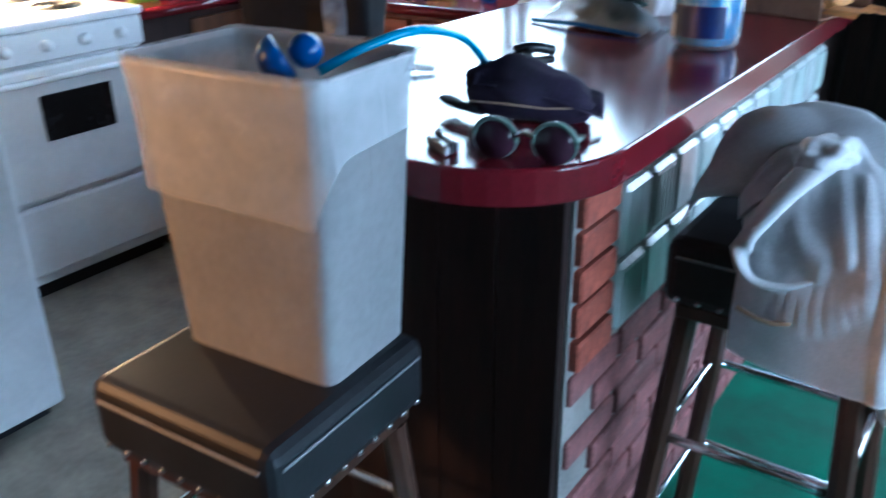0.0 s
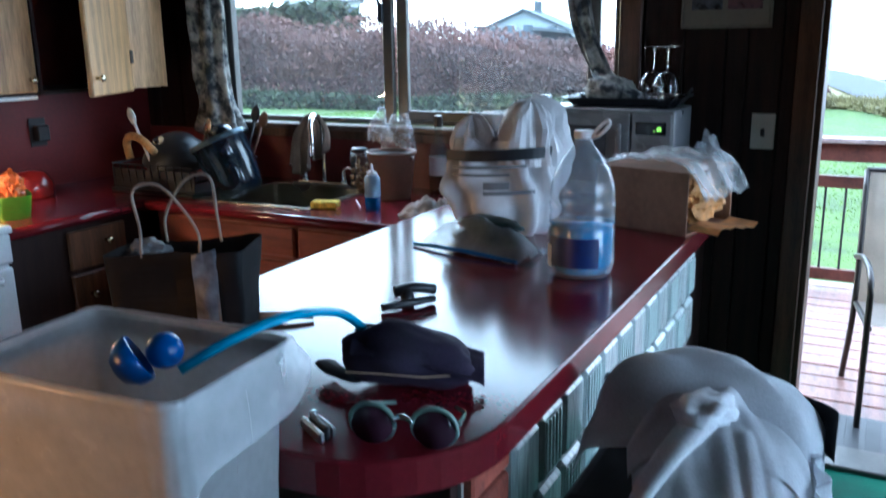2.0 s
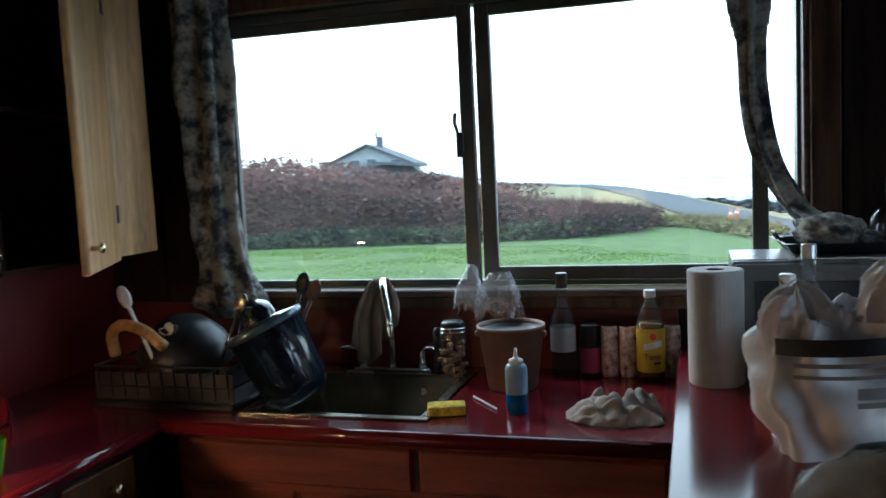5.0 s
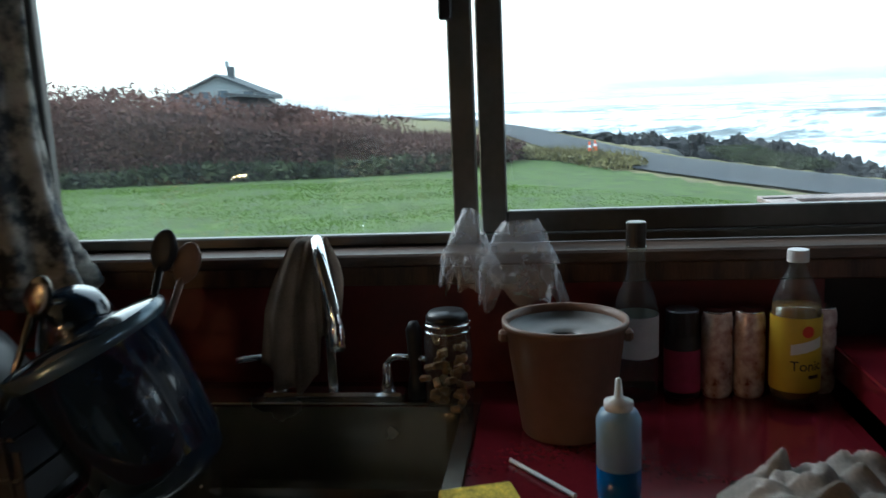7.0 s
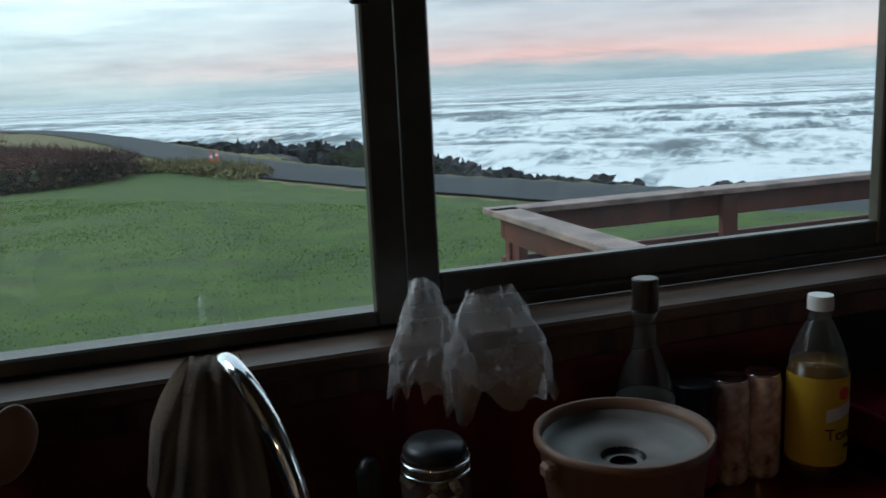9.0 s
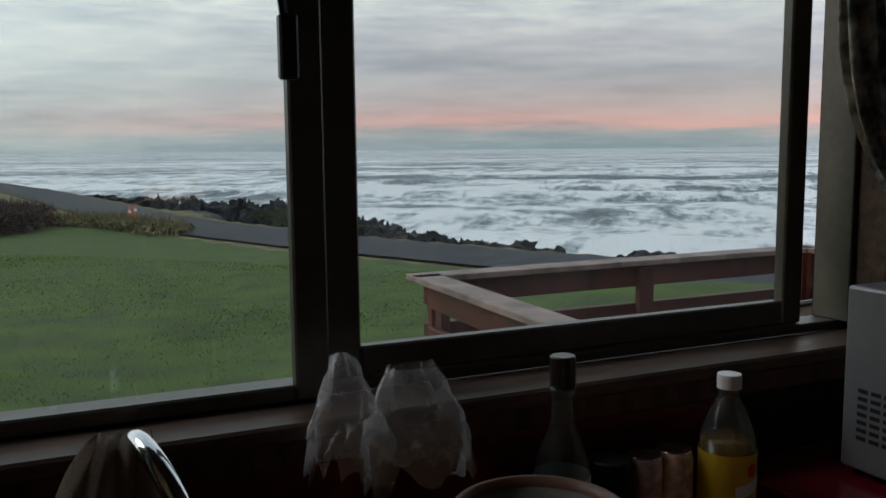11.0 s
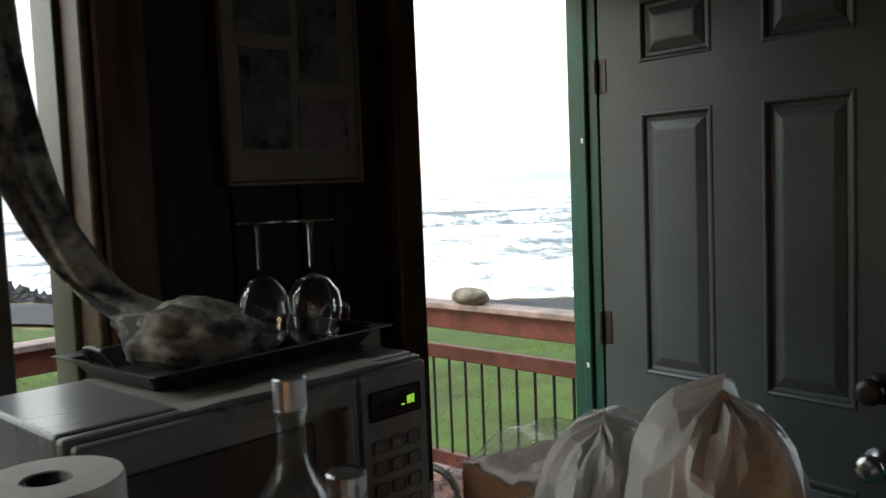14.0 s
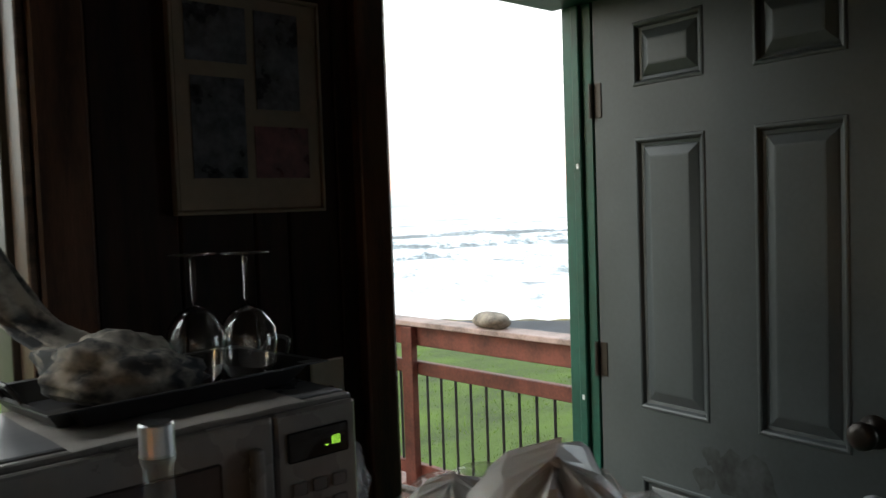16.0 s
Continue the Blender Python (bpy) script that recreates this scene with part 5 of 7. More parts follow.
# two bar stools: square padded seats with a studded edge, wooden legs, chrome rails
def bar_stool(m, top, label, back):
    st = thing("bar_stool", label, "stool", m, "bar stools by the peninsula")
    h = 0.172
    seat = part("seat", box(-h, h, -h, h, top - 0.12, top, 0.022, seg=3), BLACK_SEAT, st, "thick black padded seat")
    part("seat_frame", box(-h + 0.02, h - 0.02, -h + 0.02, h - 0.02, top - 0.15, top - 0.121, 0.004), WOOD_LEG, st)
    stud = mesh_of("stud", lathe([(0.0, 0.003), (0.004, 0.002), (0.005, 0.0)], 8), NICKEL, True)
    for k in range(9):
        for rot in (0, 90, 180, 270):
            sd = part("stud", stud, NICKEL, seat)
            sd.matrix_basis = pose(0, 0, 0, 0, 0, rot) @ pose(-0.144 + k * 0.036, -h - 0.0005, top - 0.105, 90)
    for rot in (0, 90):
        part("piping", moved(tube([(-h + 0.02, -h - 0.001, top - 0.03), (h - 0.02, -h - 0.001, top - 0.03)], 0.0025, 6), pose(0, 0, 0, 0, 0, rot)), GREY_INK, seat)
    for sx in (-1, 1):
        for sy in (-1, 1):
            part("leg", tube([(sx * 0.185, sy * 0.175, 0.0), (sx * 0.135, sy * 0.13, top - 0.15)], 0.021, 8), WOOD_LEG, st)
    for z, k in ((0.20, 1.0), (0.42, 0.9)):
        q = [(-0.175 * k, -0.165 * k, z), (0.175 * k, -0.165 * k, z), (0.175 * k, 0.165 * k, z), (-0.175 * k, 0.165 * k, z), (-0.175 * k, -0.165 * k, z)]
        part("foot_rail", tube(q, 0.010, 8), CHROME, st, smooth=True)
    if back:
        band = sheet(lambda u, v: Vector((0.0175 + 0.1875 * math.cos(math.pi * u), 0.055 + 0.075 * math.sin(math.pi * u), top + 0.035 + 0.085 * v)), 30, 4, 0.03)
        part("backrest", band, BLACK_SEAT, st, "curved black padded backrest", smooth=True)
        for sx in (-1, 1):
            part("back_post", tube([(sx * 0.14, 0.10, top - 0.02), (sx * 0.145, 0.107, top + 0.06)], 0.012, 8), WOOD_LEG, st)
    return st


bar_stool(pose(1.095, -2.425, 0, 0, 0, 3), 0.72, "bar stool with a black studded seat under the bin", False)
bar_stool(pose(1.668, -1.735, 0, 0, 0, 0), 0.815, "bar stool with a black studded seat under the clothes", True)

wbin = thing("waste_bin", "white plastic waste bin with a clear liner", "waste bin", pose(1.096, -2.352, 0.72, 0, 0, 4))
def bin_fn(w0, w1, d0, d1, z0, z1, power=0.28):
    def fn(u, v):
        a = u * 2 * math.pi
        c, s = math.cos(a), math.sin(a)
        w, d = w0 + (w1 - w0) * v, d0 + (d1 - d0) * v
        return Vector((w * abs(c) ** power * math.copysign(1, c), d * abs(s) ** power * math.copysign(1, s), z0 + (z1 - z0) * v))
    return fn
bb = sheet(bin_fn(0.136, 0.160, 0.092, 0.106, 0.0, 0.420, 0.16), 96, 6, 0.003)
box(-0.132, 0.132, -0.088, 0.088, 0.001, 0.006, 0.002, bb)
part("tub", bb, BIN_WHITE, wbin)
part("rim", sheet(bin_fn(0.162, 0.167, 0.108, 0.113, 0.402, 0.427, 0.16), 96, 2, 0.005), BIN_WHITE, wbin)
def liner_fn(u, v):
    """Liner turned out over the rim: long and slack in front, gathered short at the far corner."""
    a = u * 2 * math.pi
    ca, sa = math.cos(a), math.sin(a)
    p = bin_fn(1, 1, 1, 1, 0, 0, 0.16)(u, 0)
    crease = 0.0035 * noise.noise(Vector((p.x * 3.5, p.y * 3.5, v * 2.5))) + 0.002 * noise.noise(Vector((p.x * 11, p.y * 11, v * 3)))
    if v < 0.35:
        k = 0.955 + 0.045 * v / 0.35
        return Vector((p.x * 0.168 * k, p.y * 0.114 * k, 0.392 + 0.038 * v / 0.35 + crease * 0.4))
    q = (v - 0.35) / 0.65
    near = max(0.0, min(1.0, 0.5 - 0.62 * sa - 0.16 * ca))
    flare = 0.020 * max(0.0, ca * 0.8 + sa * 0.6) ** 2
    drop = 0.035 + 0.150 * near ** 0.8 + 0.012 * noise.noise(Vector((ca * 1.4, sa * 1.4, 3)))
    narrow = 0.024 * drop * q / 0.42
    return Vector((p.x * (0.1705 - narrow + flare * q) + crease * ca, p.y * (0.1165 - narrow * 0.6 + flare * q) + crease * sa, 0.431 - drop * q + crease * 0.5))
part("liner", sheet(liner_fn, 200, 20), LINER, wbin, "thin clear bin liner folded over the rim", smooth=True)

launcher = thing("ball_launcher", "blue plastic ball launcher across the bin and counter", "dog toy")
arm = curve_points([(1.163, -2.335, 1.125), (1.195, -2.275, 1.150), (1.226, -2.205, 1.163), (1.225, -2.10, 1.138), (1.205, -2.01, 1.090), (1.195, -1.96, 1.045)], 30)
part("arm", tube(arm, 0.0092, 10, flat=0.7), BALL_CYAN, launcher, smooth=True)
cup = lathe([(0.0, -0.030), (0.018, -0.025), (0.029, -0.012), (0.032, 0.004), (0.029, 0.006), (0.026, -0.010), (0.016, -0.021), (0.0, -0.026)], 22)
part("cup", moved(cup, pose(1.128, -2.368, 1.145, 60, 0, 140)), BALL_BLUE, launcher, smooth=True)
bl = bmesh.new()
bmesh.ops.create_uvsphere(bl, u_segments=24, v_segments=14, radius=0.0225)
tagged(part("ball", moved(bl, pose(1.152, -2.345, 1.152)), BALL_BLUE, smooth=True), "small blue rubber ball in the launcher", "ball")

# clothes over the stool
hood_c = thing("hoodie", "pale grey hooded fleece heaped over the stool", "clothing", pose(1.668, -1.735, 0.0))
SEAT_Z = 0.815
def wrinkle(p, seed, amount):
    """Soft cloth folds at two sizes."""
    return amount * (noise.noise(p * 9 + Vector((seed, 0, 0))) + 0.45 * noise.noise(p * 23 + Vector((0, seed, 0))))


def drape_fn(u, v):
    """Cloth thrown over the curved backrest: an arch across, hanging to the floor side."""
    t = v * 2 - 1
    a = math.pi * (1 - max(0.0, min(1.0, (u - 0.08) / 0.70)))
    c, s = math.cos(a), max(0.0, math.sin(a))
    x, z = 0.185 * abs(c) ** 0.8 * math.copysign(1, c), SEAT_Z + 0.012 + 0.175 * s ** 0.75
    if u > 0.78:
        k = (u - 0.78) / 0.22
        x, z = x + 0.035 * k, z - 0.20 * k
    if u < 0.08:
        x, z = x - 0.006, z - 0.004
    p = Vector((x, 0.045 + 0.10 * t, z - 0.13 * abs(t) ** 2.6 * (0.3 + 0.7 * s)))
    f = wrinkle(p, 2, 0.011) + 0.007 * math.sin(x * 34 + t * 4)
    return p + Vector((f * c, f * (0.4 if t < 0 else -0.4), f * s))
part("back_drape", sheet(drape_fn, 90, 34, 0.006), HOODIE, hood_c, smooth=True)


FRONT = curve_points([(0.02, 0.945, 0), (-0.06, 0.955, 0), (-0.125, 0.930, 0), (-0.180, 0.870, 0), (-0.205, 0.800, 0), (-0.208, 0.720, 0), (-0.200, 0.650, 0)], 50)
FOLDS = [curve_points([(a, b, 0) for a, b in run], 26) for run in (
    [(0.58, 0.06), (0.50, 0.18), (0.36, 0.32), (0.18, 0.46), (0.11, 0.58), (0.18, 0.68), (0.36, 0.72), (0.58, 0.70), (0.74, 0.62)],
    [(0.62, 0.14), (0.74, 0.30), (0.84, 0.50), (0.89, 0.72), (0.90, 1.0)], [(0.48, 0.24), (0.55, 0.40), (0.62, 0.54)],
    [(0.05, 0.20), (0.22, 0.13), (0.42, 0.11), (0.62, 0.12)], [(0.66, 0.30), (0.72, 0.50), (0.74, 0.66)], [(0.28, 0.42), (0.36, 0.52), (0.48, 0.58)])]
def ridges(u, v):
    """Height of the thick folds and the twisted sleeve on the front."""
    q = Vector((u, v, 0))
    h = 0.0
    for k, run in enumerate(FOLDS):
        d = min((p - q).length for p in run)
        w = 0.075 if k == 0 else 0.05
        h = max(h, (0.034 if k == 0 else 0.022) * math.exp(-(d / w) ** 2.6))
    return h


def front_fn(u, v):
    """The bundled front: lies on the seat and falls over its edge."""
    at = v * (len(FRONT) - 1)
    i = min(len(FRONT) - 2, int(at))
    q = FRONT[i].lerp(FRONT[i + 1], at - i)
    w = 2 * u - 1
    bulge = 1 - abs(w) ** 3.2
    left, right = -0.115 + 0.065 * min(1, v * 1.8), 0.180 + 0.022 * v
    x = left + (right - left) * u
    y, z = q.x, q.y
    z = SEAT_Z + 0.016 + (z - SEAT_Z - 0.016) * (0.25 + 0.75 * bulge) if z > SEAT_Z + 0.016 else z - 0.018 * u
    y = y if y > -0.14 else y + 0.022 * (1 - bulge)
    p = Vector((x, y, z))
    n = noise.noise(Vector((u * 2.2, v * 2.2, 4)))
    # a few broad folds run down from the gathered hood and die out below
    f = wrinkle(p, 7, 0.005) + 0.010 * bulge * math.sin(u * 13 + 3.5 * n + v * 3) * max(0.0, 1.0 - 1.1 * v)
    f += 0.42 * ridges(u, v)
    down = min(1.0, max(0.0, (v - 0.15) / 0.45))
    return p + Vector((0, -f * down - 0.004 * down, f * (1 - down) + 0.004))
part("front_panel", sheet(front_fn, 90, 84, 0.006), HOODIE, hood_c, smooth=True)


def tail_fn(u, v):
    """Loose side hanging off the seat in deep folds."""
    a = u * 2 * math.pi
    y = -0.085 + (0.095 - 0.02 * v) * math.cos(a)
    x = 0.178 + 0.026 * v + (0.018 + 0.006 * v) * math.sin(a) + 0.010 * math.sin(y * 75 + 5 * v)
    return Vector((x + wrinkle(Vector((x, y, v)), 5, 0.008), y, 0.885 - (0.29 + 0.035 * math.sin(y * 40)) * v))
part("side_panel", sheet(tail_fn, 60, 36, 0.004), HOODIE, hood_c, smooth=True)
part("sleeve", tube(curve_points([(0.050, -0.060, 0.965), (0.010, -0.130, 0.940), (-0.030, -0.183, 0.880), (-0.045, -0.204, 0.830), (-0.020, -0.214, 0.798), (0.030, -0.212, 0.800), (0.075, -0.196, 0.822)], 40), 0.028, 14, flat=0.55, taper=0.25), HOODIE, hood_c, "twisted sleeve", smooth=True)
part("gathered_hood", moved(lump((0.052, 0.040, 0.030), 6.3, 0.35, 4, 1.6, 0.3), pose(0.030, -0.085, 0.965, 0, 0, 30)), HOODIE, hood_c, smooth=True)
part("drawstring", tube(curve_points([(-0.035, -0.222, 0.752), (-0.01, -0.226, 0.745), (0.02, -0.226, 0.742), (0.045, -0.222, 0.748)], 16), 0.004, 6), CARD, hood_c, "brown stitched label", smooth=True)

# ---------------------------------------------------------------- along the sink
sq = thing("squeeze_bottle", "frosted squeeze bottle with blue dish soap", "bottle", pose(0.262, -0.472, CZ))
part("body", lathe([(0, 0.05), (0.029, 0.05), (0.029, 0.115), (0.024, 0.125), (0.018, 0.128)], 24), SQUEEZE, sq, smooth=True)
part("soap", lathe([(0, 0), (0.026, 0.0), (0.0292, 0.005), (0.0292, 0.05), (0, 0.05)], 24), BLUE_SOAP, sq, smooth=True)
part("nozzle_cap", lathe([(0, 0.128), (0.019, 0.128), (0.019, 0.138), (0.008, 0.143), (0.006, 0.146), (0.0035, 0.168), (0, 0.169)], 18), WHITE_PLASTIC, sq, smooth=True)
tagged(part("sponge", moved(box(-0.05, 0.05, -0.03, 0.03, 0.0, 0.026, 0.005, seg=2), pose(0.082, -0.515, CZ + 0.001, 0, 0, 18)), SPONGE), "yellow cellulose sponge beside the sink", "sponge")
tagged(part("straw", tube([(0.115, -0.36, CZ + 0.004), (0.205, -0.47, CZ + 0.004)], 0.0035, 8), WHITE_LABEL), "thin white drinking straw on the counter", "straw")

pail = thing("compost_pail", "tan plastic pail with a grey inset lid", "pail", pose(0.20, -0.23, CZ))
part("pail", lathe([(0, 0), (0.068, 0.0), (0.072, 0.006), (0.094, 0.172), (0.099, 0.174), (0.099, 0.184), (0.093, 0.184), (0.09, 0.172), (0.07, 0.01), (0, 0.008)], 40), POT_TAN, pail, smooth=True)
part("lid", lathe([(0.015, 0.146), (0.024, 0.145), (0.026, 0.154), (0.06, 0.157), (0.085, 0.163), (0.0895, 0.172), (0.0915, 0.170)], 40), POT_LID, pail, smooth=True)
part("lid_well", lathe([(0, 0.138), (0.02, 0.138), (0.026, 0.153)], 24), BLACK, pail, smooth=True)
for sx in (-1, 1):
    part("lug", box(sx * 0.096 - 0.008, sx * 0.096 + 0.008, -0.022, 0.0, 0.15, 0.168, 0.004), POT_TAN, pail)

jar = thing("clip_jar", "glass clip-top jar of dried pasta", "jar", pose(0.004, -0.155, CZ))
part("glass", lathe([(0, 0), (0.036, 0), (0.040, 0.005), (0.040, 0.135), (0.034, 0.15), (0.034, 0.16)], 28), BOTTLE_GLASS, jar, smooth=True)
for k in range(36):
    a, r, z = k * 2.4, 0.020 + 0.011 * ((k * 7) % 3) / 2, 0.008 + 0.003 * k
    part("pasta_piece", moved(lathe([(0, 0), (0.006, 0.002), (0.0065, 0.018), (0, 0.022)], 6), pose(r * math.cos(a), r * math.sin(a), z, 50 + 13 * (k % 5), 30 * (k % 7), k * 37)), BEAN, jar)
part("lid", lathe([(0, 0.178), (0.03, 0.178), (0.036, 0.17), (0.036, 0.162), (0, 0.162)], 28), BLACK, jar, smooth=True)
for z in (0.158, 0.146):
    part("wire_band", tube([(0.0385 * math.cos(i * math.pi / 14), 0.0385 * math.sin(i * math.pi / 14), z) for i in range(29)], 0.002, 6), CHROME, jar, smooth=True)

WINE = [(0, 0.0), (0.035, 0), (0.038, 0.006), (0.038, 0.165), (0.032, 0.195), (0.018, 0.225), (0.0145, 0.24), (0.0145, 0.275), (0.018, 0.277), (0.018, 0.287), (0.015, 0.288)]
bottle("stoppered_bottle", "clear glass bottle with a dark cork stopper", 0.326, -0.075, CZ, WINE, 0.27, (BRONZE, 0.04), lab=(WHITE_LABEL, 0.28, 0.55))
bottle("sauce_bottle", "dark bottle with a pink label and black cap", 0.405, -0.07, CZ, [(0, 0), (0.029, 0), (0.031, 0.005), (0.031, 0.10), (0.027, 0.112), (0.025, 0.115)], 0.115, (BLACK, 0.04), BLACK, None, 0, (PINK_LABEL, 0.1, 0.75), 1.15)
for x in (0.463, 0.517, 0.640):
    c = thing("tall_can", "slim drink can with a floral print", "can", pose(x, -0.072 if x < 0.6 else -0.05, CZ), "slim cans by the wall")
    part("body", lathe([(0, 0.002), (0.022, 0), (0.0265, 0.008), (0.0265, 0.138), (0.0235, 0.150)], 26), CAN, c, smooth=True)
    part("lid", lathe([(0.0235, 0.150), (0.0245, 0.153), (0.022, 0.152), (0.0, 0.149)], 26), CHROME, c, smooth=True)
ton = thing("tonic_bottle", "plastic tonic water bottle with a yellow label", "bottle", pose(0.584, -0.105, CZ, 0, 0, 12))
part("bottle", lathe([(0, 0.006), (0.028, 0.0), (0.038, 0.012), (0.040, 0.03), (0.040, 0.155), (0.037, 0.178), (0.026, 0.208), (0.0155, 0.228), (0.0135, 0.236), (0.0135, 0.25)], 32), BOTTLE_GLASS, ton, smooth=True)
part("water", lathe([(0, 0.009), (0.036, 0.014), (0.038, 0.03), (0.038, 0.168), (0, 0.168)], 28), AMBER, ton, smooth=True)
lb = part("label", lathe([(0.0408, 0.028), (0.0410, 0.03), (0.0410, 0.152), (0.0408, 0.154)], 36), TONIC, ton, smooth=True)
part("red_disc", sheet(lambda u, v: Vector((0.0416 * math.sin(0.24 * u * math.cos(2 * math.pi * v)), -0.0416 * math.cos(0.24 * u * math.cos(2 * math.pi * v)), 0.132 + 0.010 * u * math.sin(2 * math.pi * v))), 5, 24), RED_DOT, lb)
part("logo_bar", sheet(lambda u, v: Vector((0.0415 * math.sin(-0.65 + 1.3 * u), -0.0415 * math.cos(-0.65 + 1.3 * u), 0.092 + 0.018 * v + 0.012 * u)), 14, 2), WHITE_LABEL, lb)
lettering("Tonic", 0.024, pose(0, 0, 0.066), INK, lb, 0.0412)
part("small_print_bar", sheet(lambda u, v: Vector((0.0415 * math.sin(0.05 + 0.5 * u), -0.0415 * math.cos(0.05 + 0.5 * u), 0.052 + 0.006 * v)), 8, 2), INK, lb)
part("cap", lathe([(0, 0.262), (0.0165, 0.262), (0.0172, 0.258), (0.0172, 0.242), (0.0, 0.242)], 24), WHITE_PLASTIC, ton)

def heap_fn(u, v):
    x, y = u - 0.5, v - 0.5
    d = math.hypot(x, y) * 2
    if d > 1:
        x, y, d = x / d, y / d, 1.0
    n = noise.noise(Vector((u * 3.3, v * 3.3, 5)))
    n2 = abs(noise.noise(Vector((u * 7, v * 7, 2))))
    h = max(0.0, 1 - d ** 2.2)
    return Vector((0.515 + x * 0.26 + 0.03 * n, -0.49 + y * 0.20 + 0.02 * n2, CZ + 0.004 + 0.040 * h * (0.75 + 0.8 * n) + 0.028 * n2 * h + 0.020 * h * abs(math.sin(13 * u + 6 * n + 5 * v)) + 0.008 * math.sin(31 * v + 9 * n) * h))
tagged(part("cleaning_cloth", sheet(heap_fn, 64, 52, 0.003), CLOTH, smooth=True), "crumpled beige cloth on the red counter", "cloth")

for x, sc, seed in ((0.035, 1.0, 2.0), (0.125, 1.05, 6.0)):
    def bagfn(u, v, x=x, sc=sc, seed=seed):
        a = u * 2 * math.pi
        n = noise.noise(Vector((math.cos(a) * 2.4, math.sin(a) * 2.4, v * 5 + seed)))
        n3 = noise.noise(Vector((math.cos(a) * 6, math.sin(a) * 6, v * 3 + seed)))
        peak = 0.006 if seed < 3 else 0.024
        r = (peak + 0.036 * min(1, v * 1.7) + 0.016 * n * v + 0.010 * n3) * sc
        z = (1.243 if seed < 3 else 1.218) - v * (0.13 + 0.045 * n3 + 0.03 * n)
        return Vector((x + r * 1.15 * math.cos(a) + 0.008 * n, -0.052 + r * 0.5 * math.sin(a) + 0.05 * max(0, 0.5 - v), z + 0.006 * n))
    tagged(part("thin_plastic_bag", sheet(bagfn, 40, 22), BAG_THIN, smooth=True), "thin clear plastic bag hung over the window sill to dry", "plastic bag", "bags on the sill")

# drainer with pans
rack = thing("dish_drainer", "black dish drainer on the counter", "dish drainer", pose(-0.70, -0.36, CZ))
part("tray", box(-0.27, 0.19, -0.22, 0.20, 0.0, 0.018, 0.006), BLACK, rack)
for k in range(11):
    part("wire", tube(curve_points([(-0.25 + k * 0.042, -0.20, 0.02), (-0.25 + k * 0.042, -0.21, 0.11), (-0.25 + k * 0.042, -0.2, 0.12)], 8), 0.003, 6), BLACK, rack)
for z in (0.06, 0.118):
    part("rail", tube([(-0.26, -0.205, z), (0.18, -0.205, z), (0.18, 0.19, z), (-0.26, 0.19, z), (-0.26, -0.205, z)], 0.0035, 6), BLACK, rack)
part("basket_side", box(-0.265, 0.185, -0.203, -0.199, 0.02, 0.10), BLACK, rack)

roaster = thing("stock_pot", "dark blue enamel stock pot leaning by the sink", "pot", pose(-0.335, -0.44, CZ + 0.008, 0, 0, 12))
tilt = pose(-0.03, 0, 0.0, 0, -25, 0) @ Matrix.Diagonal((0.98, 1.02, 1.16, 1))
pot_p = [(0.0, 0.0), (0.066, 0.0), (0.088, 0.012), (0.098, 0.04), (0.106, 0.12), (0.110, 0.195), (0.116, 0.2), (0.116, 0.207), (0.108, 0.206), (0.103, 0.19), (0.094, 0.05), (0.08, 0.02), (0.0, 0.012)]
part("shell", moved(lathe(pot_p, 44), tilt), NAVY_ENAMEL, roaster, smooth=True)
part("rim_band", moved(lathe([(0.1165, 0.192), (0.120, 0.198), (0.120, 0.206), (0.1165, 0.21)], 44), tilt), GREY_RIM, roaster, smooth=True)
part("lid", moved(lathe([(0.112, 0.203), (0.104, 0.210), (0.05, 0.217), (0.0, 0.219)], 40), tilt), NAVY_ENAMEL, roaster, smooth=True)
bowl2 = thing("mixing_bowl", "upturned dark enamel bowl in the drainer", "bowl", pose(-0.535, -0.36, CZ + 0.19))
part("bowl", moved(lathe([(0.062, -0.04), (0.06, -0.02), (0.052, 0.02), (0.036, 0.045), (0.0, 0.055)], 30), pose(0, 0, 0.03, 18, 12, 0)), NAVY_ENAMEL, bowl2, smooth=True)
part("stand", lathe([(0.03, -0.19), (0.03, 0.0), (0.028, 0.0), (0.028, -0.19)], 16), BLACK, bowl2)
wok = thing("wok", "black wok with a pale wooden handle on the drainer", "pan", pose(-0.80, -0.43, CZ + 0.17, 0, 0, -12))
part("body", moved(lathe([(0.145, -0.055), (0.143, -0.045), (0.12, 0.0), (0.07, 0.045), (0.0, 0.06)], 36), pose(0.02, 0.05, 0.0, 10, 14, 0)), BLACK, wok, smooth=True)
part("wooden_handle", tube(curve_points([(-0.165, -0.06, -0.045), (-0.155, -0.075, 0.02), (-0.09, -0.09, 0.055), (0.0, -0.095, 0.045), (0.075, -0.09, 0.0)], 22), 0.017, 10), WOOD_LIGHT, wok, smooth=True)
part("steel_plate", moved(lathe([(0, 0.004), (0.03, 0.003), (0.034, 0)], 18, squash=0.7), pose(0.06, -0.055, 0.045, 38, 12, 0)), CHROME, wok, smooth=True)
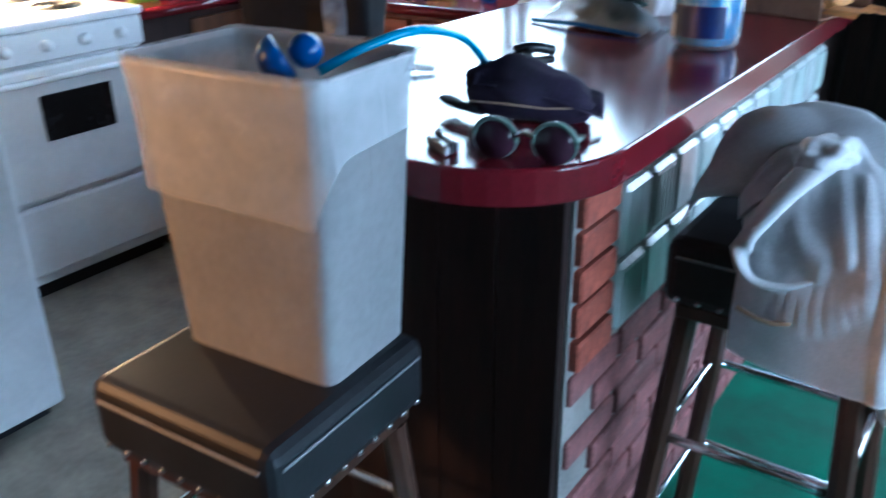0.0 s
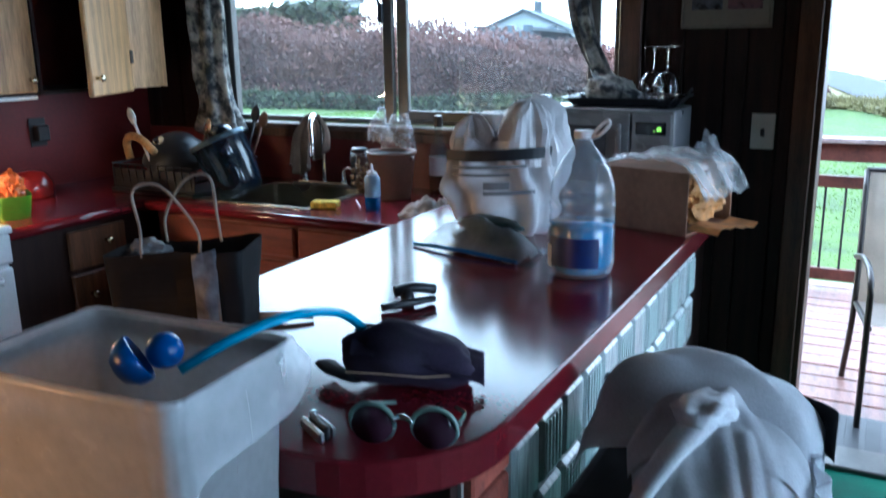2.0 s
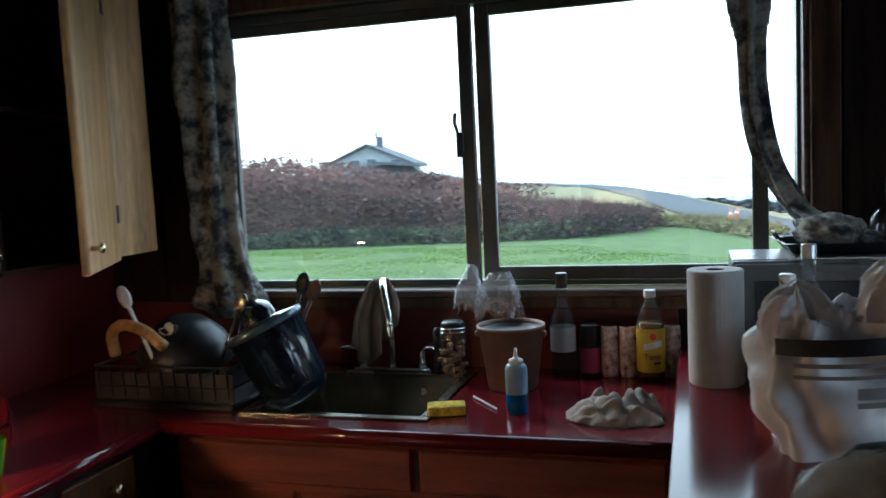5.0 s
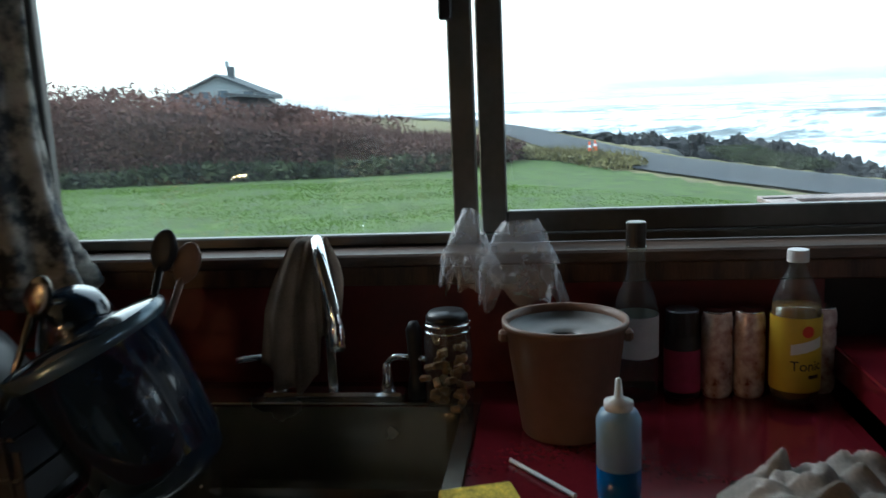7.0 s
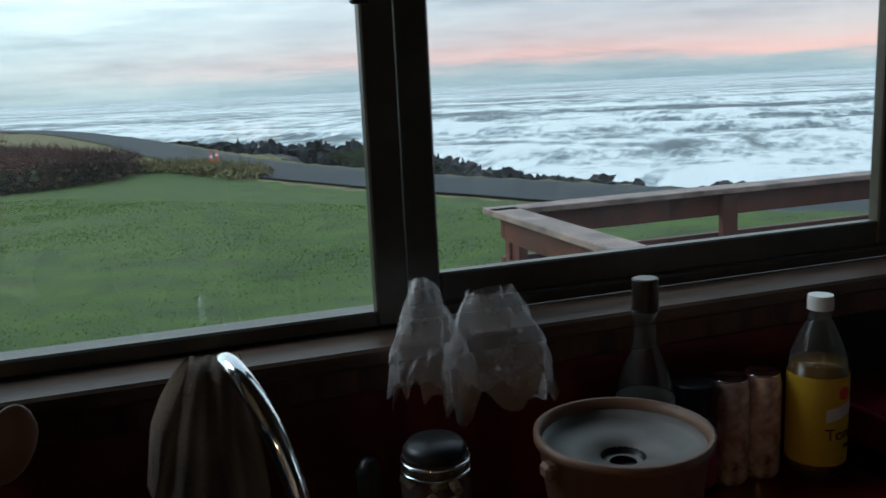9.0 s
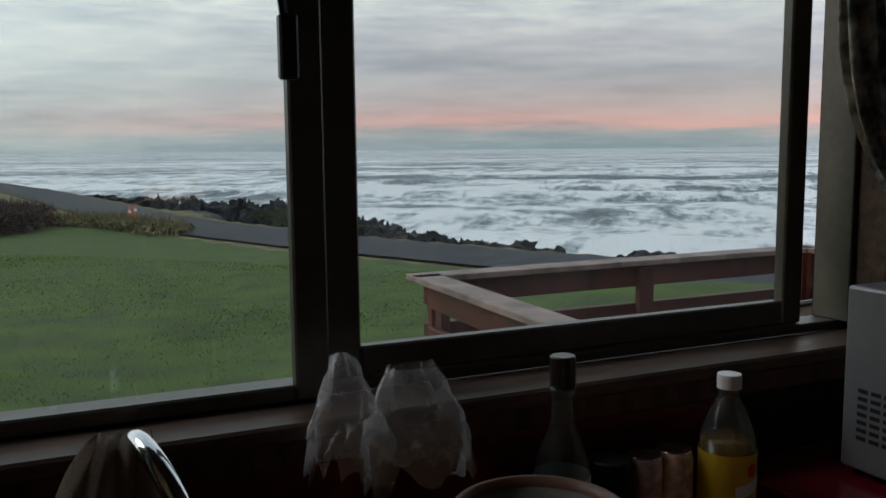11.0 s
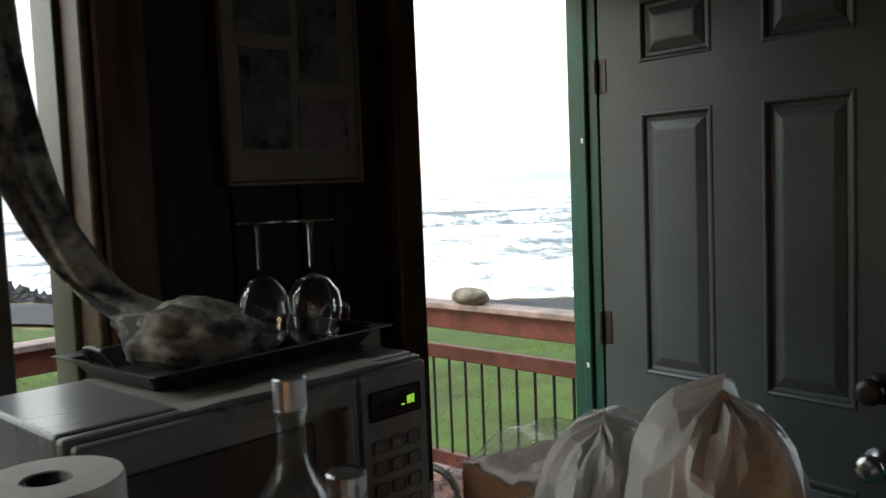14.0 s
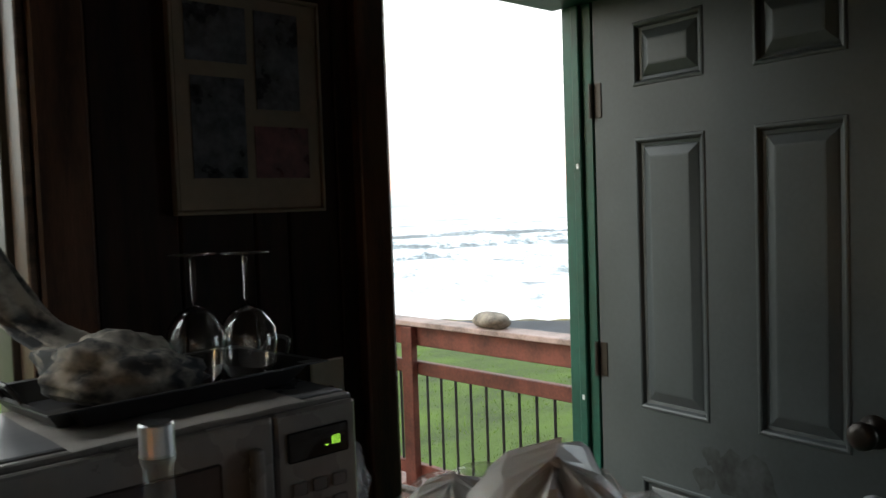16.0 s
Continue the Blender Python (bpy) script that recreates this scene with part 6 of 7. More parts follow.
for k, (x, y, z, m2, a) in enumerate(((-0.86, -0.50, CZ + 0.24, WHITE_LABEL, -24), (-0.60, -0.40, CZ + 0.20, STEEL, 25), (-0.455, -0.265, CZ + 0.24, BLACK, 18), (-0.43, -0.255, CZ + 0.22, POT_TAN, 24))):
    u = thing("cooking_spoon", ("pale", "steel", "black", "wooden")[k] + " cooking utensil standing in the drainer", "utensil", pose(x, y, z, 0, a, 0), "utensils in the drainer")
    part("handle", tube([(0, 0, -(z - CZ - 0.022) / math.cos(radians(a))), (0, 0, 0.06)], 0.006, 8), m2, u, smooth=True)
    part("head", moved(lump((0.022, 0.008, 0.036), k + 1.0, 0.05, 3), pose(0, 0, 0.075)), m2, u, smooth=True)

basket = thing("snack_basket", "lime green plastic basket on the red counter", "basket", pose(-0.865, -1.11, CZ, 0, 0, -30))
part("tub", sheet(bin_fn(0.068, 0.085, 0.052, 0.064, 0.0, 0.085, 0.35), 40, 4, 0.003), LIME, basket)
part("bottom", box(-0.06, 0.06, -0.045, 0.045, 0.002, 0.006), LIME, basket)
tagged(part("snack_bag", moved(lump((0.06, 0.045, 0.065), 2.0, 0.4, 4, 2.2, 0.4), pose(-0.865, -1.11, CZ + 0.10)), ORANGE_BAG), "crinkled orange snack bag in the basket", "snack bag")
kett = thing("red_canister", "glossy red round canister against the wall", "canister", pose(-1.17, -0.80, CZ))
part("body", lathe([(0, 0), (0.08, 0), (0.088, 0.01), (0.085, 0.06), (0.06, 0.10), (0.0, 0.115)], 30), DEEP_RED, kett, smooth=True)
out1 = thing("wall_outlet", "black wall outlet with a plugged-in adapter", "outlet", pose(ROOM_X0, -0.63, 1.15))
part("plate", box(0.001, 0.006, -0.04, 0.04, -0.06, 0.06, 0.002), BLACK, out1)
part("adapter", box(0.006, 0.045, -0.028, 0.03, -0.035, 0.03, 0.005), BLACK, out1)

pbag = thing("paper_bag", "small black paper carrier bag with rope handles", "paper bag", pose(0.825, -1.975, PZ, 0, 0, 25))
def pbag_fn(u, v):
    p = bin_fn(0.112, 0.120, 0.050, 0.062, 0, 0.172, 0.14)(u, v)
    return p + Vector((0.006 * noise.noise(p * 14), 0.010 * noise.noise(p * 13 + Vector((3, 0, 0))), 0.012 * noise.noise(p * 9) * v))
part("bag", sheet(pbag_fn, 72, 14, 0.0016), PAPER_BLACK, pbag)
part("base", box(-0.107, 0.107, -0.046, 0.046, 0.001, 0.004), PAPER_BLACK, pbag)
for sy, lean in ((-1, -0.03), (1, 0.02)):
    part("rope_handle", tube(curve_points([(-0.052, sy * 0.060, 0.165), (-0.050, sy * 0.060, 0.215), (-0.028 + lean, sy * 0.055, 0.278), (0.018 + lean, sy * 0.05, 0.284), (0.044, sy * 0.058, 0.215), (0.048, sy * 0.060, 0.165)], 30), 0.0028, 8), ROPE, pbag, smooth=True)
part("tissue", moved(lump((0.038, 0.032, 0.022), 4.4, 0.4, 3, 2, 0.3), pose(-0.070, 0.012, 0.158)), GREY_INK, pbag)
part("foil_strip", sheet(lambda u, v: Vector((0.035 + 0.042 * u, -0.0665 - 0.004 * math.sin(3.1 * u) - 0.006 * noise.noise(Vector((u * 3, v * 3, 1))) + 0.008 * (1 - v), 0.012 + 0.158 * v + 0.012 * u)), 8, 14, 0.001), SILVER_CARD, pbag, "crumpled silver grey strip")

# ---------------------------------------------------------------- on the wall
pic = thing("picture_frame", "cream framed mount with four dark photographs", "picture", pose(1.244, 0, 1.54))
part("mount", box(0, 0.281, -0.014, -0.001, 0, 0.368, 0.003), PHOTO_MAT, pic)
for x0, x1, z0, z1, m2 in ((0.028, 0.128, 0.055, 0.225, PHOTO_A), (0.145, 0.255, 0.055, 0.145, PHOTO_B), (0.152, 0.240, 0.175, 0.345, PHOTO_A), (0.022, 0.135, 0.25, 0.345, PHOTO_A)):
    part("photo", box(x0, x1, -0.0158, -0.0142, z0, z1), m2, pic)
fx = bmesh.new()
for a in ((-0.006, 0.287, -0.006, 0.0), (-0.006, 0.287, 0.368, 0.374), (-0.006, 0.0, 0.0, 0.368), (0.281, 0.287, 0.0, 0.368)):
    box(a[0], a[1], -0.018, -0.001, a[2], a[3], 0.0015, fx)
part("frame", fx, PHOTO_MAT, pic)
sw = thing("light_switch", "ivory toggle light switch plate", "light switch", pose(1.527, 0, 1.195))
part("plate", box(-0.038, 0.038, -0.007, -0.001, -0.06, 0.06, 0.003), SWITCH, sw)
part("toggle", box(-0.006, 0.006, -0.018, -0.007, -0.016, 0.010, 0.002), BLACK, sw)

# curtains: one bunched hanging on each side
def curtain_fn(path, radius, seed):
    pts = curve_points(path, 40)
    def fn(u, v):
        i = min(len(pts) - 1, int(v * (len(pts) - 1)))
        c = pts[i]
        a = u * 2 * math.pi
        r = radius(v)
        k = 1 + 0.28 * math.sin(a * 6 + seed + 4 * v) * (0.4 + 0.6 * abs(math.sin(3 * v + seed))) + 0.25 * noise.noise(Vector((math.cos(a) * 2, math.sin(a) * 2, v * 7 + seed)))
        return c + Vector((r * k * math.cos(a), r * 0.55 * k * math.sin(a), 0))
    return fn


cur_l = thing("curtain", "bunched grey printed curtain beside the window", "curtain")
part("cloth", sheet(curtain_fn([(-0.845, -0.07, 2.14), (-0.84, -0.07, 1.8), (-0.835, -0.07, 1.45), (-0.805, -0.075, 1.22), (-0.785, -0.08, 1.085)],
                               lambda v: 0.092 - 0.016 * v + 0.045 * max(0, v - 0.62) * 2.6 - 0.06 * max(0, v - 0.93) * 14, 1.0), 84, 60), CURTAIN, cur_l, smooth=True)
cur_r = thing("curtain", "twisted grey printed curtain tied down onto the tray", "curtain")
part("cloth", sheet(curtain_fn([(0.865, -0.05, 2.14), (0.87, -0.05, 1.9), (0.875, -0.05, 1.72), (0.905, -0.055, 1.55), (0.965, -0.075, 1.42), (1.02, -0.12, 1.365), (1.05, -0.17, 1.335)],
                               lambda v: max(0.034, 0.085 - 0.24 * v) + 0.02 * max(0, v - 0.75) * 4, 4.0), 50, 70), CURTAIN, cur_r, smooth=True)
part("bunched_end", moved(lump((0.105, 0.075, 0.05), 3.7, 0.3, 4, 1.8, 0.3), pose(1.06, -0.2, MT + 0.045, 0, 10, -20)), CURTAIN, cur_r, smooth=True)
rod = thing("curtain_rod", "thin dark curtain rod above the window", "curtain rod")
part("rod", tube([(WX0 - 0.08, -0.05, 2.15), (WX1 + 0.14, -0.05, 2.15)], 0.008, 8), BRONZE, rod)
for x in (WX0 - 0.05, WX1 + 0.09):
    part("bracket", box(x - 0.01, x + 0.01, -0.055, -0.021, 2.125, 2.16, 0.003), BRONZE, rod)

# ---------------------------------------------------------------- deck
DK = -0.045
RX0, RX1, RY1 = 1.265, 3.72, 2.65
deck = thing("deck", "red-brown wooden deck outside the door", "deck", kind="structure")
part("joists", box(RX0 - 0.02, RX1 + 0.08, TH + 0.052, RY1 + 0.05, -0.62, DK - 0.03), RAIL, deck)
y = TH + 0.055
board = mesh_of("deck_board", box(RX0 - 0.03, RX1 + 0.09, 0.0, 0.136, DK - 0.029, DK, 0.005), DECK)
while y < RY1:
    part("deck_board", board, DECK, deck).location = (0, y, random.uniform(-0.002, 0.002))
    y += 0.143
mat_o = thing("door_mat", "dark ribbed rubber door mat on the deck", "door mat", pose(2.05, 0.42, DK + 0.002))
part("base", box(-0.36, 0.36, -0.2, 0.2, 0.0, 0.008, 0.003), BLACK, mat_o)
for k in range(9):
    part("rib_patch", box(-0.33 + k * 0.075, -0.275 + k * 0.075, -0.17, 0.17, 0.008, 0.011, 0.001), IRON, mat_o)


def railing(label, p0, p1, posts, cap_w=0.14):
    """Straight rail from p0 to p1: flat cap, top, mid and bottom rails, square posts, black balusters."""
    a, b = Vector((*p0, 0)), Vector((*p1, 0))
    n = (b - a).length
    ob = thing("deck_railing", label, "railing", Matrix.Translation(a) @ pose(0, 0, 0, 0, 0, math.degrees(math.atan2(b.y - a.y, b.x - a.x))), "deck railings")
    part("cap", box(-cap_w / 2, n + cap_w / 2, -cap_w / 2, cap_w / 2, 0.870, 0.900, 0.004), RAIL_CAP, ob)
    for z0, z1 in ((0.755, 0.869), (0.59, 0.665), (0.0, 0.075)):
        part("rail", box(0.0, n, -0.02, 0.02, z0, z1, 0.004), RAIL, ob)
    for x in posts:
        part("post", box(x - 0.045, x + 0.045, -0.066, -0.021, DK - 0.25, 0.864, 0.004), RAIL, ob)
    x = 0.11
    while x < n - 0.05:
        part("baluster", tube([(x, 0, 0.07), (x, 0, 0.595)], 0.008, 6), IRON, ob)
        x += 0.115
    return ob


railing("weathered red-stained deck railing by the house", (RX0, 0.22), (RX0, RY1 - 0.07), (0.1, 2.33))
railing("weathered red-stained deck railing facing the sea", (RX0, RY1), (RX1 - 0.07, RY1), (0.05, 1.25, 2.4))
railing("red-stained deck railing with black balusters", (RX1, RY1), (RX1, -0.9), (0.05, 0.36, 2.9))
st = lump((0.125, 0.075, 0.046), 3.0, 0.2, 3, 1.2)
tagged(part("beach_stone", moved(st, pose(RX1, 1.685, 0.938, 0, 0, 85)), STONE, smooth=True), "rounded grey beach stone on the railing cap", "stone")
tagged(part("blue_tape", box(RX1 - 0.09, RX1 - 0.085, RY1 - 0.28, RY1 - 0.26, 0.02, 0.62), BLUE_LINE), "narrow blue strap hanging on the railing post", "strap")


def patio_chair(m, label):
    c = thing("patio_chair", label, "chair", m, "patio chairs on the deck")
    part("seat", sheet(lambda u, v: Vector(((u - 0.5) * 0.46, -0.22 + 0.44 * v, 0.40 - 0.03 * math.sin(math.pi * v) + 0.03 * (1 - v))), 6, 10, 0.006), SLING, c, "beige sling seat")
    part("back", sheet(lambda u, v: Vector(((u - 0.5) * (0.46 - 0.04 * v), 0.22 + 0.20 * v, 0.40 + 0.55 * v)), 6, 10, 0.006), SLING, c)
    for k in range(6):
        part("fabric_stripe", sheet(lambda u, v, k=k: Vector((-0.19 + k * 0.076 + 0.004 * u, 0.216 + 0.20 * v, 0.405 + 0.54 * v)), 1, 4, 0.001), SLING, c)
    for sx in (-1, 1):
        part("side_frame", tube(curve_points([(sx * 0.25, -0.26, 0.0), (sx * 0.25, -0.25, 0.42), (sx * 0.25, -0.22, 0.62), (sx * 0.25, 0.0, 0.65), (sx * 0.25, 0.25, 0.60)], 20), 0.013, 8), BRONZE, c, smooth=True)
        part("back_post", tube(curve_points([(sx * 0.25, 0.34, 0.0), (sx * 0.245, 0.2, 0.40), (sx * 0.22, 0.43, 0.96)], 14), 0.013, 8), BRONZE, c, smooth=True)
        part("seat_rail", tube([(sx * 0.24, -0.23, 0.42), (sx * 0.24, 0.22, 0.40)], 0.012, 8), BRONZE, c)
    part("top_bar", tube([(-0.22, 0.43, 0.96), (0.22, 0.43, 0.96)], 0.013, 8), BRONZE, c)
    return c


patio_chair(pose(2.12, 0.80, DK, 0, 0, 8), "beige sling patio chair with a dark metal frame")

# ---------------------------------------------------------------- land and sea
ROAD = [Vector(p) for p in ((62, -34), (40, -8), (23, 10), (14.6, 21.5), (8.6, 33.5), (4.2, 46), (0.4, 66), (-5, 95), (-16, 135), (-40, 180))]


def road_offset(x, y):
    """Signed distance to the road's middle line; positive on the sea side."""
    best, sgn = 1e9, 1
    p = Vector((x, y))
    for a, b in zip(ROAD, ROAD[1:]):
        d = b - a
        t = max(0, min(1, (p - a).dot(d) / d.length_squared))
        q = p - (a + d * t)
        if q.length < best:
            best, sgn = q.length, 1 if d.cross(q) < 0 else -1
    return best * sgn


def lawn_z(y):
    return -0.62 - 1.68 * min(1, max(0, (y - 1) / 40))


def ground_z(x, y):
    o = road_offset(x, y)
    z = lawn_z(max(y, 0.4 * x))
    k = min(1, max(0, (o + 9) / 7))
    z = z * (1 - k) + (-2.3) * k
    if o > 3.2:
        n = noise.noise(Vector((x * 0.11, y * 0.11, 0)))
        z += -1.0 * min(1, (o - 3.2) / 3) - 0.75 * max(0, min(12, o - 8 - 3.5 * n))
    return z + 0.035 * noise.noise(Vector((x * 0.3, y * 0.3, 2)))


def axis(lo, hi, fine_lo, fine_hi, fine, grow):
    out, v = [], fine_lo
    while v < fine_hi:
        out.append(v)
        v += fine
    s = fine
    while v < hi:
        out.append(v)
        s *= grow
        v += s
    out.append(hi)
    v, s = fine_lo, fine
    while v > lo:
        s *= grow
        v -= s
        out.insert(0, max(v, lo))
    return out


xs, ys = axis(-2500, 400, -40, 40, 0.8, 1.25), axis(-900, 2500, -2, 64, 0.8, 1.25)
verts = [(x, y, ground_z(x, y)) for x in xs for y in ys]
ny = len(ys)
faces = [(i * ny + j, (i + 1) * ny + j, (i + 1) * ny + j + 1, i * ny + j + 1) for i in range(len(xs) - 1) for j in range(ny - 1)]
gm = bpy.data.meshes.new("ground")
gm.from_pydata(verts, [], faces)
for m2 in (GRASS, ROUGH_GRASS, ROCK):
    gm.materials.append(m2)
for f in gm.polygons:
    c = f.center
    o = road_offset(c.x, c.y)
    f.material_index = 0 if o < -3.1 and c.y < 46 else (2 if o > 8.5 + 2.5 * noise.noise(Vector((c.x * 0.2, c.y * 0.2, 1))) else 1)
    f.use_smooth = True
tagged(new("ground", gm), "green lawn sloping to the coast road and black rocks", "ground", kind="structure")

rb = bmesh.new()
mid = curve_points([(p.x, p.y, 0) for p in ROAD], 120)
prev = None
for i, p in enumerate(mid):
    d = (mid[min(i + 1, len(mid) - 1)] - mid[max(i - 1, 0)]).normalized()
    s = Vector((-d.y, d.x, 0))
    row = []
    for k in (-2.2, -0.8, 0.8, 2.2):
        q = p + s * k
        row.append(rb.verts.new((q.x, q.y, max(ground_z(q.x, q.y), -2.36) + 0.10)))
    if prev:
        for k in range(3):
            rb.faces.new((prev[k], prev[k + 1], row[k + 1], row[k]))
    prev = row
bmesh.ops.solidify(rb, geom=rb.faces[:], thickness=0.12)
structure("road", rb, ASPHALT, "narrow wet asphalt coast road", "road", True)

# the sea: a sheet of swells that grows coarser with distance
sxs, sys_ = axis(-1500, 4400, -10, 150, 1.6, 1.16), axis(-3000, 4400, 5, 150, 1.6, 1.16)
dirw = Vector((0.62, 0.78))


def swell(x, y):
    s = x * dirw.x + y * dirw.y
    n = noise.noise(Vector((x * 0.02, y * 0.02, 0)))
    far = min(1.0, 120 / max(60, math.hypot(x, y)))
    w = 0.5 + 0.5 * math.sin(s * 0.27 + 3.2 * n)
    return -4.6 + far * (0.85 * w ** 3 + 0.30 * math.sin(s * 0.7 + 5 * n) * noise.noise(Vector((x * 0.06, y * 0.06, 4))) + 0.35 * noise.noise(Vector((x * 0.12, y * 0.12, 7))))


sv = [(x, y, swell(x, y)) for x in sxs for y in sys_]
n2 = len(sys_)
sf = [(i * n2 + j, (i + 1) * n2 + j, (i + 1) * n2 + j + 1, i * n2 + j + 1) for i in range(len(sxs) - 1) for j in range(n2 - 1)]
sm = bpy.data.meshes.new("sea")
sm.from_pydata(sv, [], sf)
sm.materials.append(SEA)
for f in sm.polygons:
    f.use_smooth = True
tagged(new("sea", sm), "rough grey sea with lines of white surf", "sea", kind="structure")

# black shore rocks
rnd = random.Random(5)
rock_meshes = []
for k in range(9):
    b = lump((1, 0.85, 0.62), k * 3.1, 0.65, 3, 2.0, 0.75)
    rock_meshes.append(mesh_of("shore_rock", b, ROCK))
RIDGE = curve_points([(20.8, 25.0, 0), (18.2, 27.0, 0), (16.6, 31.5, 0), (15.6, 36.0, 0), (14.9, 42.0, 0), (15.4, 50.0, 0), (16.2, 58.0, 0), (12.0, 70.0, 0), (7.0, 82.0, 0), (-4.0, 90.0, 0)], 150)
for k in range(250):
    i = int((len(RIDGE) - 2) * rnd.random() ** 1.15)
    p = RIDGE[i].lerp(RIDGE[i + 1], rnd.random())
    back = rnd.random() ** 2
    q = p + Vector((0.85, 0.5, 0)) * (back * 6.0 - 0.4) + Vector((rnd.uniform(-0.3, 0.3), rnd.uniform(-0.5, 0.5), 0))
    g = max(-4.95, ground_z(q.x, q.y))
    peak = -2.62 + 0.34 * noise.noise(Vector((q.x * 0.35, q.y * 0.35, 2))) + rnd.uniform(-0.22, 0.12) - 1.5 * back - (0.25 if q.y < 29 and abs(q.x - 18.6) < 0.7 else 0)
    tall = max(0.35, (peak - g) / 2 + 0.18)
    r = rnd.uniform(0.45, 0.95) * (1 + 0.012 * max(0, q.y - 30))
    ob = new("shore_rock", rock_meshes[k % 9])
    ob.matrix_basis = Matrix.LocRotScale((q.x, q.y, peak - tall * 0.85), Euler((rnd.uniform(-0.25, 0.25), rnd.uniform(-0.25, 0.25), rnd.uniform(0, 6))), (r * 1.25, r, tall / 0.62))
    tagged(ob, "jagged black lava rock on the shore", "rock", "shore rocks")


def tangle(name, label, category, path, width, height, n, seed, material, leaf=0.35, twig=0.9, rise=None):
    """Thicket: a crowd of small leaf clumps and bare twigs along a line, one object."""
    r = random.Random(seed)
    vs, fs = [], []
    pts = curve_points([(x, y, 0) for x, y in path], 40)
    for k in range(n):
        i = r.randrange(len(pts) - 1)
        p = pts[i].lerp(pts[i + 1], r.random())
        q = p + Vector((r.uniform(-width, width), r.uniform(-width, width), 0))
        g = max(ground_z(q.x, q.y), -3)
        hh = height * (0.80 + 0.28 * noise.noise(Vector((q.x * 0.16, q.y * 0.16, seed))))
        if rise:
            hh *= rise(q.x)
        z = g + hh * r.random() ** 0.75
        c = Vector((q.x, q.y, z))
        if k % 3:
            a = Vector((r.gauss(0, 1), r.gauss(0, 1), r.gauss(0, 0.8))).normalized() * leaf * r.uniform(0.4, 1.2)
            b = Vector((r.gauss(0, 1), r.gauss(0, 1), r.gauss(0, 0.8))).normalized() * leaf * r.uniform(0.3, 0.9)
            base = len(vs)
            vs += [c - a, c + b, c + a * 0.9, c - b * 0.8]
            fs.append((base, base + 1, base + 2, base + 3))
        else:
            d = Vector((r.gauss(0, 0.35), r.gauss(0, 0.35), 1)).normalized() * twig * r.uniform(0.4, 1.3)
            w = Vector((r.gauss(0, 1), r.gauss(0, 1), 0)).normalized() * 0.03
            base = len(vs)
            vs += [c - w, c + w, c + d]
            fs.append((base, base + 1, base + 2))
    me = bpy.data.meshes.new(name)
    me.from_pydata([tuple(v) for v in vs], [], fs)
    me.materials.append(material)
    return tagged(new(name, me), label, category, kind="stuff")


HEDGE = [(-62, 24), (-44, 32), (-30, 37), (-18, 39.5), (-8, 42), (-3.5, 47)]
def slope_west(x):
    return max(0.35, min(1.0, 0.95 - (x + 14) * 0.045)) if x > -14 else 1.0 + min(0.75, (-14 - x) * 0.045)


tangle("bramble_thicket", "brown winter bramble thicket along the lawn", "thicket", HEDGE, 2.6, 3.3, 90000, 3, BRAMBLE, 0.17, 0.55, slope_west)
tangle("bramble_thicket", "brown bramble thicket rising behind the lawn", "thicket", [(-80, 34), (-55, 44), (-36, 50), (-24, 54), (-14, 58)], 5.0, 3.6, 40000, 8, BRAMBLE, 0.26, 0.7, slope_west)
tangle("low_shrubs", "low green shrubs at the foot of the brambles", "shrubs", [(-58, 22), (-42, 29.5), (-29, 34), (-18, 36.3), (-8, 39), (-2.5, 45)], 1.0, 1.0, 9000, 4, BUSH, 0.25, 0.4)
tangle("shore_scrub", "dark low scrub between road and rocks", "scrub", [(13.2, 43), (12.3, 50), (12.5, 57)], 1.5, 0.45, 16000, 6, BUSH, 0.12, 0.2)
tangle("verge_grass", "dry yellow verge grass beside the road", "grass", [(-2, 48), (1.2, 46), (4.0, 39)], 1.0, 0.55, 5000, 7, ROUGH_GRASS, 0.2, 0.5)
tangle("far_trees", "dark evergreen trees beyond the thicket", "trees", [(-75, 62), (-60, 66), (-53, 68), (-49, 69)], 4.0, 8.6, 11000, 9, BUSH, 0.8, 1.4)


def turf(n, x0, x1, y0, y1):
    """Short uneven grass blades over the near lawn, one object."""
    rg = np.random.default_rng(11)
    px = rg.uniform(x0, x1, n)
    py = y0 + (y1 - y0) * rg.random(n) ** 1.6
    keep = ~((px > RX0 - 0.1) & (py < RY1 + 0.1)) & (px < 14.5 - (py - 5) * 0.65)
    px, py = px[keep], py[keep]
    m = len(px)
    pz = -0.62 - 1.68 * np.clip((np.maximum(py, 0.4 * px) - 1) / 40, 0, 1)
    a = rg.uniform(0, 2 * np.pi, m)
    h = rg.uniform(0.006, 0.030, m) * (1 + 0.02 * py)
    w = 0.006 + 0.0010 * py
    lx, ly = rg.normal(0, 0.03, m), rg.normal(0, 0.03, m)
    co = np.empty((m, 3, 3))
    co[:, 0] = np.stack([px - w * np.cos(a), py - w * np.sin(a), pz - 0.03], 1)
    co[:, 1] = np.stack([px + w * np.cos(a), py + w * np.sin(a), pz - 0.03], 1)
    co[:, 2] = np.stack([px + lx, py + ly, pz + h], 1)
    me = bpy.data.meshes.new("lawn_grass")
    me.from_pydata(co.reshape(-1, 3).tolist(), [], np.arange(3 * m).reshape(-1, 3).tolist())
    me.materials.append(BLADE)
    return tagged(new("lawn_grass", me), "short uneven green lawn grass", "grass", kind="stuff")


turf(170000, -22, 12, 1.2, 34)


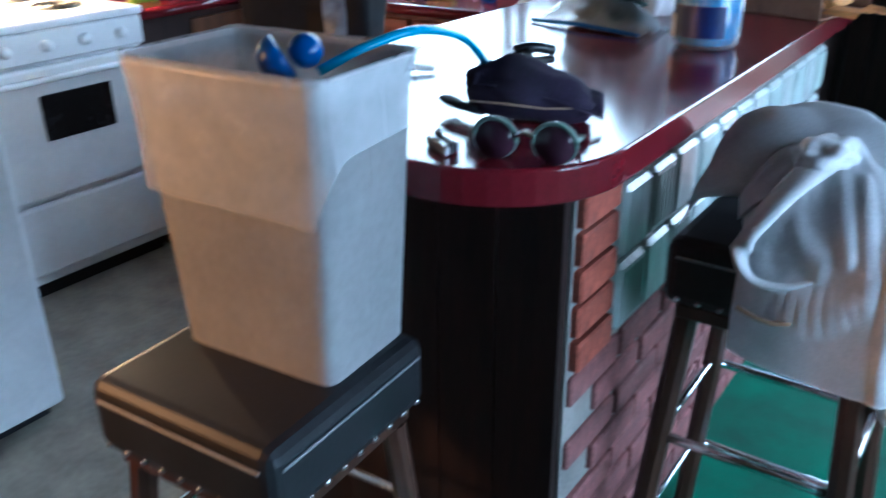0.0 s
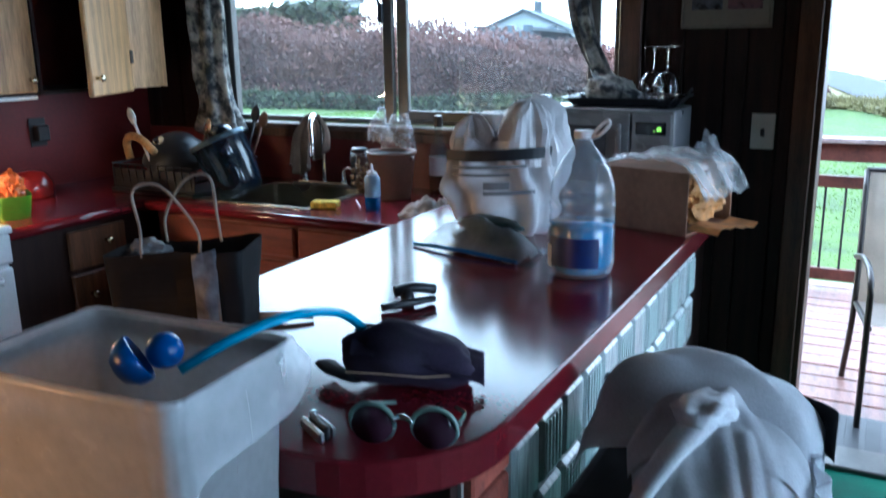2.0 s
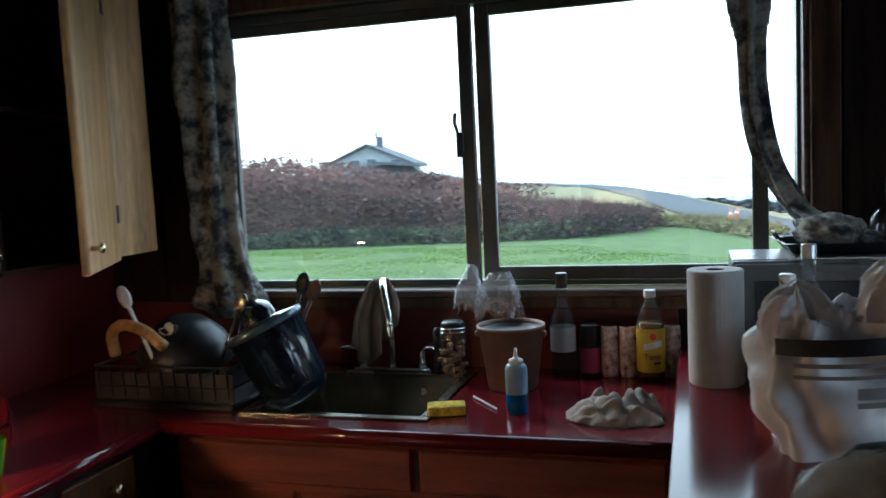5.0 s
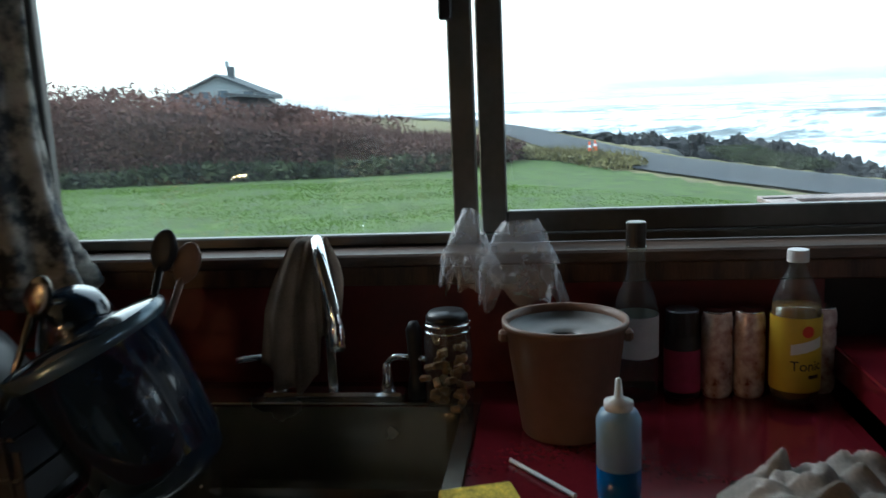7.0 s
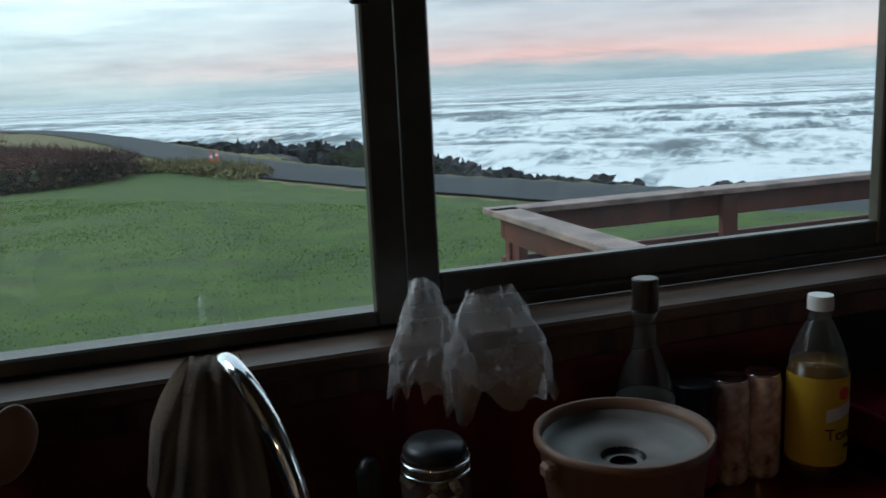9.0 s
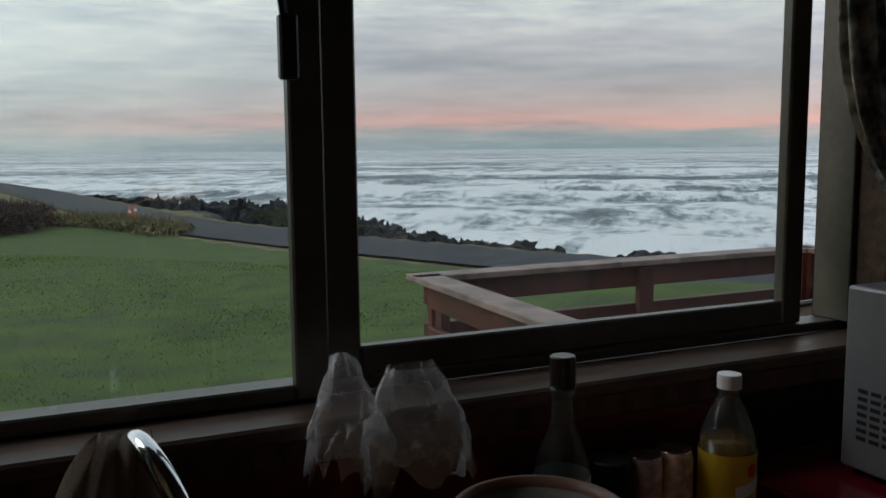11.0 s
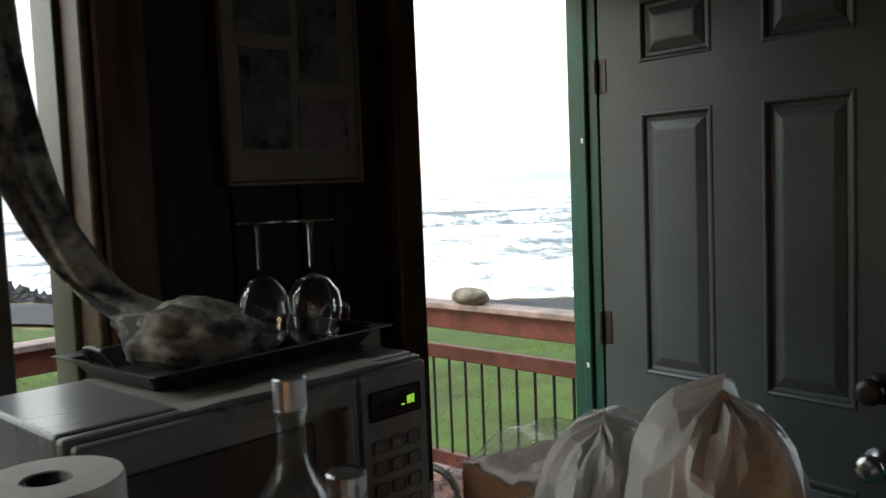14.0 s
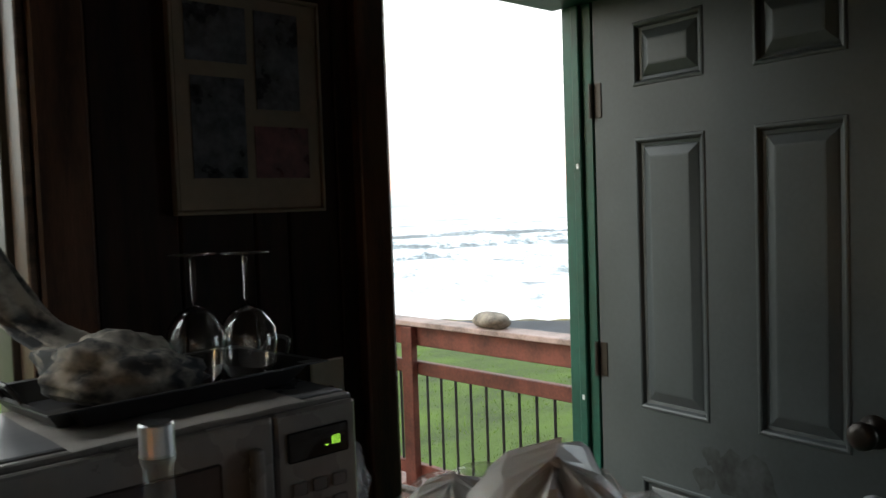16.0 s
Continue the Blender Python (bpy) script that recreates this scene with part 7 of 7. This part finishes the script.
def cone(x, y):
    c = thing("traffic_cone", "orange traffic cone with a white band", "traffic cone", pose(x, y, ground_z(x, y)), "cones beside the road")
    part("base", box(-0.2, 0.2, -0.2, 0.2, 0.0, 0.04, 0.01), CONE_ORANGE, c)
    part("body", lathe([(0.15, 0.04), (0.1, 0.35), (0.03, 0.78), (0.0, 0.79)], 16), CONE_ORANGE, c, smooth=True)
    part("band", lathe([(0.094, 0.42), (0.071, 0.56)], 16), WHITE_LABEL, c, smooth=True)


cone(2.75, 48.6)
cone(3.15, 49.8)


def gable_house(name, label, m, w, d, eave, ridge, wall, roof, windows, chimney=None, porch=0.0):
    h = thing(name, label, "house", m)
    b = bmesh.new()
    pts = [(-w / 2, 0), (w / 2, 0), (w / 2, eave), (0, ridge), (-w / 2, eave)]
    f = b.faces.new([b.verts.new((x, -d / 2, z)) for x, z in pts])
    r = bmesh.ops.extrude_face_region(b, geom=[f])
    for v in r["geom"]:
        if isinstance(v, bmesh.types.BMVert):
            v.co.y += d
    bmesh.ops.recalc_face_normals(b, faces=b.faces[:])
    part("wall", b, wall, h)
    for sx in (-1, 1):
        p0, p1 = Vector((sx * (w / 2 + 0.6), 0, eave - 0.6 * (ridge - eave) / (w / 2))), Vector((0, 0, ridge + 0.05))
        rb2 = bmesh.new()
        up = Vector((0, 0, 0.2))
        q = [p0 + Vector((0, -d / 2 - 0.5, 0)), p1 + Vector((0, -d / 2 - 0.5, 0)), p1 + Vector((0, d / 2 + 0.5, 0)), p0 + Vector((0, d / 2 + 0.5, 0))]
        lo, hi = [rb2.verts.new(v + Vector((0, 0, 0.02))) for v in q], [rb2.verts.new(v + up) for v in q]
        rb2.faces.new(lo)
        rb2.faces.new(hi)
        for k in range(4):
            rb2.faces.new((lo[k], lo[(k + 1) % 4], hi[(k + 1) % 4], hi[k]))
        bmesh.ops.recalc_face_normals(rb2, faces=rb2.faces[:])
        part("roof", rb2, roof, h)
    for x, z, ww, hh in windows:
        wd = part("window", box(x - ww / 2 - 0.08, x + ww / 2 + 0.08, -d / 2 - 0.06, -d / 2 - 0.005, z - 0.08, z + hh + 0.08), HOUSE_WHITE, h)
        part("pane", box(x - ww / 2, x + ww / 2, -d / 2 - 0.09, -d / 2 - 0.065, z, z + hh), HOUSE_PANE, wd)
    if chimney:
        part("chimney", box(chimney - 0.3, chimney + 0.3, -0.3, 0.3, ridge - 0.8, ridge + 1.0), HOUSE_ROOF, h)
    if porch:
        pr = box(-w / 2 - porch, w / 2 + porch, -d / 2 - 2.4, -d / 2 - 0.3, eave - 1.3, eave - 1.05)
        for v in pr.verts:
            if v.co.y > -d / 2 - 1:
                v.co.z += 0.9
                v.co.x *= 0.72
        part("porch_roof", pr, roof, h)
        part("porch_wall", box(-w / 2 - porch + 0.5, w / 2 + porch - 0.5, -d / 2 - 1.8, -d / 2 - 0.3, -3, eave - 1.3), wall, h)
    return h


house = gable_house("house", "grey gabled two-storey house beyond the brambles", pose(-28.6, 74, -2.2, 0, 0, 10), 7.6, 8.0, 4.5, 6.1, HOUSE_WALL, HOUSE_ROOF,
                    [(-2.6, 4.25, 0.9, 0.5), (-1.2, 4.3, 0.7, 0.6), (0.4, 4.3, 0.9, 0.65), (2.6, 4.3, 0.9, 0.5)], 0.5, 1.6)
part("chimney_pot", box(0.05, 0.35, -0.15, 0.15, 7.1, 7.6), HOUSE_WALL, house)
part("dormer", box(-4.6, -2.6, -3.4, 0.0, 3.4, 4.75), HOUSE_WALL, house)
part("dormer_roof", box(-4.8, -2.4, -3.6, 0.2, 4.75, 4.9), HOUSE_ROOF, house)
wing = box(1.6, 4.7, -6.4, -1.0, 1.0, 3.5)
part("wing_wall", wing, HOUSE_WALL, house)
wr = box(1.0, 5.1, -6.8, -0.6, 3.5, 3.7)
for v in wr.verts:
    v.co.z += 1.0 * max(0.0, (3.6 - v.co.x) / 2.6) + (0.55 if v.co.x > 5 else 0.0)
part("wing_roof", wr, HOUSE_ROOF, house)
for x in (2.4, 3.3, 4.1):
    wd = part("window", box(x - 0.3, x + 0.3, -6.46, -6.405, 2.2, 3.3), HOUSE_WHITE, house)
    part("pane", box(x - 0.24, x + 0.24, -6.49, -6.465, 2.26, 3.24), HOUSE_PANE, wd)
part("far_roof", box(-7.2, -3.9, -3.0, 2.0, 3.0, 3.3), HOUSE_ROOF, house)
part("far_wall", box(-7.0, -3.9, -2.7, 1.7, 0.5, 3.0), HOUSE_WALL, house)

flat = thing("flat_house", "pale flat-roofed house far behind the brambles", "house", pose(-62, 88, 0.2, 0, 0, 35))
part("wall", box(-5.2, 4.2, -3, 3, -4.5, 6.0), HOUSE_WHITE, flat)
part("upper_wall", box(-5.2, -0.6, -3.05, 3, 6.0, 8.3), HOUSE_WHITE, flat)
part("roof", box(-5.7, 0.2, -3.5, 3.4, 8.3, 8.6), HOUSE_ROOF, flat)
part("lower_roof", box(-0.6, 4.7, -3.5, 3.4, 6.0, 6.25), HOUSE_ROOF, flat)
for x, z in ((-4, 6.6), (-2, 6.6), (1, 4.3), (3, 4.3)):
    wd = part("window", box(x - 0.7, x + 0.7, -3.12, -3.055, z, z + 1.2), HOUSE_WHITE, flat)
    part("pane", box(x - 0.62, x + 0.62, -3.15, -3.125, z + 0.08, z + 1.12), HOUSE_PANE, wd)
